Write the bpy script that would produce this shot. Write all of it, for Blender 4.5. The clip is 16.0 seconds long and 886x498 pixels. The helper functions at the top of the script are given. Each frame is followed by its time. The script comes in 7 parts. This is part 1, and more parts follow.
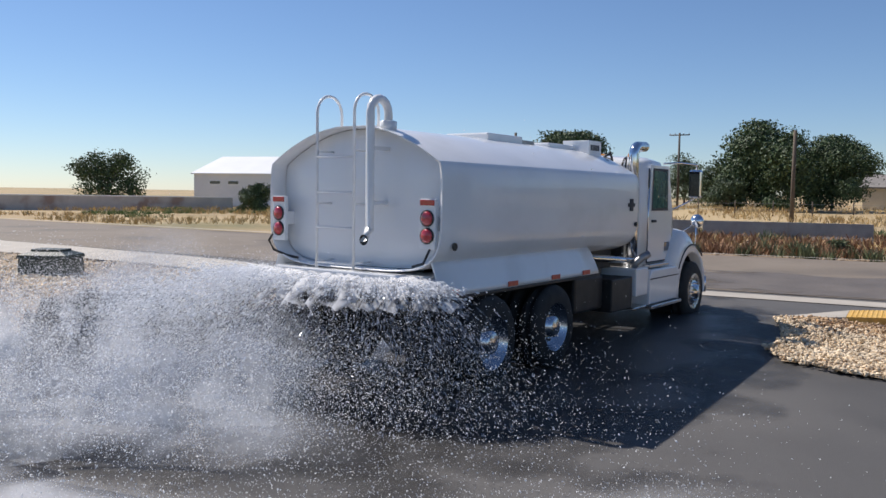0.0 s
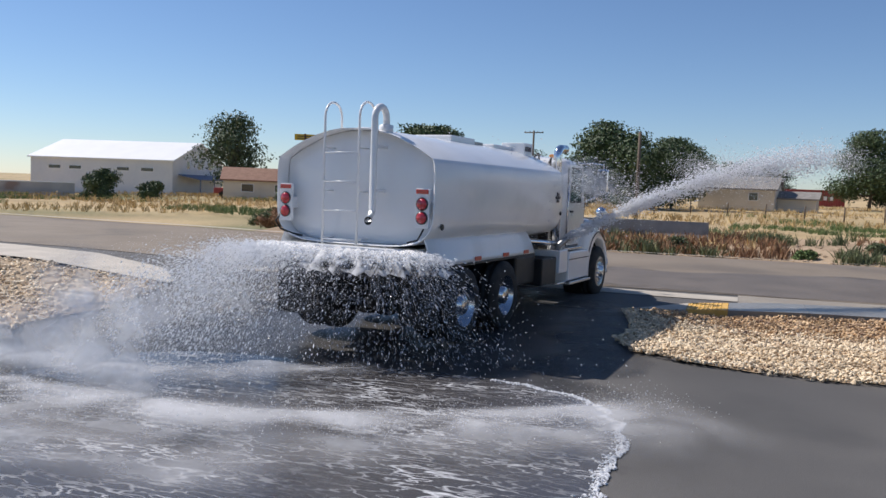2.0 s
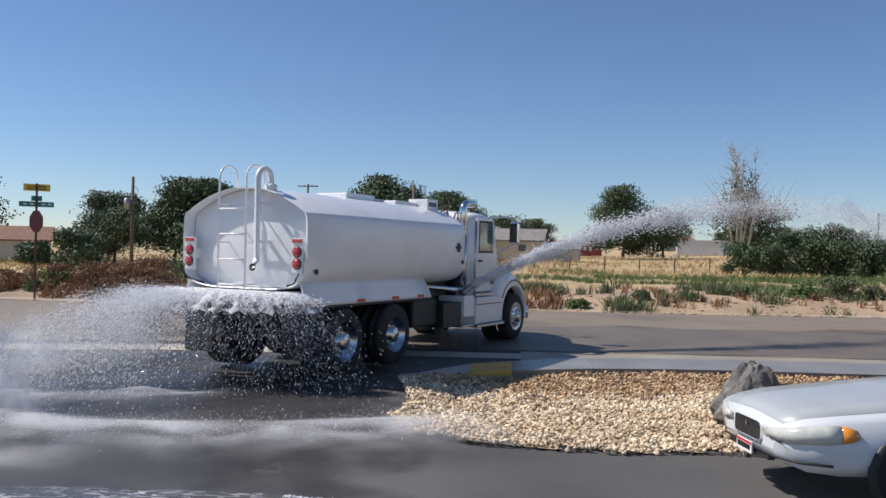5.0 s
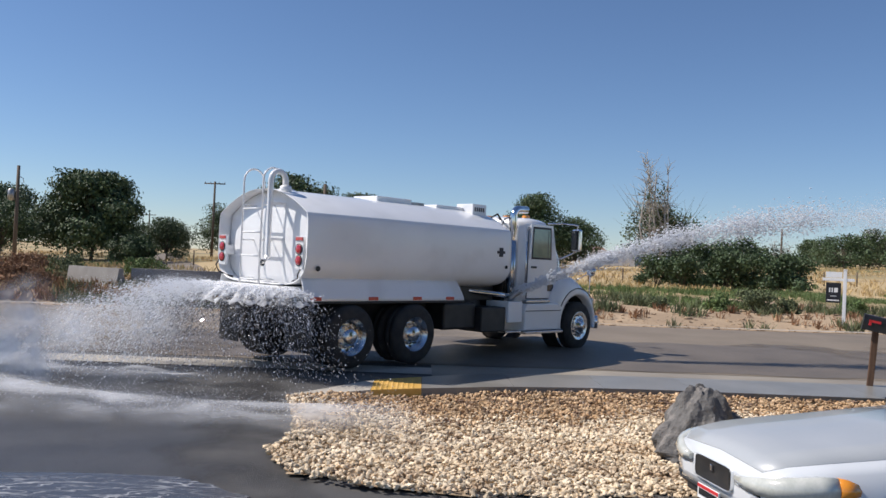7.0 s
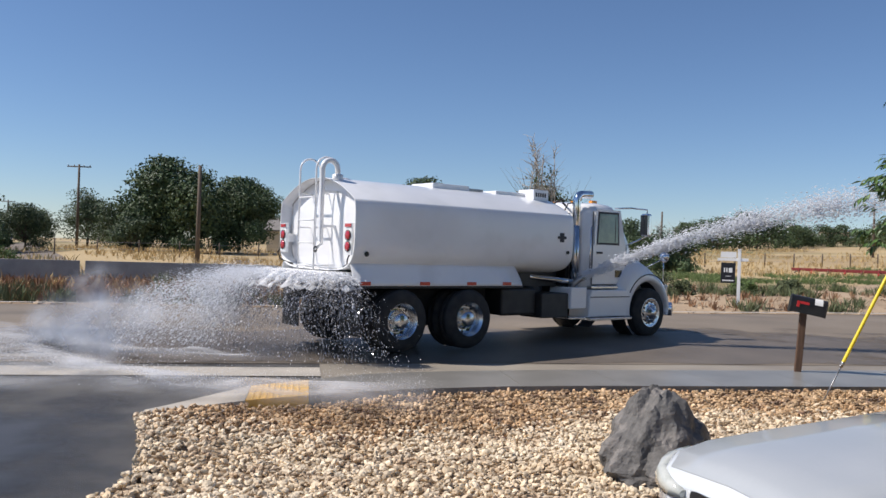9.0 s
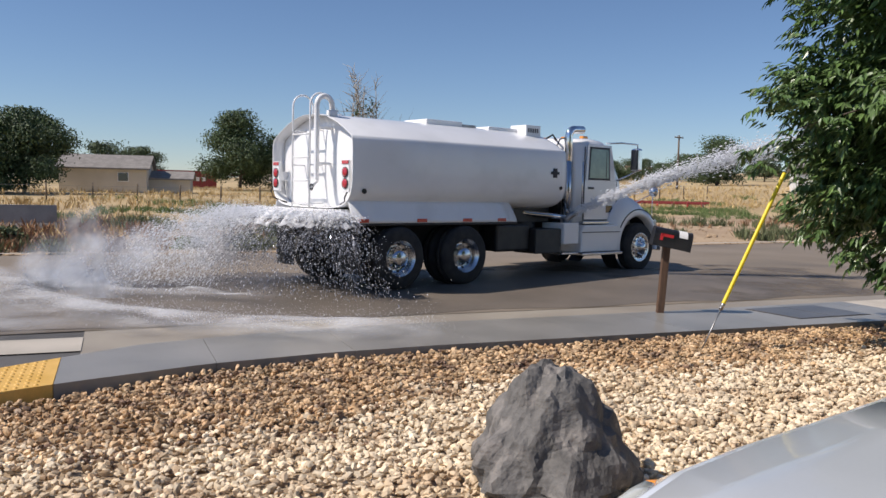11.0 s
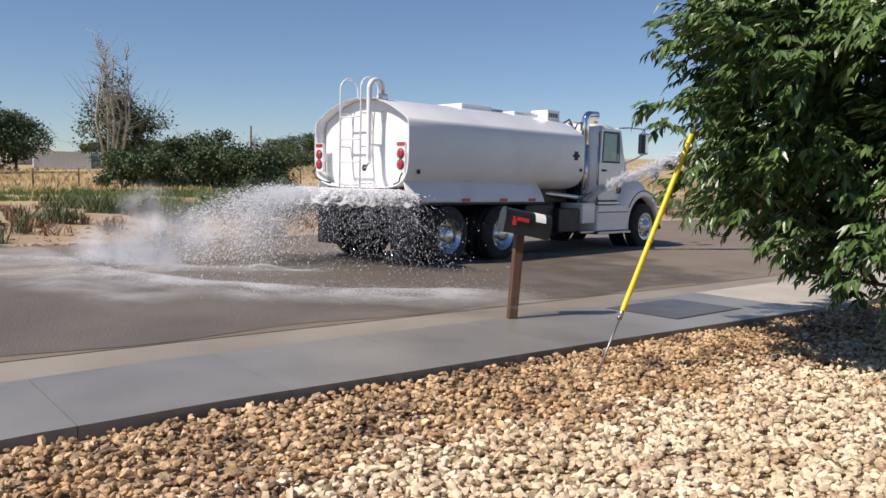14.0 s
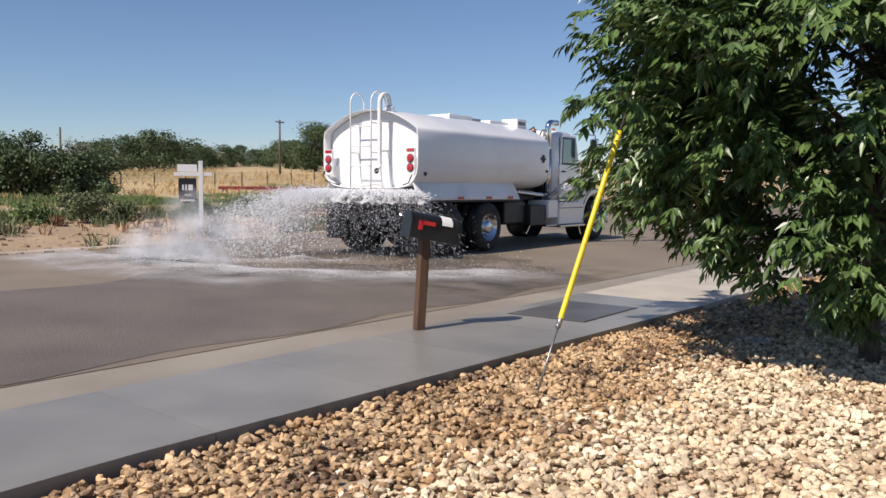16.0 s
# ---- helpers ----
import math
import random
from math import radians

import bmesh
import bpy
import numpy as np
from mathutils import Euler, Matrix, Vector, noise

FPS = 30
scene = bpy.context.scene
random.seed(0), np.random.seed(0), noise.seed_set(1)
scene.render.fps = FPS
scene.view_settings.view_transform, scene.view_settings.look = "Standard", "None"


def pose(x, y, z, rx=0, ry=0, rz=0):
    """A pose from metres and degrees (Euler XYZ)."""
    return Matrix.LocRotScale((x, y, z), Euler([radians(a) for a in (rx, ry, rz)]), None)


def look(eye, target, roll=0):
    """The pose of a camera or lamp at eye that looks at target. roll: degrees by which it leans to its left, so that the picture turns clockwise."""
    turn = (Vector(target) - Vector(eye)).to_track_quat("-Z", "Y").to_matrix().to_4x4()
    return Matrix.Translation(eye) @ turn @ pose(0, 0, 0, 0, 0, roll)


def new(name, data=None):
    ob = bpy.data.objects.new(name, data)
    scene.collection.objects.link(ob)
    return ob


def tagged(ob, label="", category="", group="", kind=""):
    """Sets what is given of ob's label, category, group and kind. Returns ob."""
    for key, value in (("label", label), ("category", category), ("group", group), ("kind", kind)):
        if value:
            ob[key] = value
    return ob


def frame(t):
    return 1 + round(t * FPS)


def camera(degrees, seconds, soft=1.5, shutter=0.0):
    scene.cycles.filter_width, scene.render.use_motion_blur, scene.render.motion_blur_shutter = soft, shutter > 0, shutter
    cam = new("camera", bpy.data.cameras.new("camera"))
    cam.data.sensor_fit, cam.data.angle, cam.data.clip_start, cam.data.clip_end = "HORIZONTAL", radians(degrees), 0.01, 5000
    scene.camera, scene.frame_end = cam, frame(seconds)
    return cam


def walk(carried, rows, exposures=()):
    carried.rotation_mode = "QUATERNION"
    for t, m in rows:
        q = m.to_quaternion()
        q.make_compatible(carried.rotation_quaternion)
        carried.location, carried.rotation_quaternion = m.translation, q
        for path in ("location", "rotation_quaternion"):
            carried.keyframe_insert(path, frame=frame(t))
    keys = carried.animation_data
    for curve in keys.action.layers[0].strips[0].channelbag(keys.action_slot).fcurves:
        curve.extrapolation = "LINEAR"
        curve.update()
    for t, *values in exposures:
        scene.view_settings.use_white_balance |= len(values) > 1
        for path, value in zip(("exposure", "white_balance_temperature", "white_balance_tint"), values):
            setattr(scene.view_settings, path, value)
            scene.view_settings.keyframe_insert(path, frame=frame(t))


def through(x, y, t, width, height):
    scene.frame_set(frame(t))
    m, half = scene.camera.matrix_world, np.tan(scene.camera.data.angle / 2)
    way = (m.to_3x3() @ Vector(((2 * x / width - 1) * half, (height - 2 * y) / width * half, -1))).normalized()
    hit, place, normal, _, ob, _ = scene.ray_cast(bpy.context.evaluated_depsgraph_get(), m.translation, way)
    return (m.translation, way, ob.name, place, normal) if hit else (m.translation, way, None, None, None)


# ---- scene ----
cam = camera(56.1, 16.0)
PATH = [
    (0, (-7.5, -17.695, 1.928), (-8.478, -15.956, 1.795), 0.9),
    (0.5, (-7.527, -17.767, 1.961), (-8.401, -15.974, 1.827), 1.1),
    (1, (-7.589, -17.684, 1.936), (-8.36, -15.843, 1.806), 1.5),
    (1.5, (-7.594, -17.772, 1.961), (-8.322, -15.913, 1.833), 1.7),
    (2, (-7.569, -17.829, 1.965), (-8.235, -15.949, 1.821), 2.2),
    (2.5, (-7.633, -17.672, 1.879), (-8.195, -15.758, 1.731), 3.2),
    (3, (-7.637, -17.435, 1.867), (-8.141, -15.504, 1.735), 3.1),
    (3.5, (-7.693, -17.102, 1.911), (-8.112, -15.148, 1.841), 2.2),
    (4, (-7.789, -16.747, 1.93), (-8.099, -14.771, 1.929), 1.8),
    (6.5, (-7.723, -14.459, 1.905), (-7.736, -12.459, 1.91), 1.8),
    (7, (-7.73, -14.053, 1.837), (-7.682, -12.054, 1.862), 2.6),
    (7.5, (-7.704, -13.557, 1.835), (-7.59, -11.56, 1.862), 2.9),
    (8, (-7.767, -13.076, 1.819), (-7.595, -11.084, 1.844), 1.5),
    (8.5, (-7.7, -12.54, 1.796), (-7.485, -10.552, 1.828), 1.6),
    (9, (-7.741, -12.104, 1.747), (-7.418, -10.13, 1.75), 1.9),
    (9.5, (-7.69, -11.551, 1.71), (-7.247, -9.601, 1.681), 1.9),
    (10, (-7.609, -11.021, 1.714), (-7.051, -9.103, 1.627), 1.8),
    (12.5, (-6.493, -7.894, 1.506), (-5.531, -6.148, 1.348), 1.0),
    (13, (-6.361, -7.49, 1.498), (-5.316, -5.792, 1.339), 1.4),
    (13.5, (-6.149, -7.083, 1.532), (-5.05, -5.421, 1.363), 1.6),
    (14, (-6.136, -6.726, 1.504), (-4.922, -5.144, 1.341), 1.2),
    (14.5, (-6.093, -6.4, 1.495), (-4.787, -4.89, 1.369), 0.1),
    (15, (-6.081, -6.157, 1.52), (-4.711, -4.703, 1.448), 0.4),
    (15.5, (-6.147, -5.909, 1.516), (-4.67, -4.562, 1.446), 0.2),
    (16, (-6.259, -5.682, 1.484), (-4.744, -4.384, 1.333), 0.5),
]
walk(cam, [(t, look(eye, target, roll)) for t, eye, target, roll in PATH],
     [(0.0, 0.03, 6400, 14), (9.5, 0.0, 6400, 14), (12.5, -0.05, 6780, 16), (16.0, 0.0, 6780, 16)])

# ---- light ----
SUN_FROM = Vector((-0.99, 0.10, 1.08)).normalized()
sun = new("sun", bpy.data.lights.new("sun", "SUN"))
sun.data.energy, sun.data.angle, sun.data.color = 5.0, radians(0.55), (1.0, 0.95, 0.86)
sun.matrix_world = look(SUN_FROM * 200, (0, 0, 0))
world = bpy.data.worlds.new("sky")
scene.world = world
world.use_nodes = True
sky = world.node_tree.nodes.new("ShaderNodeTexSky")
sky.sky_type, sky.sun_disc = "NISHITA", False
sky.sun_elevation, sky.sun_rotation = math.asin(SUN_FROM.z), math.atan2(SUN_FROM.x, SUN_FROM.y)
sky.altitude, sky.air_density, sky.dust_density, sky.ozone_density = 900, 1.0, 0.08, 6.0
world.node_tree.nodes["Background"].inputs[1].default_value = 0.10
world.node_tree.links.new(sky.outputs[0], world.node_tree.nodes["Background"].inputs[0])
scene.view_settings.exposure = 0.0

# ---- materials ----


def mat(name, c1, c2=None, rough=0.6, metal=0.0, scale=8.0, bump=0.0, bscale=60.0, fine=0.25, spread=0.0, lo=0.35, hi=0.65,
        clear=0.0, c3=None, c3scale=0.6, stretch=None, alpha=1.0, spec=0.5):
    """Two-tone surface: broad patches between c1 and c2, fine grain, optional stains c3, relief, and a shade per piece (spread)."""
    m = bpy.data.materials.new(name)
    m.use_nodes = True
    nt = m.node_tree
    N, L = nt.nodes, nt.links
    b = N["Principled BSDF"]
    b.inputs["Roughness"].default_value, b.inputs["Metallic"].default_value = rough, metal
    b.inputs["Coat Weight"].default_value, b.inputs["Coat Roughness"].default_value = clear, 0.06
    b.inputs["Specular IOR Level"].default_value = spec
    b.inputs["Alpha"].default_value = alpha
    tc = N.new("ShaderNodeTexCoord")
    src = tc.outputs["Object"]
    if stretch:
        mp = N.new("ShaderNodeMapping")
        mp.inputs["Scale"].default_value = stretch
        L.new(src, mp.inputs[0])
        src = mp.outputs[0]

    def nz(s, detail=4.0):
        n = N.new("ShaderNodeTexNoise")
        n.inputs["Scale"].default_value, n.inputs["Detail"].default_value = s, detail
        L.new(src, n.inputs["Vector"])
        return n.outputs["Fac"]

    def mixed(fac, a, c, blend="MIX"):
        x = N.new("ShaderNodeMix")
        x.data_type, x.blend_type = "RGBA", blend
        for sock, v in ((x.inputs[0], fac), (x.inputs[6], a), (x.inputs[7], c)):
            if isinstance(v, (int, float)):
                sock.default_value = v
            elif isinstance(v, tuple):
                sock.default_value = (*v, 1)
            else:
                L.new(v, sock)
        return x.outputs[2]

    def ramp(fac, a, c):
        r = N.new("ShaderNodeMapRange")
        r.inputs[1].default_value, r.inputs[2].default_value = a, c
        L.new(fac, r.inputs[0])
        return r.outputs[0]

    col = mixed(ramp(nz(scale), lo, hi), tuple(c1), tuple(c2 or c1))
    if c3:
        col = mixed(ramp(nz(c3scale, 6.0), 0.52, 0.66), col, tuple(c3))
    if fine:
        g = N.new("ShaderNodeMapRange")
        g.inputs[3].default_value, g.inputs[4].default_value = 1 - fine, 1 + fine
        L.new(nz(bscale), g.inputs[0])
        col = mixed(1.0, col, g.outputs[0], "MULTIPLY")
    if spread:
        ob, ge, add, fr, g = (N.new("ShaderNodeObjectInfo"), N.new("ShaderNodeNewGeometry"), N.new("ShaderNodeMath"),
                              N.new("ShaderNodeMath"), N.new("ShaderNodeMapRange"))
        fr.operation = "FRACT"
        L.new(ob.outputs["Random"], add.inputs[0])
        L.new(ge.outputs["Random Per Island"], add.inputs[1])
        L.new(add.outputs[0], fr.inputs[0])
        g.inputs[3].default_value, g.inputs[4].default_value = 1 - spread, 1 + spread
        L.new(fr.outputs[0], g.inputs[0])
        col = mixed(1.0, col, g.outputs[0], "MULTIPLY")
    L.new(col, b.inputs["Base Color"])
    if bump:
        bp = N.new("ShaderNodeBump")
        bp.inputs["Strength"].default_value, bp.inputs["Distance"].default_value = bump, 0.02
        L.new(nz(bscale), bp.inputs["Height"])
        L.new(bp.outputs[0], b.inputs["Normal"])
    return m


ASPHALT = mat("asphalt_lot", (0.092, 0.088, 0.084), (0.118, 0.112, 0.105), 0.8, scale=0.7, bump=0.35, bscale=90, fine=0.35, c3=(0.078, 0.075, 0.072), c3scale=0.35)
WET = mat("wet_asphalt", (0.045, 0.044, 0.045), (0.070, 0.067, 0.065), 0.40, scale=1.4, bump=0.3, bscale=60, fine=0.25, spec=0.3)
ROAD = mat("asphalt_road", (0.195, 0.157, 0.117), (0.235, 0.192, 0.146), 0.8, scale=0.6, bump=0.3, bscale=80, fine=0.3, c3=(0.150, 0.124, 0.098), c3scale=0.3)
DAMP_ROAD = mat("damp_road", (0.128, 0.106, 0.084), (0.172, 0.142, 0.112), 0.55, scale=0.8, bump=0.5, bscale=45, fine=0.5)
CONCRETE = mat("concrete", (0.42, 0.38, 0.32), (0.50, 0.45, 0.38), 0.8, scale=1.5, bump=0.12, bscale=120, fine=0.15, spread=0.05)
WET_CONCRETE = mat("wet_concrete", (0.20, 0.19, 0.17), (0.27, 0.255, 0.23), 0.34, scale=0.9, bump=0.08, bscale=90, fine=0.12, spread=0.08, spec=0.4)
GUTTER = mat("stained_gutter", (0.24, 0.205, 0.165), (0.34, 0.30, 0.24), 0.6, scale=0.5, bump=0.12, bscale=120, fine=0.15)
DARK_JOINT = mat("joint_soil", (0.03, 0.026, 0.02), rough=0.9)
TACTILE = mat("yellow_tactile", (0.62, 0.36, 0.07), (0.72, 0.44, 0.12), 0.6, scale=3, fine=0.15)
DIRT = mat("dry_dirt", (0.34, 0.24, 0.15), (0.46, 0.34, 0.22), 0.95, scale=0.5, bump=0.6, bscale=12, fine=0.3, c3=(0.27, 0.19, 0.12), c3scale=0.12)
FIELD = mat("field_ground", (0.40, 0.29, 0.155), (0.50, 0.375, 0.20), 0.95, scale=0.06, bump=0.6, bscale=6, fine=0.35, c3=(0.15, 0.155, 0.065), c3scale=0.035)
BED = mat("gravel_bed", (0.30, 0.22, 0.14), (0.42, 0.32, 0.21), 0.9, scale=9, bump=0.8, bscale=40, fine=0.5)
PEBBLE = mat("pale_river_rock", (0.66, 0.51, 0.33), (0.82, 0.69, 0.50), 0.7, scale=1.6, bump=0.15, bscale=120, fine=0.15, spread=0.32, c3=(0.44, 0.31, 0.19), c3scale=3.0)
PEBBLE_WET = mat("damp_river_rock", (0.40, 0.245, 0.12), (0.60, 0.42, 0.24), 0.5, scale=2.2, bump=0.15, bscale=120, fine=0.2, spread=0.5, c3=(0.17, 0.10, 0.06), c3scale=4.0)
BASALT = mat("basalt", (0.092, 0.086, 0.079), (0.158, 0.149, 0.138), 0.75, scale=3, bump=0.9, bscale=22, fine=0.35, c3=(0.22, 0.20, 0.18), c3scale=7)
TANK_WHITE = mat("tank_paint", (0.82, 0.82, 0.82), (0.85, 0.85, 0.845), 0.28, scale=0.8, clear=0.5, fine=0.02, bscale=3, c3=(0.77, 0.77, 0.76), c3scale=1.2)
CAB_WHITE = mat("cab_paint", (0.82, 0.82, 0.82), (0.85, 0.85, 0.85), 0.22, scale=1.2, clear=0.7, fine=0.02, bscale=5)
CHROME = mat("chrome", (0.75, 0.76, 0.78), rough=0.10, metal=1.0, fine=0.04)
ALU = mat("polished_aluminium", (0.62, 0.63, 0.65), (0.52, 0.53, 0.55), 0.2, 1.0, scale=9, fine=0.08)
BLACK = mat("black_frame_paint", (0.015, 0.015, 0.016), (0.03, 0.028, 0.026), 0.5, scale=5, fine=0.2)
RUBBER = mat("tyre_rubber", (0.016, 0.016, 0.017), (0.035, 0.033, 0.03), 0.8, scale=6, bump=0.3, bscale=70, fine=0.25)
RED_LENS = mat("red_lens", (0.42, 0.015, 0.02), (0.5, 0.02, 0.03), 0.15, scale=30, clear=1.0, fine=0.2, bscale=200)
RED_TAPE = mat("red_reflector", (0.55, 0.07, 0.04), (0.62, 0.10, 0.06), 0.35, fine=0.1)
GLASS = mat("cab_glass", (0.07, 0.16, 0.14), (0.10, 0.20, 0.17), 0.05, clear=1.0, fine=0.0)
PUDDLE = mat("wet_dark_concrete", (0.075, 0.068, 0.06), (0.11, 0.10, 0.09), 0.35, scale=1.5, fine=0.15, bump=0.04, bscale=60)
LADDER = mat("silver_ladder_paint", (0.82, 0.82, 0.82), (0.76, 0.76, 0.76), 0.3, 0.0, scale=8, fine=0.05)
DARK_GLASS = mat("dark_glass", (0.015, 0.017, 0.02), rough=0.05, clear=1.0, fine=0.0)
SEAM = mat("panel_gap", (0.05, 0.05, 0.055), rough=0.7, fine=0.0)
POST_WOOD = mat("stained_post", (0.085, 0.045, 0.026), (0.14, 0.078, 0.046), 0.7, scale=5, bump=0.4, bscale=50, fine=0.3, stretch=(6, 6, 0.6))
POLE_WOOD = mat("pole_wood", (0.10, 0.075, 0.055), (0.15, 0.115, 0.085), 0.85, scale=3, fine=0.3, stretch=(6, 6, 0.4))
BLACK_METAL = mat("mailbox_black", (0.012, 0.012, 0.014), (0.022, 0.022, 0.024), 0.32, scale=6, fine=0.15)
RED_PAINT = mat("red_flag_paint", (0.62, 0.03, 0.035), rough=0.4, fine=0.1)
WHITE_PAPER = mat("white_sticker", (0.78, 0.78, 0.76), rough=0.6, fine=0.04)
YELLOW = mat("yellow_plastic", (0.80, 0.60, 0.015), (0.86, 0.66, 0.03), 0.38, scale=4, fine=0.06)
GALV = mat("galvanised_steel", (0.30, 0.30, 0.30), (0.42, 0.42, 0.42), 0.45, 0.9, scale=12, fine=0.2)
BARK = mat("bark", (0.09, 0.07, 0.055), (0.16, 0.13, 0.10), 0.9, scale=6, bump=0.9, bscale=30, fine=0.4, stretch=(4, 4, 0.8))
DEAD_BARK = mat("dead_grey_wood", (0.33, 0.31, 0.28), (0.45, 0.42, 0.38), 0.9, scale=4, fine=0.3)
LEAF = mat("ash_leaf", (0.066, 0.120, 0.034), (0.115, 0.185, 0.055), 0.36, scale=1.5, fine=0.15, bscale=20, spread=0.35)
LEAF_FAR = mat("cottonwood_leaf", (0.048, 0.080, 0.028), (0.082, 0.125, 0.048), 0.6, scale=0.5, fine=0.3, bscale=3, spread=0.4)
LEAF_FAR2 = mat("elm_leaf", (0.062, 0.095, 0.042), (0.10, 0.14, 0.065), 0.6, scale=0.5, fine=0.3, bscale=3, spread=0.4)
SAGE = mat("sage_leaf", (0.10, 0.125, 0.055), (0.15, 0.17, 0.08), 0.8, scale=1.0, fine=0.3, spread=0.35)
STRAW = mat("dry_grass", (0.46, 0.32, 0.14), (0.58, 0.43, 0.21), 0.9, scale=0.4, fine=0.2, spread=0.35)
RUST_WEED = mat("rust_weed", (0.24, 0.13, 0.07), (0.34, 0.20, 0.11), 0.9, scale=1.0, fine=0.3, spread=0.4)
GREEN_GRASS = mat("green_weeds", (0.10, 0.16, 0.045), (0.16, 0.21, 0.075), 0.8, scale=0.5, fine=0.2, spread=0.35)
METAL_SIDING = mat("white_metal_siding", (0.66, 0.67, 0.68), (0.72, 0.72, 0.72), 0.5, scale=0.5, fine=0.05, bscale=3)
METAL_ROOF = mat("white_metal_roof", (0.80, 0.80, 0.80), (0.84, 0.84, 0.83), 0.45, scale=0.5, fine=0.05)
BLUE_ROOF = mat("blue_porch_metal", (0.09, 0.15, 0.27), (0.12, 0.18, 0.30), 0.5, fine=0.1)
BLOCK = mat("concrete_block", (0.44, 0.41, 0.39), (0.52, 0.48, 0.45), 0.9, scale=0.8, fine=0.12, c3=(0.33, 0.24, 0.20), c3scale=0.5)
BARRIER = mat("barrier_concrete", (0.28, 0.26, 0.235), (0.37, 0.345, 0.31), 0.85, scale=1.5, fine=0.2, bump=0.2, c3=(0.24, 0.22, 0.20), c3scale=1.2)
STUCCO = mat("cream_stucco", (0.60, 0.54, 0.44), (0.66, 0.60, 0.50), 0.9, scale=1.0, fine=0.1)
SHINGLE = mat("grey_shingle", (0.20, 0.185, 0.17), (0.27, 0.25, 0.23), 0.9, scale=2, fine=0.3)
BROWN_SHINGLE = mat("brown_shingle", (0.22, 0.12, 0.08), (0.28, 0.16, 0.11), 0.9, scale=2, fine=0.3)
RED_STEEL = mat("red_container_steel", (0.24, 0.035, 0.035), (0.30, 0.05, 0.045), 0.55, scale=1.0, fine=0.2)
SIGN_GREEN = mat("sign_green", (0.01, 0.17, 0.12), rough=0.35, fine=0.05)
SIGN_YELLOW = mat("sign_yellow", (0.72, 0.46, 0.02), rough=0.35, fine=0.05)
SIGN_BACK = mat("sign_maroon", (0.16, 0.045, 0.045), (0.2, 0.06, 0.06), 0.5, fine=0.1)
SIGN_BLACK = mat("sign_black", (0.012, 0.013, 0.018), rough=0.4, fine=0.05)
WHITE_PVC = mat("white_vinyl", (0.80, 0.80, 0.79), rough=0.4, fine=0.03)
GREEN_BOX = mat("green_fibreglass", (0.030, 0.045, 0.038), (0.045, 0.062, 0.052), 0.55, scale=3, fine=0.2)
GREY_LID = mat("grey_polymer_lid", (0.20, 0.215, 0.22), (0.26, 0.275, 0.28), 0.5, scale=3, fine=0.2, bump=0.3, bscale=80)
CAR_WHITE = mat("car_paint", (0.67, 0.69, 0.70), rough=0.22, clear=1.0, fine=0.01)
BONNET = mat("grey_bonnet", (0.40, 0.42, 0.43), (0.45, 0.465, 0.47), 0.35, scale=1.2, clear=0.5, fine=0.03)
LAMP_CLEAR = mat("hazed_headlamp", (0.52, 0.53, 0.47), (0.62, 0.62, 0.56), 0.15, clear=1.0, scale=12, fine=0.15)
AMBER = mat("amber_lens", (0.75, 0.27, 0.02), rough=0.15, clear=1.0, fine=0.1)
DROP = mat("water_drop", (0.16, 0.16, 0.18), (0.55, 0.56, 0.60), 0.05, scale=30, fine=0.0, spread=0.6, alpha=0.5, spec=1.0)



def water_white(name, colour, through):
    """Broken water: scatters the light that falls on it and lets part of it through."""
    m = bpy.data.materials.new(name)
    m.use_nodes = True
    N, L = m.node_tree.nodes, m.node_tree.links
    N.remove(N["Principled BSDF"])
    d, t, x = N.new("ShaderNodeBsdfDiffuse"), N.new("ShaderNodeBsdfTranslucent"), N.new("ShaderNodeMixShader")
    d.inputs[0].default_value = t.inputs[0].default_value = (*colour, 1)
    x.inputs[0].default_value = through
    L.new(d.outputs[0], x.inputs[1])
    L.new(t.outputs[0], x.inputs[2])
    L.new(x.outputs[0], N["Material Output"].inputs[0])
    return m


MIST = water_white("water_mist", (0.93, 0.94, 0.96), 0.5)
FOAM = water_white("water_foam", (0.90, 0.91, 0.93), 0.4)


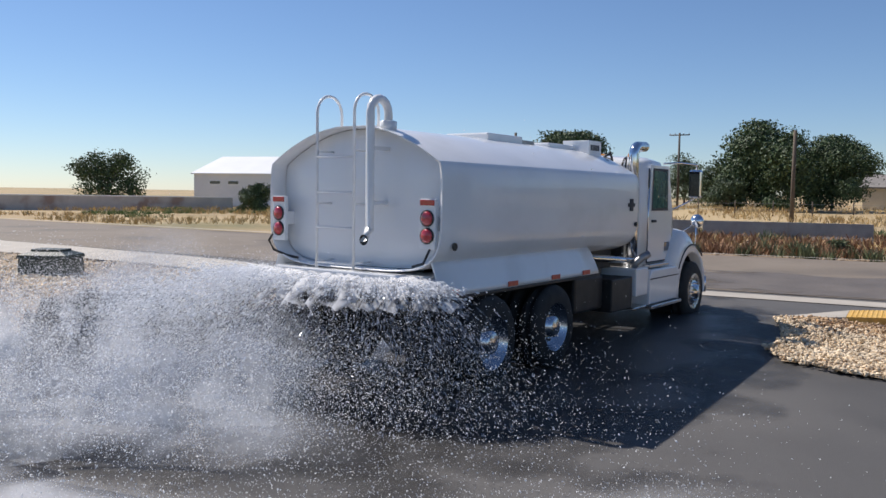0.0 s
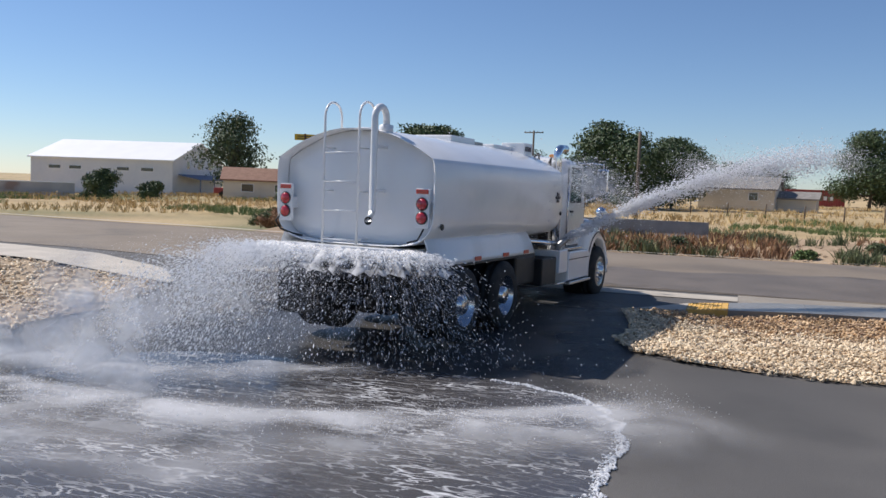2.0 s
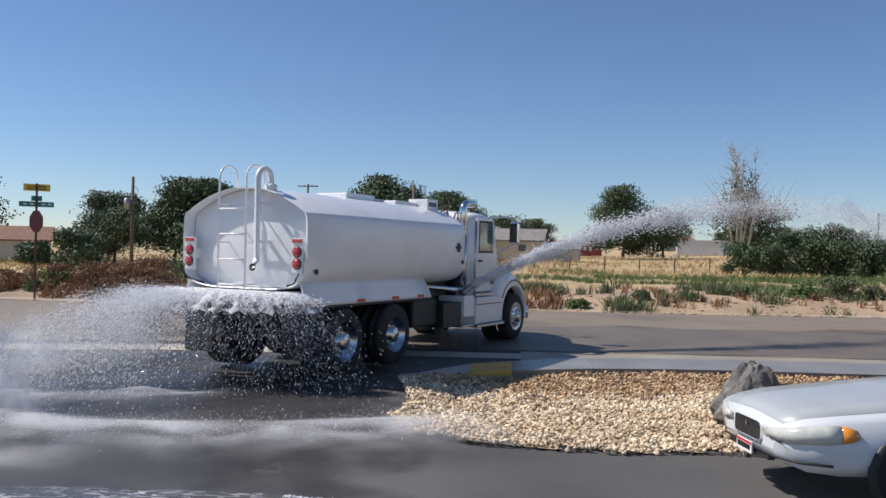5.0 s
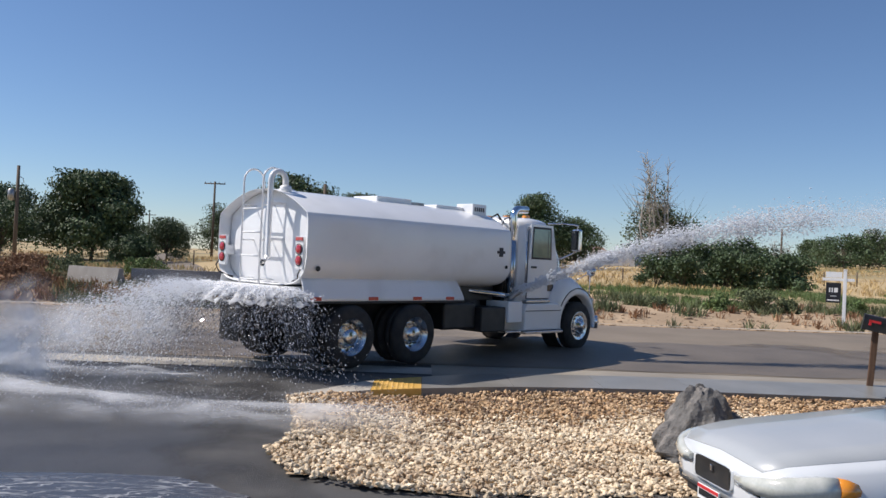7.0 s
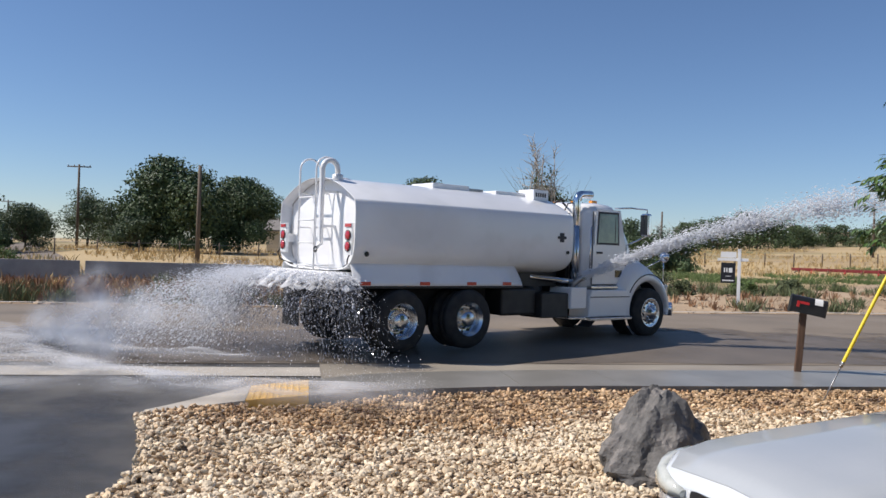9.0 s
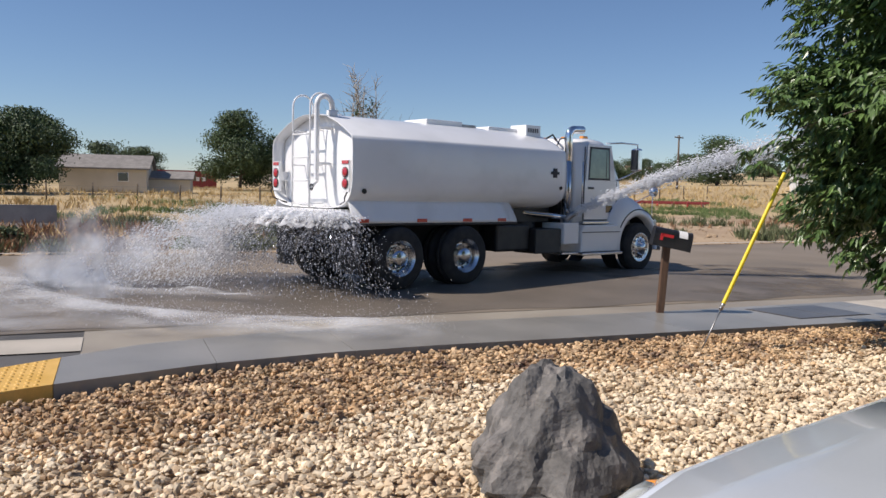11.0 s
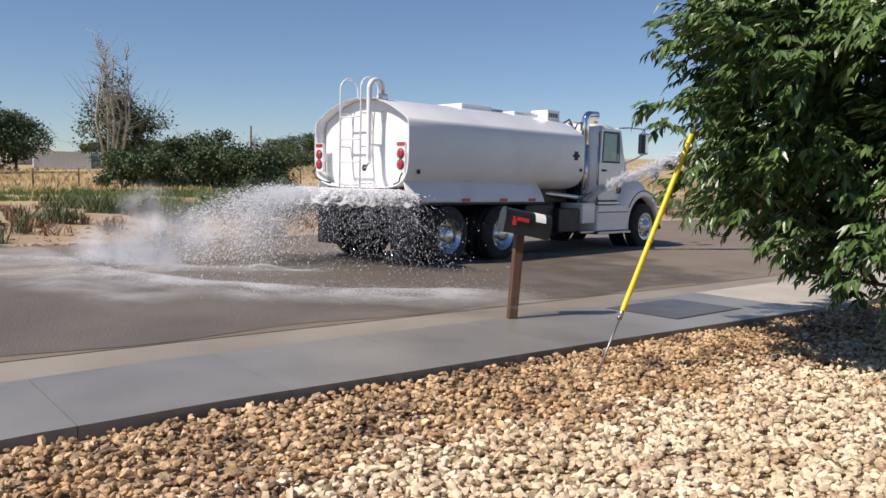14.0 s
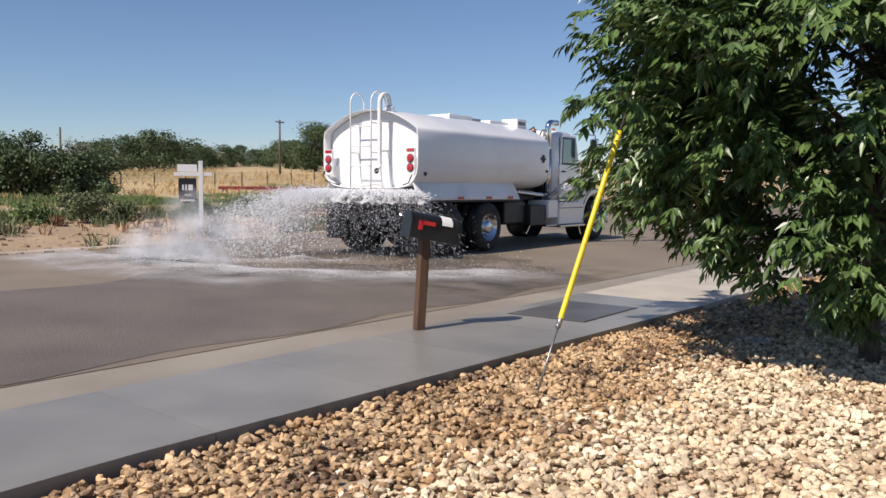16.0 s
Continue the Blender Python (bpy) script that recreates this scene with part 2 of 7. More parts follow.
def veil(m, top, scale, stretch, cut, rim=True):
    """Makes broken water a thin veil with gaps, thinning out towards its rim."""
    N, L = m.node_tree.nodes, m.node_tree.links
    tc, mp, nz, mr, tr, mx = (N.new("ShaderNodeTexCoord"), N.new("ShaderNodeMapping"), N.new("ShaderNodeTexNoise"), N.new("ShaderNodeMapRange"), N.new("ShaderNodeBsdfTransparent"), N.new("ShaderNodeMixShader"))
    mp.inputs["Scale"].default_value = stretch
    nz.inputs["Scale"].default_value, nz.inputs["Detail"].default_value, nz.inputs["Distortion"].default_value = scale, 5.0, 0.6
    L.new(tc.outputs["Object"], mp.inputs[0])
    L.new(mp.outputs[0], nz.inputs["Vector"])
    mr.inputs[1].default_value, mr.inputs[2].default_value, mr.inputs[3].default_value, mr.inputs[4].default_value = cut[0], cut[1], 0.0, top
    L.new(nz.outputs["Fac"], mr.inputs[0])
    fac = mr.outputs[0]
    if rim:
        ce, le, fa, mu = N.new("ShaderNodeMapping"), N.new("ShaderNodeVectorMath"), N.new("ShaderNodeMapRange"), N.new("ShaderNodeMath")
        ce.inputs["Location"].default_value, ce.inputs["Scale"].default_value = (-1, -1, 0), (2, 2, 0)
        le.operation, mu.operation = "LENGTH", "MULTIPLY"
        L.new(tc.outputs["Generated"], ce.inputs[0])
        L.new(ce.outputs[0], le.inputs[0])
        fa.interpolation_type = "SMOOTHSTEP"
        fa.inputs[1].default_value, fa.inputs[2].default_value, fa.inputs[3].default_value, fa.inputs[4].default_value = 0.15, 0.98, 1.0, 0.0
        L.new(le.outputs["Value"], fa.inputs[0])
        L.new(fa.outputs[0], mu.inputs[0])
        L.new(fac, mu.inputs[1])
        fac = mu.outputs[0]
    last = N["Material Output"].inputs[0].links[0].from_socket
    L.new(fac, mx.inputs[0])
    L.new(tr.outputs[0], mx.inputs[1])
    L.new(last, mx.inputs[2])
    L.new(mx.outputs[0], N["Material Output"].inputs[0])
    return m


WISP = veil(water_white("drifting_water_veil", (0.93, 0.94, 0.96), 0.5), 0.85, 0.9, (1.0, 0.40, 1.0), (0.33, 0.68))
PLUME = veil(water_white("spray_plume", (0.93, 0.94, 0.96), 0.5), 0.78, 1.6, (1.0, 1.0, 1.0), (0.30, 0.66))
SHEET = veil(water_white("water_sheet", (0.90, 0.91, 0.93), 0.4), 0.85, 6.0, (0.7, 1.6, 1.0), (0.40, 0.62), False)



def foam_web(name):
    """A thin film of water over asphalt with a lace of foam drawn out on it."""
    m = bpy.data.materials.new(name)
    m.use_nodes = True
    N, L = m.node_tree.nodes, m.node_tree.links
    b = N["Principled BSDF"]
    tc, mp, wob, add = N.new("ShaderNodeTexCoord"), N.new("ShaderNodeMapping"), N.new("ShaderNodeTexNoise"), N.new("ShaderNodeMixRGB")
    mp.inputs["Scale"].default_value = (0.75, 2.6, 1.0)
    mp.inputs["Rotation"].default_value = (0, 0, radians(-10))
    wob.inputs["Scale"].default_value, wob.inputs["Detail"].default_value = 2.2, 4.0
    add.blend_type, add.inputs[0].default_value = "ADD", 0.25
    L.new(tc.outputs["Object"], mp.inputs[0])
    L.new(mp.outputs[0], wob.inputs["Vector"])
    L.new(mp.outputs[0], add.inputs[1])
    L.new(wob.outputs["Color"], add.inputs[2])
    webs = []
    for scale, width in ((1.5, 0.016), (3.6, 0.022)):
        v, sb, ab, r = N.new("ShaderNodeTexNoise"), N.new("ShaderNodeMath"), N.new("ShaderNodeMath"), N.new("ShaderNodeMapRange")
        v.inputs["Scale"].default_value, v.inputs["Detail"].default_value = scale, 2.5
        sb.operation, sb.inputs[1].default_value, ab.operation = "SUBTRACT", 0.5, "ABSOLUTE"
        L.new(add.outputs[0], v.inputs["Vector"])
        L.new(v.outputs["Fac"], sb.inputs[0])
        L.new(sb.outputs[0], ab.inputs[0])
        r.inputs[1].default_value, r.inputs[2].default_value, r.inputs[3].default_value, r.inputs[4].default_value = 0.0, width, 1.0, 0.0
        L.new(ab.outputs[0], r.inputs[0])
        webs.append(r.outputs[0])
    big, pr, mx, mu = N.new("ShaderNodeTexNoise"), N.new("ShaderNodeMapRange"), N.new("ShaderNodeMath"), N.new("ShaderNodeMath")
    big.inputs["Scale"].default_value, big.inputs["Detail"].default_value = 1.1, 5.0
    L.new(mp.outputs[0], big.inputs["Vector"])
    pr.inputs[1].default_value, pr.inputs[2].default_value = 0.36, 0.72
    L.new(big.outputs["Fac"], pr.inputs[0])
    mx.operation, mu.operation = "MAXIMUM", "MULTIPLY"
    L.new(webs[0], mx.inputs[0])
    L.new(webs[1], mx.inputs[1])
    L.new(mx.outputs[0], mu.inputs[0])
    L.new(pr.outputs[0], mu.inputs[1])
    col, rg = N.new("ShaderNodeMixRGB"), N.new("ShaderNodeMapRange")
    col.inputs[1].default_value, col.inputs[2].default_value = (0.062, 0.059, 0.060, 1), (0.80, 0.81, 0.83, 1)
    L.new(mu.outputs[0], col.inputs[0])
    L.new(col.outputs[0], b.inputs["Base Color"])
    rg.inputs[3].default_value, rg.inputs[4].default_value = 0.26, 0.8
    L.new(mu.outputs[0], rg.inputs[0])
    L.new(rg.outputs[0], b.inputs["Roughness"])
    bp = N.new("ShaderNodeBump")
    bp.inputs["Strength"].default_value, bp.inputs["Distance"].default_value = 0.5, 0.015
    L.new(wob.outputs["Fac"], bp.inputs["Height"])
    L.new(bp.outputs[0], b.inputs["Normal"])
    return m


FOAM_WEB = foam_web("foam_laced_water")


def soft_band(name, top, scale):
    """Low mist that thins out to both sides and both ends of its strip."""
    m = water_white(name, (0.93, 0.94, 0.96), 0.5)
    N, L = m.node_tree.nodes, m.node_tree.links
    uv, sx, tc, nz, mr, tr, mx = (N.new("ShaderNodeUVMap"), N.new("ShaderNodeSeparateXYZ"), N.new("ShaderNodeTexCoord"), N.new("ShaderNodeTexNoise"), N.new("ShaderNodeMapRange"), N.new("ShaderNodeBsdfTransparent"), N.new("ShaderNodeMixShader"))
    uv.uv_map = "strip"
    L.new(uv.outputs[0], sx.inputs[0])
    fac = None
    for k, (lo, hi) in enumerate(((0.0, 0.16), (0.0, 0.48))):
        a, b, c, r, p = N.new("ShaderNodeMath"), N.new("ShaderNodeMath"), N.new("ShaderNodeMath"), N.new("ShaderNodeMapRange"), N.new("ShaderNodeMath")
        a.operation, a.inputs[0].default_value = "SUBTRACT", 1.0
        L.new(sx.outputs[k], a.inputs[1])
        b.operation = "MINIMUM"
        L.new(sx.outputs[k], b.inputs[0])
        L.new(a.outputs[0], b.inputs[1])
        r.interpolation_type = "SMOOTHSTEP"
        r.inputs[1].default_value, r.inputs[2].default_value = lo, hi
        L.new(b.outputs[0], r.inputs[0])
        if fac is None:
            fac = r.outputs[0]
        else:
            p.operation = "MULTIPLY"
            L.new(fac, p.inputs[0])
            L.new(r.outputs[0], p.inputs[1])
            fac = p.outputs[0]
    nz.inputs["Scale"].default_value, nz.inputs["Detail"].default_value, nz.inputs["Distortion"].default_value = scale, 6.0, 0.5
    L.new(tc.outputs["Object"], nz.inputs["Vector"])
    mr.inputs[1].default_value, mr.inputs[2].default_value, mr.inputs[3].default_value, mr.inputs[4].default_value = 0.33, 0.70, 0.05, top
    L.new(nz.outputs["Fac"], mr.inputs[0])
    mu = N.new("ShaderNodeMath")
    mu.operation = "MULTIPLY"
    L.new(fac, mu.inputs[0])
    L.new(mr.outputs[0], mu.inputs[1])
    last = N["Material Output"].inputs[0].links[0].from_socket
    L.new(mu.outputs[0], mx.inputs[0])
    L.new(tr.outputs[0], mx.inputs[1])
    L.new(last, mx.inputs[2])
    L.new(mx.outputs[0], N["Material Output"].inputs[0])
    return m


BAND = soft_band("ground_mist_band", 0.55, 1.3)


def fading(m, cx, cy, rx, ry, lo=0.95, hi=1.25):
    """Lets a stain thin out towards its rim, unevenly."""
    N, L = m.node_tree.nodes, m.node_tree.links
    tc, mp, ln, nz, ad, mr = (N.new("ShaderNodeTexCoord"), N.new("ShaderNodeMapping"), N.new("ShaderNodeVectorMath"), N.new("ShaderNodeTexNoise"), N.new("ShaderNodeMath"), N.new("ShaderNodeMapRange"))
    mp.inputs["Location"].default_value, mp.inputs["Scale"].default_value = (-cx / rx, -cy / ry, 0), (1 / rx, 1 / ry, 0)
    ln.operation, ad.operation = "LENGTH", "MULTIPLY_ADD"
    nz.inputs["Scale"].default_value, nz.inputs["Detail"].default_value = 0.9, 5.0
    L.new(tc.outputs["Object"], mp.inputs[0])
    L.new(mp.outputs[0], ln.inputs[0])
    L.new(tc.outputs["Object"], nz.inputs["Vector"])
    L.new(nz.outputs["Fac"], ad.inputs[0])
    ad.inputs[1].default_value = 0.9
    L.new(ln.outputs["Value"], ad.inputs[2])
    mr.inputs[1].default_value, mr.inputs[2].default_value, mr.inputs[3].default_value, mr.inputs[4].default_value = lo, hi, 1.0, 0.0
    L.new(ad.outputs[0], mr.inputs[0])
    L.new(mr.outputs[0], N["Principled BSDF"].inputs["Alpha"])


fading(WET, -12.2, -7.2, 4.6, 8.6)
fading(DAMP_ROAD, -4.5, 2.5, 14.5, 5.4)

# ---- mesh helpers ----


def smooth(bm):
    for f in bm.faces:
        f.smooth = True
    return bm


def box(bm, x0, x1, y0, y1, z0, z1, bevel=0.0, seg=2):
    vs = [bm.verts.new((x, y, z)) for x in (x0, x1) for y in (y0, y1) for z in (z0, z1)]
    q = [(0, 1, 3, 2), (4, 6, 7, 5), (0, 4, 5, 1), (2, 3, 7, 6), (0, 2, 6, 4), (1, 5, 7, 3)]
    fs = [bm.faces.new([vs[i] for i in f]) for f in q]
    if bevel:
        es = list({e for f in fs for e in f.edges})
        bmesh.ops.bevel(bm, geom=es, offset=bevel, segments=seg, affect="EDGES", profile=0.5)
    return bm


def boxed(*a, bevel=0.01):
    return box(bmesh.new(), *a, bevel=bevel)


def lathe(bm, profile, origin=(0, 0, 0), axis="y", n=28, cap=True):
    """Turns (radius, height) pairs round an axis."""
    rings = []
    for r, h in profile:
        ring = []
        for i in range(n):
            a = 2 * math.pi * i / n
            c, s = r * math.cos(a), r * math.sin(a)
            p = {"x": (h, c, s), "y": (c, h, s), "z": (c, s, h)}[axis]
            ring.append(bm.verts.new(Vector(p) + Vector(origin)))
        rings.append(ring)
    for a, b in zip(rings, rings[1:]):
        for i in range(n):
            f = bm.faces.new((a[i], a[(i + 1) % n], b[(i + 1) % n], b[i]))
            f.smooth = True
    if cap:
        for ring in (rings[0], rings[-1]):
            if profile[rings.index(ring)][0] > 1e-4:
                bm.faces.new(ring)
    return bm


def tube(bm, pts, r, n=10, r2=None):
    """A round bar along points."""
    pts = [Vector(p) for p in pts]
    rings, up = [], Vector((0.13, 0.31, 0.94))
    for i, p in enumerate(pts):
        d = (pts[min(i + 1, len(pts) - 1)] - pts[max(i - 1, 0)]).normalized()
        a = d.cross(up)
        if a.length < 0.05:
            a = d.cross(Vector((1, 0, 0)))
        a.normalize()
        b = d.cross(a)
        rr = r if r2 is None else r + (r2 - r) * i / (len(pts) - 1)
        rings.append([bm.verts.new(p + rr * (math.cos(t) * a + math.sin(t) * b)) for t in [2 * math.pi * k / n for k in range(n)]])
    for a, b in zip(rings, rings[1:]):
        for k in range(n):
            f = bm.faces.new((a[k], a[(k + 1) % n], b[(k + 1) % n], b[k]))
            f.smooth = True
    bm.faces.new(rings[0])
    bm.faces.new(rings[-1][::-1])
    return bm


def arc(c, u, v, r, a0, a1, n=8):
    c, u, v = Vector(c), Vector(u), Vector(v)
    return [c + r * (math.cos(radians(a0 + (a1 - a0) * i / n)) * u + math.sin(radians(a0 + (a1 - a0) * i / n)) * v) for i in range(n + 1)]


def loft(bm, sections, cap=True, shade=True):
    """Skins closed rings with equal counts."""
    rings = [[bm.verts.new(p) for p in s] for s in sections]
    n = len(rings[0])
    for a, b in zip(rings, rings[1:]):
        for i in range(n):
            f = bm.faces.new((a[i], a[(i + 1) % n], b[(i + 1) % n], b[i]))
            f.smooth = shade
    if cap:
        bm.faces.new(rings[0][::-1])
        bm.faces.new(rings[-1])
    return bm


def extrude_side(bm, outline, y0, y1, bevel=0.0):
    """A solid from an outline of (x, z) between two widths."""
    a = [bm.verts.new((x, y0, z)) for x, z in outline]
    b = [bm.verts.new((x, y1, z)) for x, z in outline]
    fs = [bm.faces.new(a), bm.faces.new(b[::-1])]
    n = len(a)
    fs += [bm.faces.new((a[i], b[i], b[(i + 1) % n], a[(i + 1) % n])) for i in range(n)]
    if bevel:
        bmesh.ops.bevel(bm, geom=list({e for f in fs[:2] for e in f.edges}), offset=bevel, segments=2, affect="EDGES", profile=0.5)
    return bm


def mesh_of(name, bm, material):
    bmesh.ops.recalc_face_normals(bm, faces=bm.faces)
    me = bpy.data.meshes.new(name)
    bm.to_mesh(me)
    bm.free()
    me.materials.append(material)
    return me


def part(name, bm, material, parent=None, label=""):
    ob = new(name, mesh_of(name, bm, material))
    ob.parent = parent
    return tagged(ob, label)


def thing(name, label, category, group="", at=None):
    ob = new(name)
    ob.empty_display_size = 0.1
    if at is not None:
        ob.matrix_basis = at
    return tagged(ob, label, category, group)


def raw(name, verts, faces, material, parent=None, shade=False):
    """A mesh out of arrays."""
    me = bpy.data.meshes.new(name)
    me.from_pydata(np.asarray(verts).tolist(), [], np.asarray(faces).tolist() if not isinstance(faces, list) else faces)
    me.materials.append(material)
    if shade:
        me.polygons.foreach_set("use_smooth", [True] * len(me.polygons))
    me.update()
    ob = new(name, me)
    ob.parent = parent
    return ob


# ---- ground ----


def sstep(a, b, x):
    t = min(1.0, max(0.0, (x - a) / (b - a)))
    return t * t * (3 - 2 * t)


NEAR_X = [-80, -30, -20, -9.5, -4, 4, 30, 80]
NEAR_Y = [3.0, 0.6, 0.3, 0.2, 0.55, 0.85, 2.2, 6.0]
FAR_X = [-80, -30, -20, -5, 10, 30, 80]
FAR_Y = [15.0, 11.6, 9.6, 10.7, 13.6, 16.6, 22.0]


def near_edge(x):
    return float(np.interp(x, NEAR_X, NEAR_Y))


def far_edge(x):
    return float(np.interp(x, FAR_X, FAR_Y))


def height(x, y):
    """The lie of the land: a low lot, a crowned street, fields that climb to the north-east."""
    u = 0.5 * (x + y)
    g = float(np.interp(u, [-14, -10, -8.5, -7.75, -6.9, -4.1, 0, 8], [-0.20, -0.15, -0.07, -0.02, 0.005, 0.05, 0.10, 0.16]))
    if g > 0:
        g *= sstep(0.6, 4, y) * (1 - sstep(9, 12.5, y))
    else:
        g *= 1 - 0.75 * sstep(-15, -26, x)
    if x > -10 and y < 0:
        k = sstep(-10, -5, x)
        g = (1 - k) * g - k * 0.20 * sstep(-2.5, -5.0, y)
    e = y - far_edge(x)
    if e > 0:
        g += 0.35 * sstep(0.3, 3.5, e) * sstep(-30, -22, x)
        g += 0.017 * max(0, e - 3) * sstep(-90, -25, x) * (1 - 0.5 * sstep(150, 600, e))
        g += 0.036 * max(0, x - 5) * sstep(4, 45, e) * (1 - 0.6 * sstep(120, 900, x))
    return g


def spaced(lo, a, b, hi, step, grow=1.22):
    v = list(np.arange(a, b + 1e-6, step))
    s, x = step, v[0]
    left = []
    while x > lo:
        s *= grow
        x -= s
        left.append(x)
    s, x = step, v[-1]
    while x < hi:
        s *= grow
        x += s
        v.append(x)
    return left[::-1] + v


def sheet(name, xs, ys, keep, material, dz, kind="structure", wobble=0.0, label=""):
    idx, verts, faces = {}, [], []

    def vid(i, j):
        if (i, j) not in idx:
            x, y = xs[i], ys[j]
            w = wobble * noise.noise((x * 0.9, y * 0.9, 3.0)) if wobble else 0.0
            idx[i, j] = len(verts)
            verts.append((x, y, height(x, y) + dz + w))
        return idx[i, j]

    for i in range(len(xs) - 1):
        for j in range(len(ys) - 1):
            if keep((xs[i] + xs[i + 1]) / 2, (ys[j] + ys[j + 1]) / 2):
                faces.append((vid(i, j), vid(i + 1, j), vid(i + 1, j + 1), vid(i, j + 1)))
    return tagged(raw(name, verts, faces, material, None, True), label, kind=kind)


def ribbon(name, lower, upper, xs, n, material, dz, parent=None):
    verts, faces = [], []
    for x in xs:
        a, b = lower(x), upper(x)
        for k in range(n + 1):
            y = a + (b - a) * k / n
            verts.append((x, y, height(x, y) + dz))
    for i in range(len(xs) - 1):
        for k in range(n):
            p = i * (n + 1) + k
            faces.append((p, p + n + 1, p + n + 2, p + 1))
    return raw(name, verts, faces, material, parent, True)


def inside(poly, x, y):
    c = False
    for (x1, y1), (x2, y2) in zip(poly, poly[1:] + poly[:1]):
        if (y1 > y) != (y2 > y) and x < (x2 - x1) * (y - y1) / (y2 - y1) + x1:
            c = not c
    return c


# gravel beds either side of the driveway, and the walk between bed and street
WALK_IN = [(-9.4, -3.45), (-8.3, -2.62), (-7.6, -2.3), (-6.4, -1.85), (-5.2, -1.62), (-4, -1.52), (0, -1.45), (4, -1.4), (10, -1.1), (24, 0.0)]
WALK_OUT = [(-9.3, -3.2), (-8.38, -1.7), (-7.68, -1.2), (-6.9, -0.65), (-5.6, -0.3), (-4, -0.08), (0, 0.1), (4, 0.35), (10, 0.8), (24, 2.0)]
BED_R = [(-9.35, -3.6), (-9.12, -4.6), (-8.98, -5.6), (-9.12, -6.3), (-8.75, -7.05), (-8.0, -7.3), (-6.6, -7.15), (-5.6, -6.8), (0, -6.9), (24, -7.1), (24, -0.2)] + [(x, y - 0.05) for x, y in WALK_IN[::-1][1:-1]]
BED_L = [(-18.08, -4.36), (-17.21, -6.52), (-16.78, -9.76), (-16.13, -14.08), (-16.13, -21.64), (-50, -20), (-50, -2.6), (-31.68, -2.63), (-23.04, -2.85)]


LOT_CUT = [(-9.0, -3.3), (-8.9, -5.6), (-8.5, -6.3), (-5.8, -6.3), (0, -6.1), (40, -6.1), (40, 4), (-4, 4), (-5.6, -0.5), (-6.9, -1.0), (-7.7, -1.8)]


def bed_z(x, y):
    """Height of the right-hand bed, a little under the walk."""
    k = max(sstep(-5.2, -6.6, y), sstep(-7.8, -9.0, x))
    return (1 - k) * (-0.06 - 0.05 * sstep(-1.6, -2.6, y)) + k * (height(x, y) + 0.04) + 0.02 * noise.noise((x * 0.8, y * 0.8, 0))


XS = spaced(-2500, -40, 30, 2500, 1.0)
YS = spaced(-2500, -20, 50, 4000, 1.0)
sheet("ground", XS, YS, lambda x, y: True, FIELD, -0.25, label="dry straw-coloured open field")
LOT_X = [-70, -50, -40] + list(np.arange(-30, 12, 0.5)) + [14, 18, 24, 40]
LOT_Y = [-60, -40, -30, -24] + list(np.arange(-20, 4.01, 0.5))
sheet("lot", LOT_X, LOT_Y, lambda x, y: y < near_edge(x) + 0.5 and not inside(LOT_CUT, x, y), ASPHALT, 0.0,
      label="dark asphalt driveway and parking lot")
road_x = spaced(-80, -30, 30, 80, 0.8)
tagged(ribbon("road", near_edge, far_edge, road_x, 16, ROAD, 0.012), "sun-bleached brown-grey asphalt street", kind="structure")
# the lane that the truck has wetted
tagged(ribbon("wet_lane", lambda x: near_edge(x) + 0.12 + 0.1 * math.sin(x * 2.1), lambda x: 5.6 + 0.12 * x + 0.35 * math.sin(x * 0.9) + 0.2 * math.sin(x * 2.3),
              list(np.arange(-16, 7.1, 0.4)), 8, DAMP_ROAD, 0.018), "damp patch of asphalt street", kind="structure")


def patch(name, cx, cy, rx, ry, zf, material, label, seed=0, turn=0.0, rings=14, n=90, rough=0.22):
    """A stain with an uneven rounded outline, laid on the ground."""
    verts, faces = [(cx, cy, zf(cx, cy))], []
    for k in range(1, rings + 1):
        for i in range(n):
            a = 2 * math.pi * i / n
            r = 1 + rough * noise.noise((math.cos(a) * 1.6, math.sin(a) * 1.6, seed)) + 0.4 * rough * noise.noise((math.cos(a) * 6, math.sin(a) * 6, seed + 3))
            u, v = rx * r * math.cos(a) * k / rings, ry * r * math.sin(a) * k / rings
            x, y = cx + u * math.cos(turn) - v * math.sin(turn), cy + u * math.sin(turn) + v * math.cos(turn)
            verts.append((x, y, zf(x, y)))
    for i in range(n):
        faces.append((0, 1 + i, 1 + (i + 1) % n))
    for k in range(rings - 1):
        for i in range(n):
            p, q = 1 + k * n + i, 1 + k * n + (i + 1) % n
            faces.append((p, p + n, q + n, q))
    return tagged(raw(name, verts, faces, material, None, True), label, kind="structure")


patch("wet_lot", -12.0, -7.4, 5.6, 8.6, lambda x, y: height(x, y) + 0.007, WET, "wet dark asphalt driveway", 1, rings=26)
side_v, side_f = [], []
for k in range(41):
    f = k / 40
    cx, cy = -20.5 - 23.5 * f, 24.5 + 73 * f
    for q in range(5):
        x = cx + (q - 2) * 1.7
        side_v.append((x, cy + 0.3 * (q - 2), height(x, cy) - 0.19))
    if k:
        o = 5 * k - 5
        side_f += [(o + q, o + q + 1, o + q + 6, o + q + 5) for q in range(4)]
tagged(raw("side_road", side_v, side_f, ROAD, None, True), "pale asphalt side road running off between fields", kind="structure")
kerb = tagged(ribbon("far_kerb", lambda x: far_edge(x) - 0.12, lambda x: far_edge(x) + 0.22, road_x, 2, CONCRETE, 0.06), "low pale concrete kerb", kind="structure")
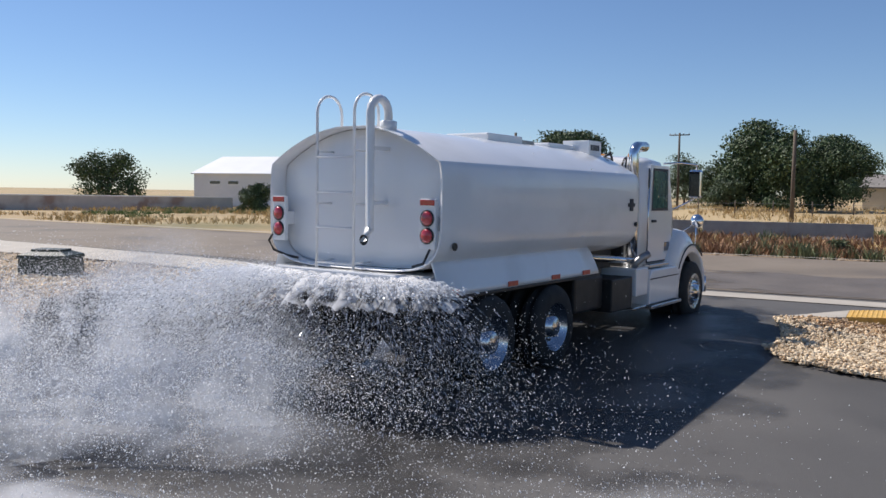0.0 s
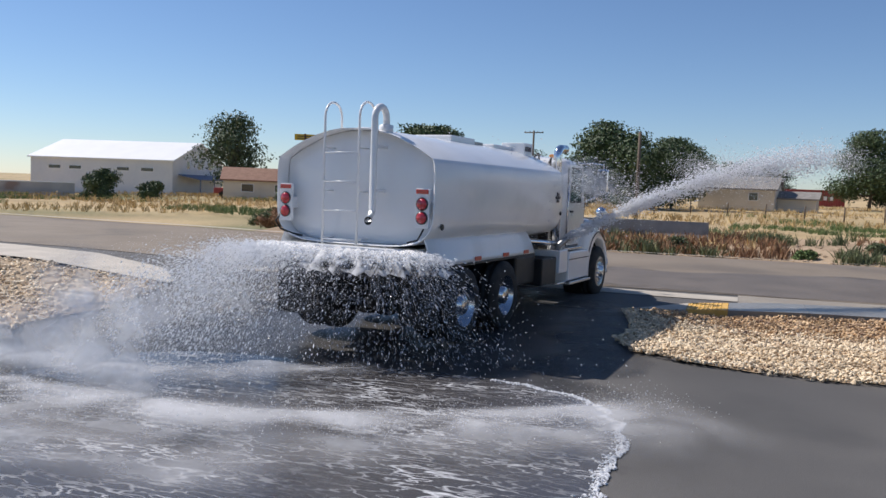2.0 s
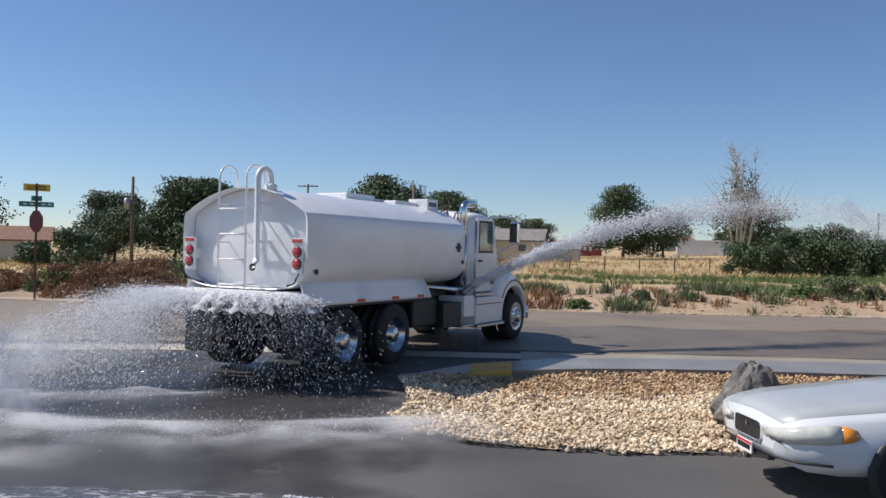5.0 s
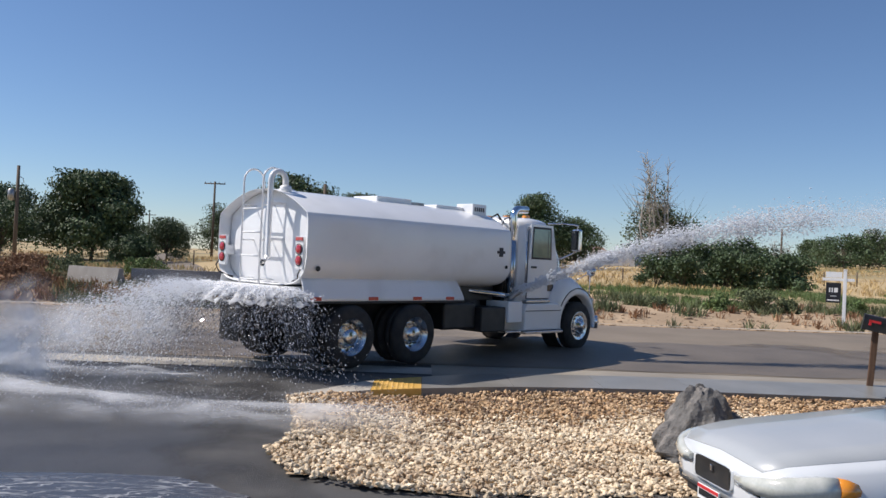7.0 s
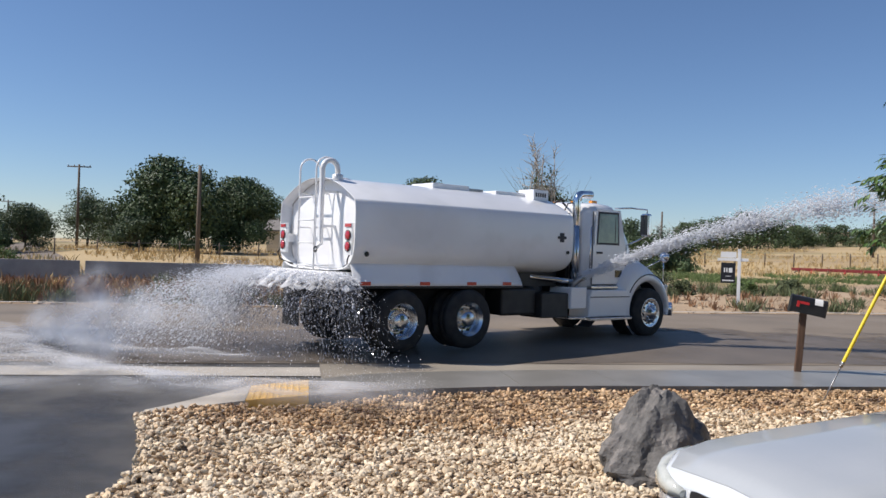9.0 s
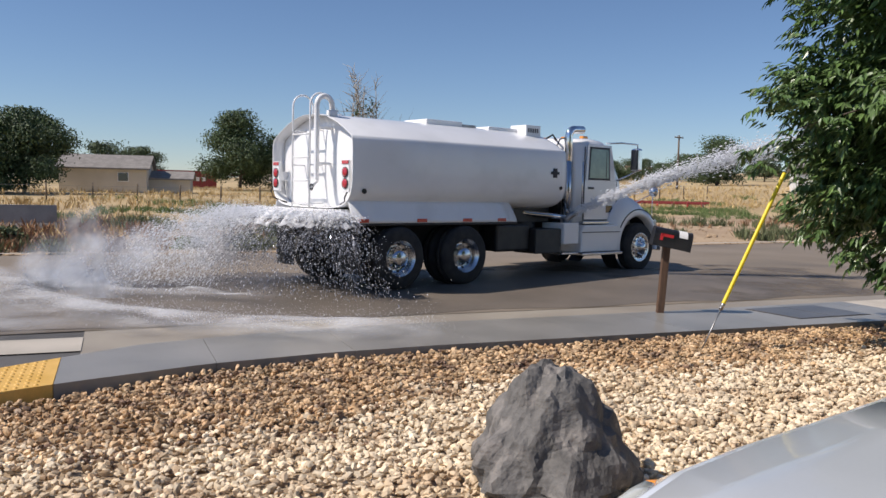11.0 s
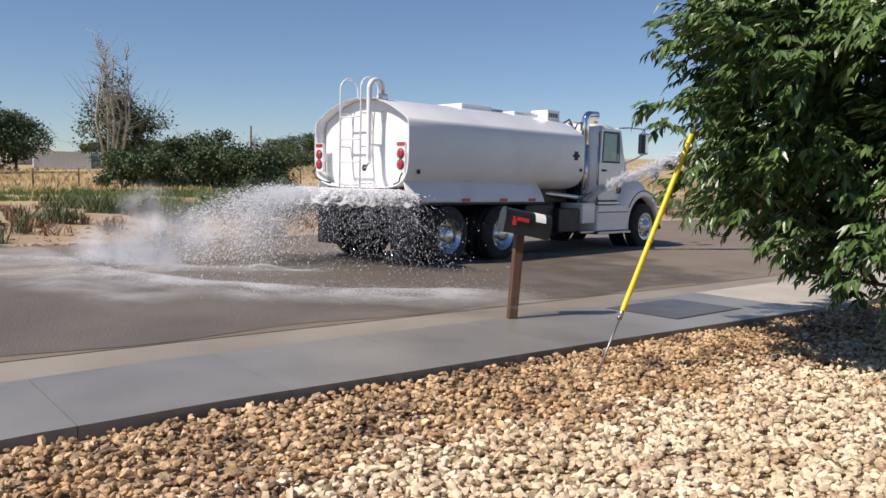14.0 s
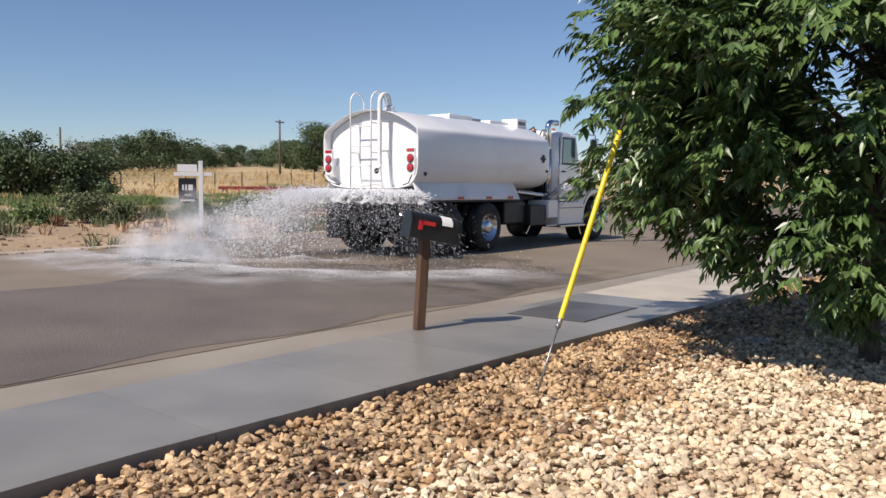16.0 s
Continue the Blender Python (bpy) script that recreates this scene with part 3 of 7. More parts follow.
verge = tagged(ribbon("far_verge", lambda x: far_edge(x) + 0.15, lambda x: far_edge(x) + 12 + 2.5 * math.sin(x * 0.31), list(np.arange(-26, 60, 0.7)), 18, DIRT, -0.02),
               "bare crumbling dirt verge", kind="structure")
gut = tagged(ribbon("gutter", lambda x: float(np.interp(x, [p[0] for p in WALK_OUT], [p[1] for p in WALK_OUT])), lambda x: near_edge(x) + 0.05, list(np.arange(-7.5, 24, 0.5)), 2, GUTTER, 0.006),
             "pale concrete gutter", kind="structure")
tagged(ribbon("walk_left", lambda x: float(np.interp(x, [-80, -31.7, -23, -18.0], [-1.2, -2.65, -2.75, -4.25])), lambda x: float(np.interp(x, [-80, -31.7, -23, -19.8, -18.0], [2.9, 0.3, -0.7, -2.2, -4.15])), list(np.arange(-80, -17.9, 0.6)), 2, CONCRETE, 0.05),
       "pale concrete pavement beyond the driveway", kind="structure")
tagged(ribbon("cross_gutter", lambda x: -0.75 + 0.02 * x, lambda x: 0.05 + 0.02 * x, list(np.arange(-19, -7.4, 0.25)), 2, CONCRETE, 0.014), "pale concrete gutter across the driveway mouth", kind="structure")

# ---- truck ----


def superellipse(hw, hh, cz, n, m=40):
    out = []
    for i in range(m):
        a = 2 * math.pi * (i + 0.5) / m
        c, s = math.cos(a), math.sin(a)
        out.append((hw * math.copysign(abs(c) ** (2 / n), c), cz + hh * math.copysign(abs(s) ** (2 / n), s)))
    return out


LUG = {s: mesh_of("lug_nut", lathe(bmesh.new(), [(0.014, 0), (0.014, s * 0.035), (0.0005, s * 0.04)], (0, 0, 0), "y", 8, cap=False), CHROME) for s in (-1, 1)}
HOLE = {s: mesh_of("hand_hole", lathe(bmesh.new(), [(0.024, 0.0), (0.0005, s * 0.003)], (0, 0, 0), "y", 10, cap=False), BLACK) for s in (-1, 1)}


def wheel(truck, x, y, dual, chrome_side=-1):
    """Tyre and polished disc; y is the outer face's side."""
    s = 1 if y > 0 else -1
    hub = thing("wheel", "", "")
    hub.parent = truck
    hub.location = (x, y, 0.505)
    w = 0.27
    for k in range(2 if dual else 1):
        o = -s * (0.05 + 0.33 * k)
        bm = bmesh.new()
        pr = [(0.29, -w / 2), (0.42, -w / 2 - 0.005), (0.485, -w / 2 + 0.035), (0.503, -w / 2 + 0.075), (0.497, -0.03), (0.488, -0.025), (0.488, 0.025), (0.497, 0.03),
              (0.503, w / 2 - 0.075), (0.485, w / 2 - 0.035), (0.42, w / 2 + 0.005), (0.29, w / 2)]
        lathe(bm, pr, (0, o, 0), "y", 40, cap=False)
        part("tyre", bm, RUBBER, hub)
    bm = bmesh.new()
    f = s * 0.085
    if dual:
        pr = [(0.30, f), (0.285, f - s * 0.01), (0.27, f - s * 0.14), (0.19, f - s * 0.17), (0.15, f - s * 0.15), (0.13, f - s * 0.02), (0.09, f), (0.0005, f + s * 0.005)]
    else:
        pr = [(0.30, f), (0.285, f + s * 0.005), (0.25, f - s * 0.04), (0.17, f + s * 0.015), (0.13, f + s * 0.02), (0.10, f + s * 0.07), (0.0005, f + s * 0.08)]
    lathe(bm, pr, (0, 0, 0), "y", 36, cap=False)
    rim = part("rim", bm, ALU, hub, "polished aluminium wheel disc")
    for i in range(10):
        a = 2 * math.pi * i / 10
        nut = new("lug_nut", LUG[s])
        nut.parent, nut.location = rim, (0.155 * math.cos(a), f - s * (0.15 if dual else -0.015), 0.155 * math.sin(a))
        hole = new("hand_hole", HOLE[s])
        hole.parent, hole.location = rim, (0.222 * math.cos(a + 0.3), f - s * (0.150 if dual else 0.003), 0.222 * math.sin(a + 0.3))
    return hub


def build_truck():
    t = thing("water_truck", "white tanker water truck with chrome stack and rear ladder", "truck")
    # tank barrel, open behind the dished head, rounded shoulder forward
    sec = []
    for (y, z), (y2, z2) in zip(superellipse(1.19, 0.745, 2.02, 3.4, 72), superellipse(1.19, 0.745, 2.02, 4.6, 72)):
        sec.append((y, min(z, 2.765 - 0.29 * abs(y) ** 2.0)) if z > 2.02 else (y2, z2))
    secs = []
    for x, k in ((0.0, 1.0), (0.015, 1.006), (1.2, 1.006), (2.6, 1.006), (4.0, 1.006), (4.72, 1.0), (4.86, 0.985), (4.94, 0.95), (4.98, 0.90)):
        secs.append([(x, y * k, 2.02 + (z - 2.02) * k) for y, z in sec])
    bm = loft(bmesh.new(), secs, cap=False)
    inner = [[(x, y * k, 2.02 + (z - 2.02) * k) for y, z in sec] for x, k in ((0.0, 1.0), (0.0, 0.985), (0.21, 0.98))]
    loft(bm, inner, cap=False)
    bm.faces.new([bm.verts.new((4.99, y * 0.90, 2.02 + (z - 2.02) * 0.90)) for y, z in sec])
    barrel = part("tank_barrel", bm, TANK_WHITE, t, "glossy white steel tank barrel")
    bm = loft(bmesh.new(), [[(0.21 - d, y * k, 2.02 + (z - 2.02) * k) for y, z in sec] for d, k in ((0, 0.975), (0.02, 0.93), (0.045, 0.8), (0.065, 0.55), (0.075, 0.25))], cap=False)
    bm.faces.new([bm.verts.new((0.21 - 0.075, y * 0.25, 2.02 + (z - 2.02) * 0.25)) for y, z in sec])
    part("tank_head", smooth(bm), TANK_WHITE, t, "white dished tank end")
    # skirts over the axles, with red reflectors
    for s in (-1, 1):
        # curved sheet that runs out from under the barrel
        prof = [(1.06, 1.405), (1.085, 1.35), (1.115, 1.27), (1.145, 1.18), (1.168, 1.11), (1.18, 1.06)]
        ends = [3.46, 3.50, 3.53, 3.56, 3.575, 3.58]
        rows = []
        for k in range(9):
            f = k / 8
            rows.append([(0.02 + (e - 0.02) * f, s * y, z) for (y, z), e in zip(prof, ends)] + [(0.02 + (e - 0.02) * f, s * (y - 0.02), z) for (y, z), e in list(zip(prof, ends))[::-1]])
        bm = loft(bmesh.new(), rows)
        sk = part("skirt", bm, TANK_WHITE, t)
        for x in (0.12, 1.28, 2.28, 3.1):
            part("reflector", boxed(x, x + 0.2, s * 1.182 - 0.006, s * 1.182 + 0.006, 1.07, 1.125, bevel=0.002), RED_TAPE, sk, "red reflector strip")
        part("mud_rail", boxed(0.0, 3.6, s * 1.155 - 0.03, s * 1.155 + 0.022, 1.02, 1.058), BLACK, sk)
        part("side_marker", lathe(bmesh.new(), [(0.04, 0), (0.04, 0.012), (0.02, 0.02)], (0.22, s * 1.20 - 0.0, 1.55), "y", 14), BLACK, t)
    # ladder
    bm = bmesh.new()
    for y in (0.38, -0.14):
        tube(bm, [(-0.09, y, 1.27), (-0.09, y, 2.85)] + arc((0.10, y, 2.90), (-1, 0, 0), (0, 0, 1), 0.19, 0, 180, 10) + [(0.29, y, 2.72)], 0.016)
        for z in (1.34, 1.95, 2.5):
            tube(bm, [(-0.09, y, z), (0.17, y, z)], 0.012)
    lad = part("ladder", bm, LADDER, t, "bare aluminium ladder with looped grab rails")
    for z in (1.33, 1.70, 2.07, 2.44):
        part("rung", tube(bmesh.new(), [(-0.09, 0.38, z), (-0.09, -0.14, z)], 0.014), LADDER, lad)
    # overflow pipe
    bm = tube(bmesh.new(), arc((-0.13, -0.38, 1.70), (0, 0, -1), (1, 0, 0), 0.0, 0, 1, 1)[:1] + [(-0.20, -0.38, 1.60), (-0.12, -0.38, 1.68), (-0.12, -0.38, 2.86)] + arc((0.02, -0.38, 2.88), (-1, 0, 0), (0, 0, 1), 0.14, 0, 180, 8) + [(0.16, -0.38, 2.74)], 0.044, 14)
    pipe = part("overflow_pipe", bm, TANK_WHITE, t, "white overflow pipe bent over the tank top")
    part("pipe_mouth", lathe(bmesh.new(), [(0.054, -0.004), (0.05, 0.006), (0.0005, 0.004)], (-0.205, -0.38, 1.598), "x", 16, cap=False), BLACK, pipe)
    part("pipe_collar", lathe(bmesh.new(), [(0.09, 2.70), (0.09, 2.80), (0.06, 2.81)], (0.16, -0.38, 0), "z", 18), TANK_WHITE, pipe)
    for z in (1.95, 2.5):
        part("pipe_bracket", boxed(-0.10, 0.17, -0.41, -0.35, z, z + 0.04, bevel=0.004), TANK_WHITE, pipe)
    # tail lamp plates
    for s in (-1, 1):
        pl = part("lamp_plate", boxed(-0.02, 0.03, s * 1.03 - 0.095, s * 1.03 + 0.095, 1.53, 2.02, bevel=0.008), TANK_WHITE, t)
        part("lamp_arm", boxed(0.02, 0.22, s * 1.03 - 0.05, s * 1.03 + 0.05, 1.7, 1.85), TANK_WHITE, pl)
        part("marker_lamp", boxed(-0.035, -0.018, s * 1.03 - 0.085, s * 1.03 + 0.085, 1.955, 2.01, bevel=0.006), RED_LENS, pl, "red bar marker lamp")
        for z in (1.66, 1.83):
            part("tail_lamp_ring", lathe(bmesh.new(), [(0.082, -0.022), (0.082, -0.032), (0.068, -0.034)], (0, s * 1.03, z), "x", 24, cap=False), BLACK, pl)
            part("tail_lamp", lathe(bmesh.new(), [(0.070, -0.02), (0.068, -0.038), (0.045, -0.048), (0.0005, -0.052)], (0, s * 1.03, z), "x", 24, cap=False), RED_LENS, pl, "round red tail lamp")
    part("cable", tube(bmesh.new(), [(0.0, 1.13, 1.62), (-0.04, 1.17, 1.52), (-0.03, 1.1, 1.42), (0.03, 0.95, 1.36), (0.05, 0.8, 1.34)], 0.014), BLACK, t)
    part("cable", tube(bmesh.new(), [(0.0, -1.05, 1.53), (-0.02, -1.02, 1.45), (0.03, -0.95, 1.38), (0.05, -0.8, 1.34)], 0.012), BLACK, t)
    # top fittings
    part("manhole_box", boxed(2.15, 3.0, -0.32, 0.32, 2.70, 2.83, bevel=0.02), TANK_WHITE, t)
    part("top_tray", boxed(3.0, 3.35, -0.30, 0.30, 2.72, 2.79, bevel=0.01), GALV, t)
    part("baffle_hatch", boxed(3.6, 4.6, -0.38, 0.38, 2.70, 2.79, bevel=0.02), TANK_WHITE, t)
    sgn = part("unit_plate", boxed(4.35, 4.75, -0.62, -0.2, 2.62, 2.86, bevel=0.01), TANK_WHITE, t)
    for k in range(5):
        part("plate_bar", boxed(4.40 + k * 0.06, 4.435 + k * 0.06, -0.626, -0.618, 2.72, 2.80, bevel=0), SEAM, sgn)
    part("rear_hatch", lathe(bmesh.new(), [(0.16, 2.70), (0.16, 2.79), (0.13, 2.80)], (0.55, 0.15, 0), "z", 22), TANK_WHITE, t)
    # tank badge: a plain dark cross with a bar
    bm = box(bmesh.new(), 4.44, 4.66, -1.205, -1.192, 1.93, 1.98, 0.0)
    box(bm, 4.50, 4.60, -1.207, -1.192, 1.87, 2.04, 0.0)
    part("badge", bm, SEAM, t, "dark badge in plain shape")
    part("fitting", lathe(bmesh.new(), [(0.035, -1.205), (0.03, -1.185), (0.0005, -1.185)], (4.72, 0, 1.68), "y", 12, cap=False), BLACK, t)
    # rear deck and spray bar
    deck = part("rear_deck", boxed(-0.12, 0.6, -1.0, 1.0, 1.14, 1.26, bevel=0.015), TANK_WHITE, t)
    part("spray_bar", tube(bmesh.new(), [(-0.16, -1.02, 1.13), (-0.16, 1.02, 1.13)], 0.05, 12), GALV, t)
    for y in (-0.95, -0.32, 0.32, 0.95):
        part("spray_head", lathe(bmesh.new(), [(0.05, 0.0), (0.06, -0.05), (0.10, -0.11), (0.09, -0.13)], (-0.20, y, 1.13), "x", 16), GALV, t)
    # frame
    for s in (-1, 1):
        part("frame_rail", boxed(-0.05, 7.9, s * 0.43 - 0.045, s * 0.43 + 0.045, 0.78, 1.04), BLACK, t)
    for x in (0.2, 1.6, 3.2, 4.4, 5.6, 7.6):
        part("cross_member", boxed(x, x + 0.12, -0.42, 0.42, 0.82, 1.0), BLACK, t)
    part("subframe", boxed(0.3, 4.9, -0.75, 0.75, 1.03, 1.32), BLACK, t)
    for x in (0.92, 2.32):
        part("axle", tube(bmesh.new(), [(x, -0.85, 0.505), (x, 0.85, 0.505)], 0.09), BLACK, t)
        part("diff", lathe(bmesh.new(), [(0.06, -0.24), (0.22, -0.12), (0.24, 0.0), (0.20, 0.14), (0.05, 0.24)], (x, 0, 0.52), "x", 18), BLACK, t)
        for s in (-1, 1):
            wheel(t, x, s * 1.15, True)
    part("front_axle", tube(bmesh.new(), [(7.25, -0.9, 0.48), (7.25, 0.9, 0.48)], 0.06), BLACK, t)
    for s in (-1, 1):
        wheel(t, 7.25, s * 1.13, False)
    part("drive_shaft", tube(bmesh.new(), [(2.3, 0, 0.55), (5.6, 0, 0.75)], 0.05), BLACK, t)
    for s in (-1, 1):
        part("mud_flap", boxed(0.12, 0.135, s * 0.95 - 0.28, s * 0.95 + 0.28, 0.28, 1.03, bevel=0.002), RUBBER, t)
        # black sheets added to stand in for shade behind and above the tyres
        part("inner_guard", boxed(0.15, 3.4, s * 0.54 - 0.01, s * 0.54 + 0.01, 0.40, 1.30, bevel=0.002), RUBBER, t)
        part("arch_liner", boxed(0.05, 3.5, s * 0.86 - 0.27, s * 0.86 + 0.27, 1.10, 1.13, bevel=0.002), RUBBER, t)
    # pump and plumbing in front of the tank
    pm = part("water_pump", lathe(bmesh.new(), [(0.1, -0.2), (0.24, -0.15), (0.26, 0.1), (0.12, 0.2)], (4.35, -0.55, 0.92), "y", 20), BLACK, t)
    part("pump_pipe", tube(bmesh.new(), [(4.0, -0.6, 1.25), (4.3, -0.75, 1.2), (4.8, -0.9, 1.16), (5.15, -1.08, 1.12)], 0.05, 12), CHROME, t)
    part("pump_pipe", tube(bmesh.new(), [(3.9, -0.3, 1.35), (4.4, -0.5, 1.3), (4.7, -0.55, 1.05)], 0.06, 12), GALV, t)
    part("battery_box", boxed(4.15, 4.86, -1.12, -0.55, 0.46, 0.92, bevel=0.02), BLACK, t)
    part("hydraulic_tank", boxed(3.25, 4.12, -1.0, -0.5, 0.52, 1.0, bevel=0.04), BLACK, t)
    part("hydraulic_tank", boxed(3.25, 5.0, 0.5, 1.0, 0.60, 1.0, bevel=0.04), BLACK, t)
    part("air_tank", tube(bmesh.new(), [(3.5, -0.72, 0.62), (4.2, -0.72, 0.62)], 0.13, 18), BLACK, t)
    tb = part("tool_box", boxed(4.88, 5.32, -1.17, -0.6, 0.62, 1.03, bevel=0.02), CAB_WHITE, t, "white steel side box")
    part("box_step", boxed(4.86, 5.34, -1.15, -0.7, 0.42, 0.46), ALU, tb)
    part("side_nozzle", tube(bmesh.new(), [(5.05, -1.05, 1.03), (5.05, -1.08, 1.10), (5.12, -1.14, 1.18), (5.2, -1.22, 1.24)], 0.055, 14), GALV, t)
    # fuel tank with steps
    for s in (-1, 1):
        ft = part("fuel_tank", extrude_side(bmesh.new(), [(5.42, 0.45), (6.62, 0.45), (6.62, 0.86), (6.55, 0.98), (5.49, 0.98), (5.42, 0.86)], s * 0.62, s * 1.16, 0.03), CAB_WHITE, t, "white fuel tank fairing")
        part("tread_plate", boxed(5.4, 6.66, s * 0.93 - 0.28, s * 0.93 + 0.28, 0.385, 0.44), ALU, ft)
        part("tank_band", boxed(5.43, 6.61, s * 1.166 - 0.006, s * 1.166 + 0.006, 0.83, 0.845, bevel=0), SEAM, ft)
        part("upper_step", boxed(5.5, 6.3, s * 0.95 - 0.17, s * 0.95 + 0.17, 1.0, 1.05), ALU, ft)
    # cab
    def ring(x, hw, zb, zt, r=0.16, crown=0.05):
        out = [(x, -hw, zb), (x, -hw - 0.01, (zb + zt) / 2), (x, -hw + 0.02, zt - r), (x, -hw + 0.3 * r + 0.02, zt - 0.3 * r), (x, -hw + r + 0.03, zt), (x, 0, zt + crown),
               (x, hw - r - 0.03, zt), (x, hw - 0.3 * r - 0.02, zt - 0.3 * r), (x, hw - 0.02, zt - r), (x, hw + 0.01, (zb + zt) / 2), (x, hw, zb)]
        return out
    bm = loft(bmesh.new(), [ring(5.33, 0.97, 1.1, 2.55), ring(5.37, 1.0, 1.02, 2.62), ring(5.9, 1.01, 1.0, 2.68), ring(6.25, 1.01, 1.0, 2.66), ring(6.42, 1.0, 1.0, 2.56, 0.2), ring(6.78, 0.98, 1.0, 1.98, 0.1, 0.0), ring(6.86, 0.97, 1.0, 1.74, 0.1, 0.0)])
    cab = part("cab", bm, CAB_WHITE, t, "white day cab")
    for s in (-1, 1):
        d = part("door", boxed(5.62, 6.62, s * 1.018 - 0.012, s * 1.018 + 0.012, 1.08, 1.86, bevel=0.008), CAB_WHITE, cab)
        fr = part("door_frame", extrude_side(bmesh.new(), [(5.64, 1.84), (6.60, 1.84), (6.42, 2.56), (5.68, 2.56)], s * 1.014, s * 1.034, 0.008), CAB_WHITE, cab)
        part("side_window", extrude_side(bmesh.new(), [(5.75, 1.90), (6.36, 1.90), (6.32, 2.47), (5.78, 2.47)], s * 1.030, s * 1.040), GLASS, cab, "green-tinted side window")
        part("window_bar", boxed(6.26, 6.272, s * 1.036 - 0.008, s * 1.036 + 0.008, 1.92, 2.43, bevel=0), SEAM, cab)
        part("window_seal", extrude_side(bmesh.new(), [(5.71, 1.86), (6.40, 1.86), (6.36, 2.51), (5.74, 2.51)], s * 1.030, s * 1.037), SEAM, cab)
        part("door_handle", boxed(5.72, 5.88, s * 1.045 - 0.015, s * 1.045 + 0.015, 1.68, 1.72), SEAM, cab)
        part("vent_window", boxed(6.30, 6.50, s * 1.034 - 0.005, s * 1.034 + 0.005, 1.22, 1.36, bevel=0.002), DARK_GLASS, cab)
        part("door_gap", boxed(5.60, 5.618, s * 1.02 - 0.006, s * 1.02 + 0.006, 1.08, 2.5, bevel=0), SEAM, cab)
        part("door_gap", boxed(5.60, 6.63, s * 1.02 - 0.006, s * 1.02 + 0.006, 1.062, 1.078, bevel=0), SEAM, cab)
        part("door_gap", boxed(6.625, 6.64, s * 1.02 - 0.006, s * 1.02 + 0.006, 1.08, 1.84, bevel=0), SEAM, cab)
        part("grab_handle", tube(bmesh.new(), [(5.50, s * 1.06, 1.3), (5.50, s * 1.07, 2.2)], 0.014), CHROME, cab)
        # wing mirror on its bracket
        mr = part("wing_mirror", boxed(6.83, 6.97, s * 1.30 - 0.10, s * 1.30 + 0.10, 2.06, 2.52, bevel=0.04), CHROME, cab, "chrome wing mirror")
        part("mirror_glass", boxed(6.822, 6.832, s * 1.30 - 0.085, s * 1.30 + 0.085, 2.09, 2.49, bevel=0), DARK_GLASS, mr)
        part("mirror_arm", tube(bmesh.new(), [(6.30, s * 0.98, 2.60), (6.60, s * 1.15, 2.62), (6.92, s * 1.30, 2.60), (6.92, s * 1.30, 2.5)], 0.016), CHROME, mr)
        part("mirror_arm", tube(bmesh.new(), [(6.62, s * 1.0, 1.86), (6.8, s * 1.15, 1.96), (6.92, s * 1.30, 2.07)], 0.016), CHROME, mr)
    part("windscreen", extrude_side(bmesh.new(), [(6.47, 2.50), (6.80, 1.90), (6.81, 1.91), (6.485, 2.51)], -0.86, 0.86), DARK_GLASS, cab)
    part("rear_window", boxed(5.318, 5.334, -0.5, 0.5, 1.95, 2.35, bevel=0.004), DARK_GLASS, cab)
    for y in (-0.5, 0, 0.5):
        part("roof_lamp", boxed(6.1, 6.26, y - 0.05, y + 0.05, 2.70, 2.76, bevel=0.015), AMBER, cab)
    # hood
    bm = loft(bmesh.new(), [ring(6.80, 0.80, 1.0, 1.82, 0.22, 0.04), ring(7.2, 0.74, 1.0, 1.74, 0.22, 0.04), ring(7.7, 0.64, 0.85, 1.60, 0.22, 0.04), ring(8.0, 0.56, 0.75, 1.48, 0.2, 0.04), ring(8.14, 0.48, 0.7, 1.28, 0.14, 0.03), ring(8.17, 0.42, 0.7, 1.1, 0.1, 0.02)])
    hood = part("hood", bm, CAB_WHITE, t, "sloping white hood")
    for s in (-1, 1):
        part("hood_vent", extrude_side(bmesh.new(), [(7.02, 1.48), (7.38, 1.44), (7.42, 1.50), (7.1, 1.60)], s * 0.70, s * 0.80), SEAM, hood)
        # fender swept over the wheel
        secs = []
        for a in np.linspace(-22, 200, 19):
            ca, sa = math.cos(radians(a)), math.sin(radians(a))
            bx, bz = 7.25, 0.55
            r0 = 0.60
            fl = 0.17 if a < 70 else 0.17 + 0.30 * sstep(70, 120, a)
            r1 = r0 + fl
            if a > 120:
                r1 = r0 + 0.47 - 0.16 * sstep(120, 200, a)
            z0 = max(0.45, bz + r0 * sa)
            z1 = max(0.45, bz + r1 * sa)
            secs.append([(bx + r0 * ca, s * 0.66, z0), (bx + r0 * ca, s * 1.15, z0), (bx + (r0 + 0.05) * ca, s * 1.18, z0 + 0.05 * max(0, sa)), (bx + r1 * ca, s * 1.10, z1), (bx + r1 * ca, s * 0.95, z1 + 0.04), (bx + r1 * ca, s * 0.60, z1 + 0.06)])
        part("fender", loft(bmesh.new(), secs), CAB_WHITE, hood, "rounded white front fender")
        part("fender_trim", tube(bmesh.new(), [(7.25 + 0.72 * math.cos(radians(a)), s * (1.175 - 0.012), 0.55 + 0.74 * math.sin(radians(a))) for a in np.linspace(45, 150, 12)], 0.012), SEAM, hood)
        part("fender_liner", lathe(bmesh.new(), [(0.585, s * 0.62), (0.585, s * 1.0)], (7.25, 0, 0.56), "y", 26, cap=False), BLACK, hood)
        part("headlamp", boxed(7.94, 8.10, s * 0.86 - 0.16, s * 0.86 + 0.16, 0.86, 1.08, bevel=0.05), LAMP_CLEAR, hood)
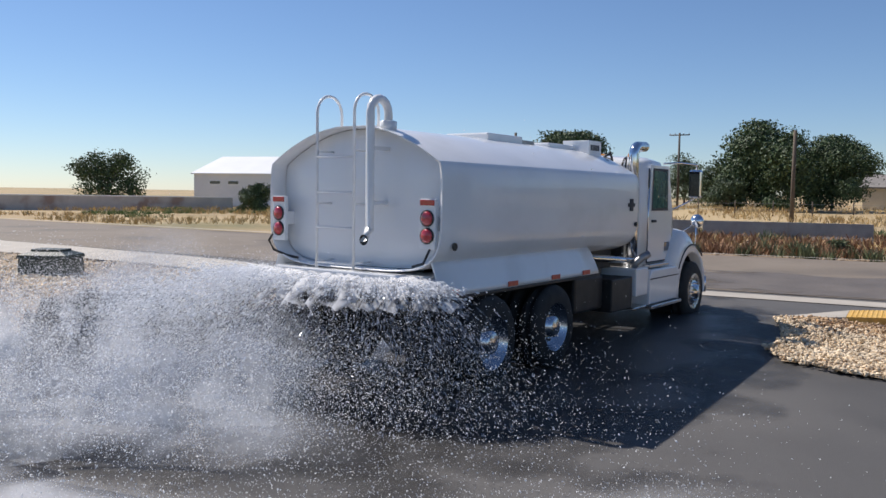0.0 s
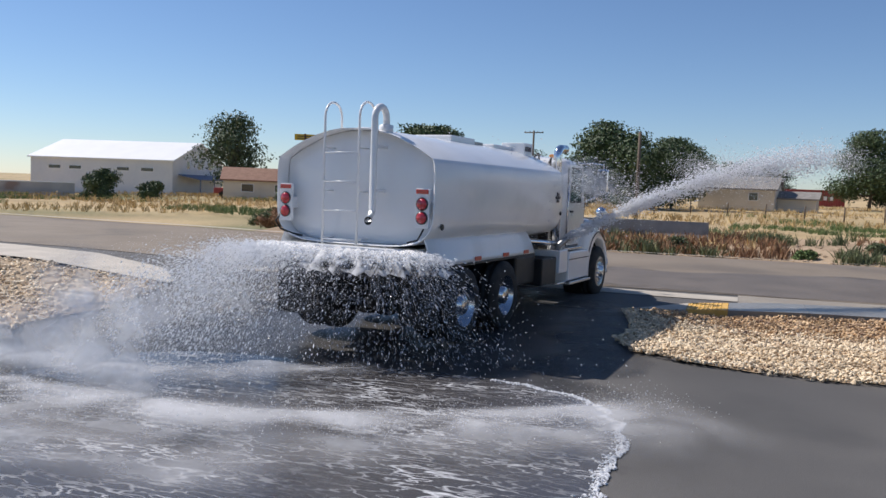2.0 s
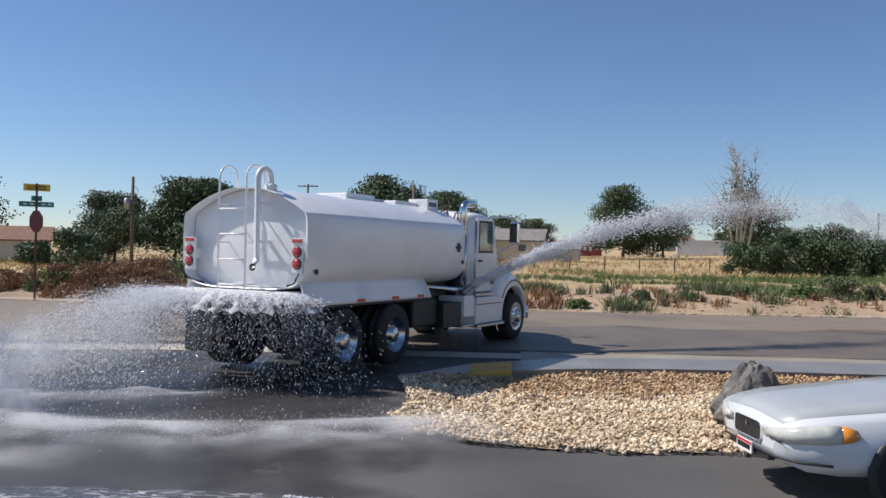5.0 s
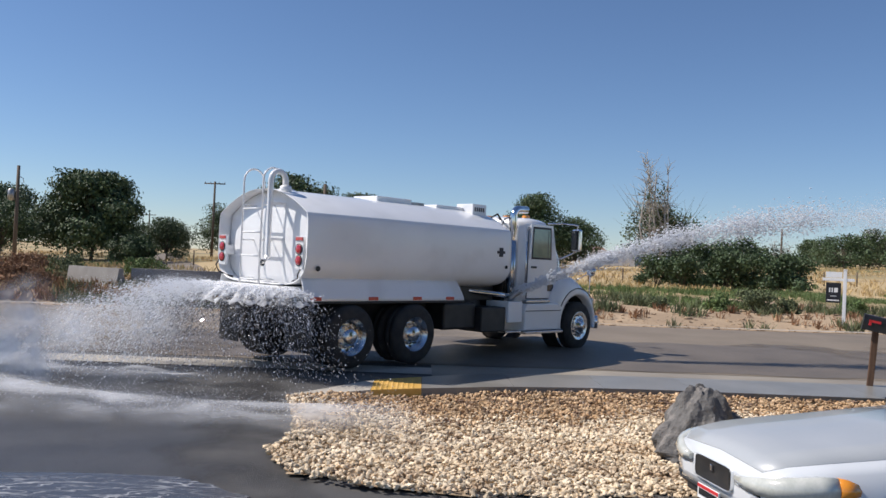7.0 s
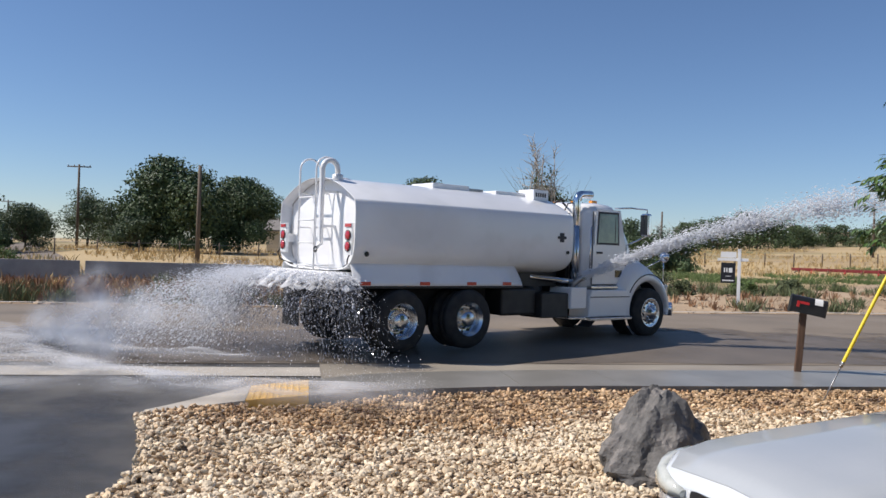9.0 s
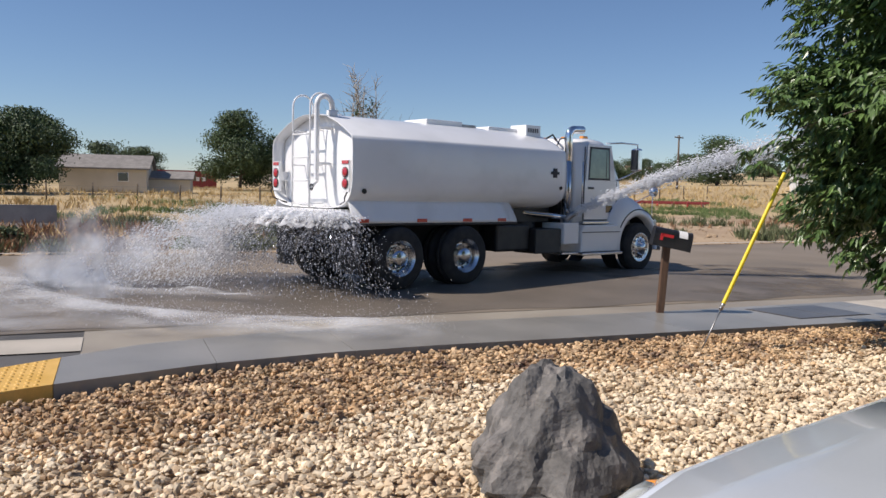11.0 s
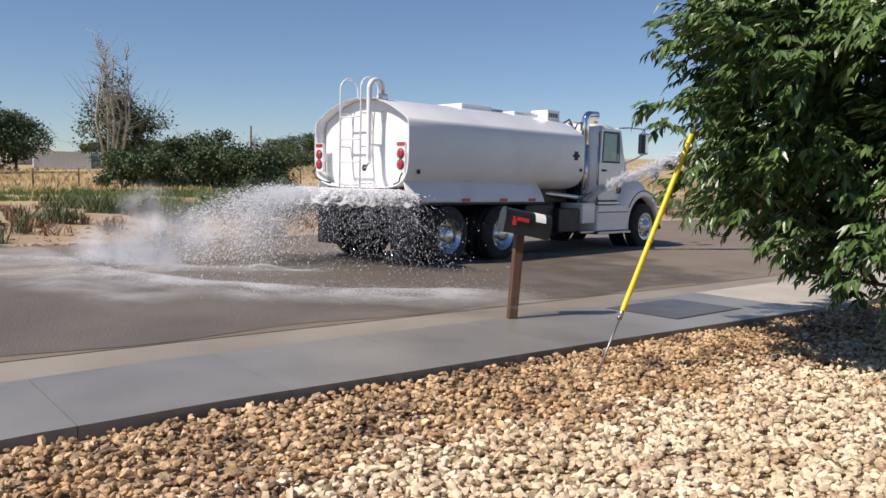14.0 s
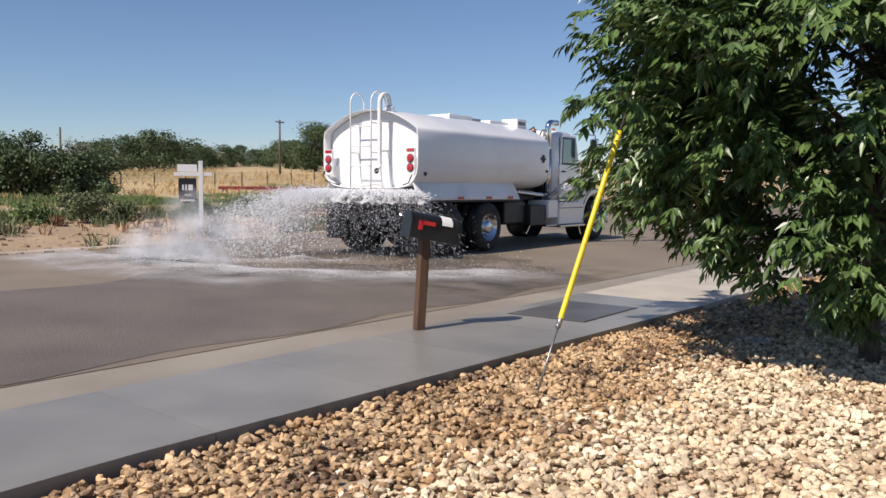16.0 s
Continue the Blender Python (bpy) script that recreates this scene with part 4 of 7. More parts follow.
        part("side_repeater", boxed(6.72, 6.86, s * 1.14 - 0.01, s * 1.14 + 0.01, 1.10, 1.13), AMBER, hood)
        hm = part("hood_mirror", smooth(lathe(bmesh.new(), [(0.0005, -0.09), (0.06, -0.08), (0.11, -0.02), (0.12, 0.0), (0.0005, 0.01)], (7.98, s * 0.98, 1.66), "x", 18, cap=False)), CHROME, hood, "round chrome hood mirror")
        part("mirror_stay", tube(bmesh.new(), [(7.7, s * 0.72, 1.42), (7.96, s * 0.97, 1.62)], 0.010), CHROME, hm)
        part("mirror_stay", tube(bmesh.new(), [(7.95, s * 0.98, 1.62), (8.0, s * 0.95, 1.12)], 0.010), CHROME, hm)
    part("grille", boxed(8.12, 8.20, -0.40, 0.40, 0.72, 1.22, bevel=0.03), CHROME, hood)
    bm = loft(bmesh.new(), [[(8.05, y, 0.42), (8.22 - 0.10 * abs(y) ** 3, y, 0.42), (8.26 - 0.10 * abs(y) ** 3, y, 0.55), (8.22 - 0.10 * abs(y) ** 3, y, 0.70), (8.05, y, 0.70)] for y in np.linspace(-1.15, 1.15, 11)])
    bp = part("bumper", bm, CHROME, t, "chrome front bumper")
    for s in (-1, 1):
        part("tow_hook", boxed(8.2, 8.38, s * 0.75 - 0.05, s * 0.75 + 0.05, 0.48, 0.58, bevel=0.02), BLACK, bp)
    # exhaust stack and air plumbing behind the cab
    bm = tube(bmesh.new(), [(5.22, -0.93, 0.95), (5.22, -0.93, 2.64)] + arc((5.36, -0.93, 2.68), (-1, 0, 0), (0, 0, 1), 0.14, 0, 80, 6) + [(5.62, -0.93, 2.83)], 0.076, 16)
    stk = part("exhaust_pipe", bm, CHROME, t, "curved chrome exhaust stack")
    part("stack_mouth", lathe(bmesh.new(), [(0.070, 0), (0.0005, 0.002)], (5.623, -0.93, 2.83), "x", 16, cap=False), BLACK, stk)
    part("heat_shield", tube(bmesh.new(), [(5.18, -0.95, 1.15), (5.18, -0.95, 2.2)], 0.088, 16), ALU, stk)
    part("headache_frame", boxed(5.06, 5.14, -0.85, 0.85, 1.0, 2.45), BLACK, t)
    part("air_line", tube(bmesh.new(), [(5.0, -0.5, 2.62), (5.12, -0.6, 2.72), (5.3, -0.55, 2.62), (5.4, -0.4, 2.66)], 0.018), BLACK, t)
    part("air_line", tube(bmesh.new(), [(4.9, -0.8, 2.3), (5.05, -0.85, 2.62), (5.25, -0.8, 2.66), (5.34, -0.75, 2.5)], 0.014), BLACK, t)
    return t


truck = build_truck()

# ---- water: rigid bursts that ride with the truck ----
rng = np.random.default_rng(7)
TRI = np.array([(1, 0.3, 0), (-0.6, 1, 0.2), (-0.4, -0.8, 1)], float)
TRIF = np.array([(0, 1, 2)])
OCT = np.array([(1, 0, 0), (-1, 0, 0), (0, 1, 0), (0, -1, 0), (0, 0, 1), (0, 0, -1)], float)
OCTF = np.array([(0, 2, 4), (2, 1, 4), (1, 3, 4), (3, 0, 4), (2, 0, 5), (1, 2, 5), (3, 1, 5), (0, 3, 5)])


def scatter(name, pos, size, along, material, parent, base=OCT, faces=OCTF, long=2.0):
    """Many small drops, stretched along their flight."""
    n = len(pos)
    d = along / (np.linalg.norm(along, axis=1, keepdims=True) + 1e-9)
    r = rng.normal(size=(n, 3))
    r -= (r * d).sum(1, keepdims=True) * d
    r /= np.linalg.norm(r, axis=1, keepdims=True) + 1e-9
    q = np.cross(d, r)
    v = base[None] * (1 + 0.3 * rng.normal(size=(n, len(base), 1)))
    s = size[:, None, None]
    w = pos[:, None] + s * (v[..., 0:1] * r[:, None] + v[..., 1:2] * q[:, None] + long * v[..., 2:3] * d[:, None])
    f = (faces[None] + (np.arange(n) * len(base))[:, None, None]).reshape(-1, 3)
    return raw(name, w.reshape(-1, 3), f, material, parent)


def flight(n, az, speed, lift, t_lo, t_hi, z0=1.16, spread=0.05, bar=1.0, x0=-0.24, side=0.0):
    """Positions and directions of drops thrown from the spray bar. az: degrees from straight back, positive to the truck's left."""
    a = np.radians(az)
    t = t_lo + (t_hi - t_lo) * rng.random(n)
    y0 = np.clip(np.sin(a), -1, 1) * bar * 0.8 + rng.normal(size=n) * 0.15 + side
    vx, vy = -np.cos(a) * speed, np.sin(a) * speed
    drag = 1 - 0.18 * t
    p = np.stack([x0 + vx * t * drag, y0 + vy * t * drag, z0 + lift * t - 4.9 * t * t], -1)
    p += rng.normal(size=(n, 3)) * (spread * (0.3 + 1.6 * t))[:, None]
    d = np.stack([vx, vy, lift - 9.8 * t], -1)
    return p, d


def wisp(parent, cx, cy, cz, rx, ry, h, material, layers=2, seed=0):
    """Low rounded veils of spray, one above the other."""
    for k in range(layers):
        f = 1 - 0.35 * k
        verts, faces = [], []
        for i in range(13):
            for j in range(13):
                u, v = i / 6 - 1, j / 6 - 1
                q = max(0.0, 1 - u * u) * max(0.0, 1 - v * v)
                z = cz + h * f * q ** 0.7 * (1 + 0.35 * noise.noise((u * 2.2, v * 2.2, seed + k * 3.1)))
                verts.append((cx + u * rx * (0.85 + 0.15 * f), cy + v * ry * (0.85 + 0.15 * f), z))
        for i in range(12):
            for j in range(12):
                o = i * 13 + j
                faces.append((o, o + 13, o + 14, o + 1))
        tagged(raw("veil", verts, faces, material, parent, True), "thin drifting veil of spray", kind="stuff")


def puffs(parent, n, mid, spread, size, seed, turn=-0.5):
    """Soft round scraps of spray hanging at all tilts."""
    g = np.random.default_rng(seed)
    for k in range(n):
        c = np.array(mid) + g.uniform(-1, 1, 3) * np.array(spread)
        rad = size * g.uniform(0.7, 1.25)
        verts = []
        for i in range(9):
            for j in range(9):
                u, v = i / 4 - 1, j / 4 - 1
                verts.append((u * rad, v * rad, 0.22 * rad * noise.noise((u * 1.5, v * 1.5, seed + k))))
        faces = [(i * 9 + j, i * 9 + j + 9, i * 9 + j + 10, i * 9 + j + 1) for i in range(8) for j in range(8)]
        o = tagged(raw("puff", verts, faces, PLUME, parent, True), "thin puff of white spray", kind="stuff")
        o.matrix_local = Matrix.Translation(c) @ Matrix.Rotation(turn + g.uniform(-0.6, 0.6), 4, "Z") @ Matrix.Rotation(g.uniform(0.8, 1.4), 4, "X")


def mist_band(parent, pts, wide, h, seed, n=48):
    """A low soft strip of mist along a bent line where the fan meets the ground."""
    pts = [Vector((x, y, 0)) for x, y in pts]
    verts, faces, uvs = [], [], []
    for i in range(n + 1):
        f = i / n * (len(pts) - 1)
        k = min(int(f), len(pts) - 2)
        p0, p1, p2, p3 = pts[max(k - 1, 0)], pts[k], pts[k + 1], pts[min(k + 2, len(pts) - 1)]
        u = f - k
        c = 0.5 * ((2 * p1) + (p2 - p0) * u + (2 * p0 - 5 * p1 + 4 * p2 - p3) * u * u + (3 * p1 - p0 - 3 * p2 + p3) * u ** 3)
        d = (0.5 * ((p2 - p0) + 2 * (2 * p0 - 5 * p1 + 4 * p2 - p3) * u + 3 * (3 * p1 - p0 - 3 * p2 + p3) * u * u)).normalized()
        nrm = Vector((-d.y, d.x, 0))
        w = wide * (0.8 + 0.5 * noise.noise((i * 0.12, seed, 0)))
        for j in range(9):
            v = j / 8
            z = 0.03 + h * math.sin(math.pi * v) * (0.8 + 0.9 * noise.noise((i * 0.22, v * 2, seed)))
            q = c + nrm * w * (v - 0.5) * 2
            verts.append((q.x, q.y, max(0.02, z)))
            uvs.append((i / n, v))
    for i in range(n):
        for j in range(8):
            o = i * 9 + j
            faces.append((o, o + 9, o + 10, o + 1))
    ob = raw("mist_band", verts, faces, BAND, parent, True)
    lay = ob.data.uv_layers.new(name="strip")
    for lp in ob.data.loops:
        lay.data[lp.index].uv = uvs[lp.vertex_index]
    return tagged(ob, "low band of white mist over the ground", kind="stuff")


def build_spray():
    w = thing("water_spray", "fan of white spray water behind the tanker", "water spray")
    # where the outer and the inner fan strike the ground
    outer = [(-0.9, -4.4), (-1.9, -3.6), (-2.9, -2.5), (-3.65, -0.8), (-3.9, 1.2), (-3.8, 3.2), (-3.2, 4.8)]
    for k, (wide, h) in enumerate(((0.55, 0.05), (0.85, 0.09), (1.25, 0.06))):
        mist_band(w, [(x * (1 + 0.05 * k), y * (1 + 0.05 * k)) for x, y in outer], wide, h, 2.0 + 5 * k)
    inner = [(-1.2, -1.3), (-1.9, -0.6), (-2.6, 0.3), (-3.1, 1.6), (-2.9, 3.0), (-2.2, 4.2)]
    for k, (wide, h) in enumerate(((0.42, 0.05), (0.70, 0.08))):
        mist_band(w, [(x - 0.1 * k, y + 0.1 * k) for x, y in inner], wide, h, 31.0 + 5 * k)
    mist_band(w, [(-4.6, -2.6), (-5.0, -0.4), (-5.1, 1.6), (-4.6, 4.2)], 0.8, 0.06, 47.0)
    puffs(w, 6, (-1.9, 1.1, 0.66), (1.1, 0.5, 0.22), 0.50, 9)
    puffs(w, 6, (-3.3, 1.4, 0.30), (0.8, 1.2, 0.12), 0.62, 19)
    # unbroken water where it leaves the spray heads
    for lift, reach, dz in ((0.75, 2.9, 0.0), (1.0, 2.4, 0.03)):
        verts, faces = [], []
        for i in range(61):
            a = radians(-108 + 3.4 * i)
            for j in range(9):
                tt = 0.034 * j
                v = (reach + 0.35 * math.sin(i * 1.9)) * (1 - 0.18 * tt) * tt
                verts.append((-0.24 - math.cos(a) * v, max(-1, min(1, math.sin(a))) * 0.8 + math.sin(a) * v, 1.17 + dz + lift * tt - 4.9 * tt * tt + 0.03 * math.sin(i * 2.7 + j)))
        for i in range(60):
            for j in range(8):
                o = i * 9 + j
                faces.append((o, o + 9, o + 10, o + 1))
        tagged(raw("water_sheet", verts, faces, SHEET, w, True), "white sheet of water leaving the spray heads", kind="stuff")
    # the near curtain: glassy lumps and strings that drop beside the wheels
    n = 11000
    az = rng.uniform(-105, 60, n)
    p, d = flight(n, az, rng.uniform(1.2, 3.4, n), rng.uniform(0.0, 0.7, n), 0.05, 0.60)
    ok = p[:, 2] > 0.02
    tagged(scatter("falling_water", p[ok], rng.uniform(0.002, 0.008, ok.sum()), d[ok], DROP, w, long=2.6), kind="stuff")
    n = 2000
    p, d = flight(n, rng.uniform(-105, 75, n), rng.uniform(1.6, 3.9, n), rng.uniform(0.0, 0.8, n), 0.12, 0.62, spread=0.1)
    ok = p[:, 2] > 0.02
    tagged(scatter("bright_spatter", p[ok], 0.002 + 0.006 * rng.random(ok.sum()) ** 2.5, d[ok], FOAM, w, long=1.7), kind="stuff")
    n = 15000
    p, d = flight(n, rng.uniform(-106, 96, n), rng.uniform(1.6, 3.6, n), rng.uniform(0.6, 1.1, n), 0.0, 0.20, spread=0.04)
    tagged(scatter("white_crown", p, rng.uniform(0.005, 0.013, n), d, FOAM, w, long=2.0), kind="stuff")
    # ropes of water that the crown breaks into
    n = 900
    p, d = flight(n, rng.uniform(-105, 90, n), rng.uniform(1.8, 3.4, n), rng.uniform(0.3, 0.8, n), 0.16, 0.40, spread=0.05)
    tagged(scatter("water_ropes", p, rng.uniform(0.004, 0.009, n), d, DROP, w, long=6.0), kind="stuff")
    # the long throw to the rear and the far side
    n = 16000
    az = np.clip(14 + 17 * rng.normal(size=n), -30, 70)
    p, d = flight(n, az, rng.uniform(2.2, 6.0, n), rng.uniform(0.4, 1.2, n), 0.03, 0.62, spread=0.08, side=0.55)
    ok = p[:, 2] > 0.02
    tagged(scatter("thrown_sheet", p[ok], 0.0025 + 0.007 * rng.random(ok.sum()) ** 2, d[ok], FOAM, w, long=2.4), kind="stuff")
    n = 1800
    p, d = flight(n, rng.uniform(-85, 85, n), rng.uniform(3.5, 8.0, n), rng.uniform(0.2, 1.0, n), 0.15, 0.64, spread=0.12)
    ok = p[:, 2] > 0.02
    tagged(scatter("flung_spatter", p[ok], 0.002 + 0.005 * rng.random(ok.sum()) ** 2, d[ok], FOAM, w, long=1.5), kind="stuff")
    n = 90000
    az = np.clip(16 + 20 * rng.normal(size=n), -40, 80)
    p, d = flight(n, az, rng.uniform(2.2, 6.6, n), rng.uniform(0.3, 1.1, n), 0.08, 0.66, spread=0.16, side=0.5)
    ok = p[:, 2] > 0.02
    tagged(scatter("drifting_mist", p[ok], rng.uniform(0.0015, 0.004, ok.sum()), d[ok], MIST, w, TRI, TRIF, long=1.6), kind="stuff")
    # fine spatter along the line where the outer fan lands
    m = 12000
    a = np.radians(rng.uniform(-80, 78, m))
    r = 4.0 + 0.30 * rng.normal(size=m) + 0.2 * np.sin(a * 3) + 0.10 * np.sin(a * 17)
    p = np.stack([-0.1 - np.cos(a) * r, np.sin(a) * r, 0.03 + np.abs(rng.normal(size=m)) * 0.08], -1)
    tagged(scatter("ground_splash", p, rng.uniform(0.002, 0.0055, m), rng.normal(size=(m, 3)), MIST, w, TRI, TRIF, long=1.6), kind="stuff")
    return w


# a drifting cloud of mist that settles on the driveway
cloud = thing("mist_cloud", "cloud of fine white spray settling on asphalt", "water mist")
nm = 210000
q = rng.normal(size=(nm, 3)) * np.array([1.9, 1.2, 0.28]) + np.array([-14.4, -11.0, 0.2])
q[:, 2] += np.clip(-(q[:, 0] + 12.5) * 0.05, -0.2, 0.4)
q = q[(q[:, 2] > -0.3) & (np.hypot(q[:, 0] + 7.6, q[:, 1] + 16.3) > 2.6)]
tagged(scatter("haze", q, rng.uniform(0.0022, 0.006, len(q)), rng.normal(size=q.shape), MIST, cloud, TRI, TRIF, long=1.6), kind="stuff")

puffs(cloud, 8, (-14.9, -9.9, 0.30), (1.3, 0.9, 0.30), 0.95, 29, 0.7)
puffs(cloud, 8, (-13.7, -11.4, 0.0), (1.7, 0.6, 0.16), 0.85, 39, 0.7)
wisp(cloud, -13.2, -11.6, -0.22, 2.6, 1.3, 0.14, WISP, 1, 3)

JET_AZ, JET_SPEED, JET_LIFT, JET_FALL = -38, 9.5, 4.3, 2.6


def jet_at(t):
    a = radians(JET_AZ)
    return Vector((5.2 + math.cos(a) * JET_SPEED * t, -1.22 + math.sin(a) * JET_SPEED * t, 1.26 + JET_LIFT * t - JET_FALL * t * t))


def build_jet():
    """The side jet in lengths that shoot out one behind the other once the valve opens."""
    out = []
    for k in range(8):
        t0, t1 = 0.16 * k, 0.16 * (k + 1)
        w = thing("water_jet", "white burst of water shot forward from the cab side", "water jet", "side jet")
        c = jet_at((t0 + t1) / 2)
        n = 5200 if k < 4 else 1500
        t = t0 + (t1 - t0) * (rng.random(n) * 1.25 - 0.12)
        az = np.radians(JET_AZ + rng.normal(size=n) * 1.5)
        sp, lift = JET_SPEED + rng.normal(size=n) * 0.3, JET_LIFT + rng.normal(size=n) * 0.22
        t = np.maximum(t, 0)
        p = np.stack([5.2 + np.cos(az) * sp * t, -1.22 + np.sin(az) * sp * t, 1.26 + lift * t - JET_FALL * t * t], -1)
        p += rng.normal(size=(n, 3)) * (0.045 + 0.09 * t)[:, None] - np.array(c)
        d = np.stack([np.cos(az) * sp, np.sin(az) * sp, lift - 2 * JET_FALL * t], -1)
        big = 0.014 if k < 4 else 0.010
        tagged(scatter("stream", p, (0.12 + 0.88 * rng.random(n) ** 2) * big, d, FOAM, w, long=2.4), kind="stuff")
        if k > 3:
            m = 13000
            t = t0 + (t1 - t0) * (rng.random(m) * 1.6 - 0.3)
            q = np.array([jet_at(x) for x in t]) + rng.normal(size=(m, 3)) * (0.19 * t)[:, None] - np.array(c)
            tagged(scatter("haze", q, rng.uniform(0.002, 0.006, m), rng.normal(size=(m, 3)), MIST, w, TRI, TRIF, long=1.6), kind="stuff")
        if k > 5:
            puffs(w, 2, (0, 0, 0.02), (0.35, 0.25, 0.10), 0.10 + 0.07 * k, 50 + k)
        out.append((w, c))
    return out


spray, jets = build_spray(), build_jet()

# ---- things on the near side ----


def build_boulder():
    r = thing("boulder", "jagged dark grey basalt boulder in river rock", "boulder", at=pose(-4.68, -5.35, -0.24, 0, 0, 20))
    bm = bmesh.new()
    bmesh.ops.create_icosphere(bm, subdivisions=5, radius=1.0)
    for v in bm.verts:
        p = v.co.copy()
        k = 1 + 0.16 * noise.noise(p * 1.3 + Vector((3, 1, 7))) + 0.09 * noise.noise(p * 3.1) + 0.04 * noise.noise(p * 8.0)
        cell = noise.voronoi(p * 1.9 + Vector((0.3, 0.7, 0.2)))[0]
        k += 0.22 * (cell[1] - cell[0]) - 0.10
        up = max(0.0, p.z)
        q = Vector((p.x * (0.60 - 0.27 * up), p.y * (0.50 - 0.2 * up), p.z * 0.67 if p.z > 0 else p.z * 0.3)) * k
        v.co = Vector((q.x - 0.05 * up, q.y, q.z + 0.22))
    bmesh.ops.triangulate(bm, faces=bm.faces)
    part("rock_body", bm, BASALT, r)
    return r


build_boulder()


def nod(bm):
    """Tips the box up at its door on the leaning post."""
    bmesh.ops.rotate(bm, verts=bm.verts, cent=(0, 0, 0.95), matrix=Matrix.Rotation(radians(7), 3, "Y"))
    return bm


def build_mailbox():
    t = thing("mailbox", "black mailbox with red flag on stained wooden post", "mailbox", at=pose(0, 0, 0, 0, 0, -24) @ pose(0, 0, 0, 0, 3.5, 0))
    part("post", boxed(-0.05, 0.05, -0.05, 0.05, -0.1, 0.95, bevel=0.008), POST_WOOD, t, "brown-stained square wooden post")
    prof = [(-0.115, 0.0), (0.115, 0.0), (0.115, 0.15)] + [(0.115 * math.cos(radians(a)), 0.15 + 0.115 * math.sin(radians(a))) for a in range(15, 180, 15)] + [(-0.115, 0.15)]
    bm = loft(bmesh.new(), [[(x, y, z + 0.94) for y, z in prof] for x in (-0.20, -0.19, 0.29, 0.30)], shade=False)
    b = part("box", nod(bm), BLACK_METAL, t)
    bm = loft(bmesh.new(), [[(x, y * 1.05, 0.935 + z * 1.04) for y, z in prof] for x in (-0.225, -0.20)], shade=False)
    part("door", nod(bm), BLACK_METAL, t)
    bm = loft(bmesh.new(), [[(x, y * 1.05, 0.935 + z * 1.04) for y, z in prof] for x in (0.295, 0.312)], shade=False)
    part("back_plate", nod(bm), BLACK_METAL, t)
    bm = box(bmesh.new(), -0.12, 0.04, -0.132, -0.120, 1.085, 1.125)
    box(bm, -0.14, -0.10, -0.132, -0.120, 1.03, 1.125)
    part("flag", nod(bm), RED_PAINT, t, "red signal flag")
    bm = loft(bmesh.new(), [[(x, 0.1185 * math.cos(radians(a)), 1.09 + 0.1185 * math.sin(radians(a))) for a in list(range(20, 171, 15))] + [(x, 0.1155 * math.cos(radians(a)), 1.09 + 0.1155 * math.sin(radians(a))) for a in list(range(170, 19, -15))] for x in (0.12, 0.24)], shade=False)
    part("paper_sticker", nod(bm), WHITE_PAPER, t, "white paper band over the top")
    return t


build_mailbox()


def build_guard():
    g = thing("guy_wire_guard", "yellow plastic guy-wire guard on steel anchor rod", "guy guard")
    foot, top = Vector((-1.01, -2.14, -0.12)), Vector((-0.02, -2.26, 1.95))
    d = (top - foot)
    part("anchor_rod", tube(bmesh.new(), [foot, foot + d * 0.25], 0.009), GALV, g, "steel anchor rod")
    part("eye_nut", lathe(bmesh.new(), [(0.010, -0.016), (0.024, -0.010), (0.024, 0.010), (0.010, 0.016)], foot + d * 0.25, "y", 14), GALV, g)
    part("wire_clamp", tube(bmesh.new(), [foot + d * 0.245, foot + d * 0.29], 0.022), GALV, g)
    part("guard_tube", tube(bmesh.new(), [foot + d * 0.275, foot + d * 0.28, foot + d * 0.99, foot + d], 0.0225, 14), YELLOW, g, "yellow plastic sleeve")
    for k in (0.35, 0.55, 0.75, 0.93):
        part("sleeve_ring", tube(bmesh.new(), [foot + d * k, foot + d * (k + 0.006)], 0.0235, 14), YELLOW, g)
    part("guy_wire", tube(bmesh.new(), [foot + d * 0.99, foot + d * 3.6], 0.005, 6), GALV, g, "twisted steel guy wire")
    return g


build_guard()


def lid(name, x, y, w, l, rz, z, label):
    t = thing(name, label, "utility lid", at=pose(x, y, z, 0, 0, rz))
    part("rim", boxed(-w / 2, w / 2, -l / 2, l / 2, -0.03, 0.012, bevel=0.004), GREY_LID, t)
    part("cover", boxed(-w / 2 + 0.03, w / 2 - 0.03, -l / 2 + 0.03, l / 2 - 0.03, 0.0, 0.018, bevel=0.004), GREY_LID, t)
    return t


lid("valve_lid", 2.35, -2.55, 0.55, 0.40, -8, -0.10, "grey utility lid set in river rock")
vl = thing("vault_lid", "large dark wet utility lid in the pavement", "utility lid", at=pose(2.25, -0.47, 0.012, 0, 0, 4))
part("rim", boxed(-0.72, 0.72, -0.50, 0.50, -0.03, 0.004, bevel=0.001), SEAM, vl)
for sx in (-1, 1):
    part("cover", boxed(sx * 0.345 - 0.34, sx * 0.345 + 0.34, -0.48, 0.48, -0.02, 0.010, bevel=0.003), PUDDLE, vl)

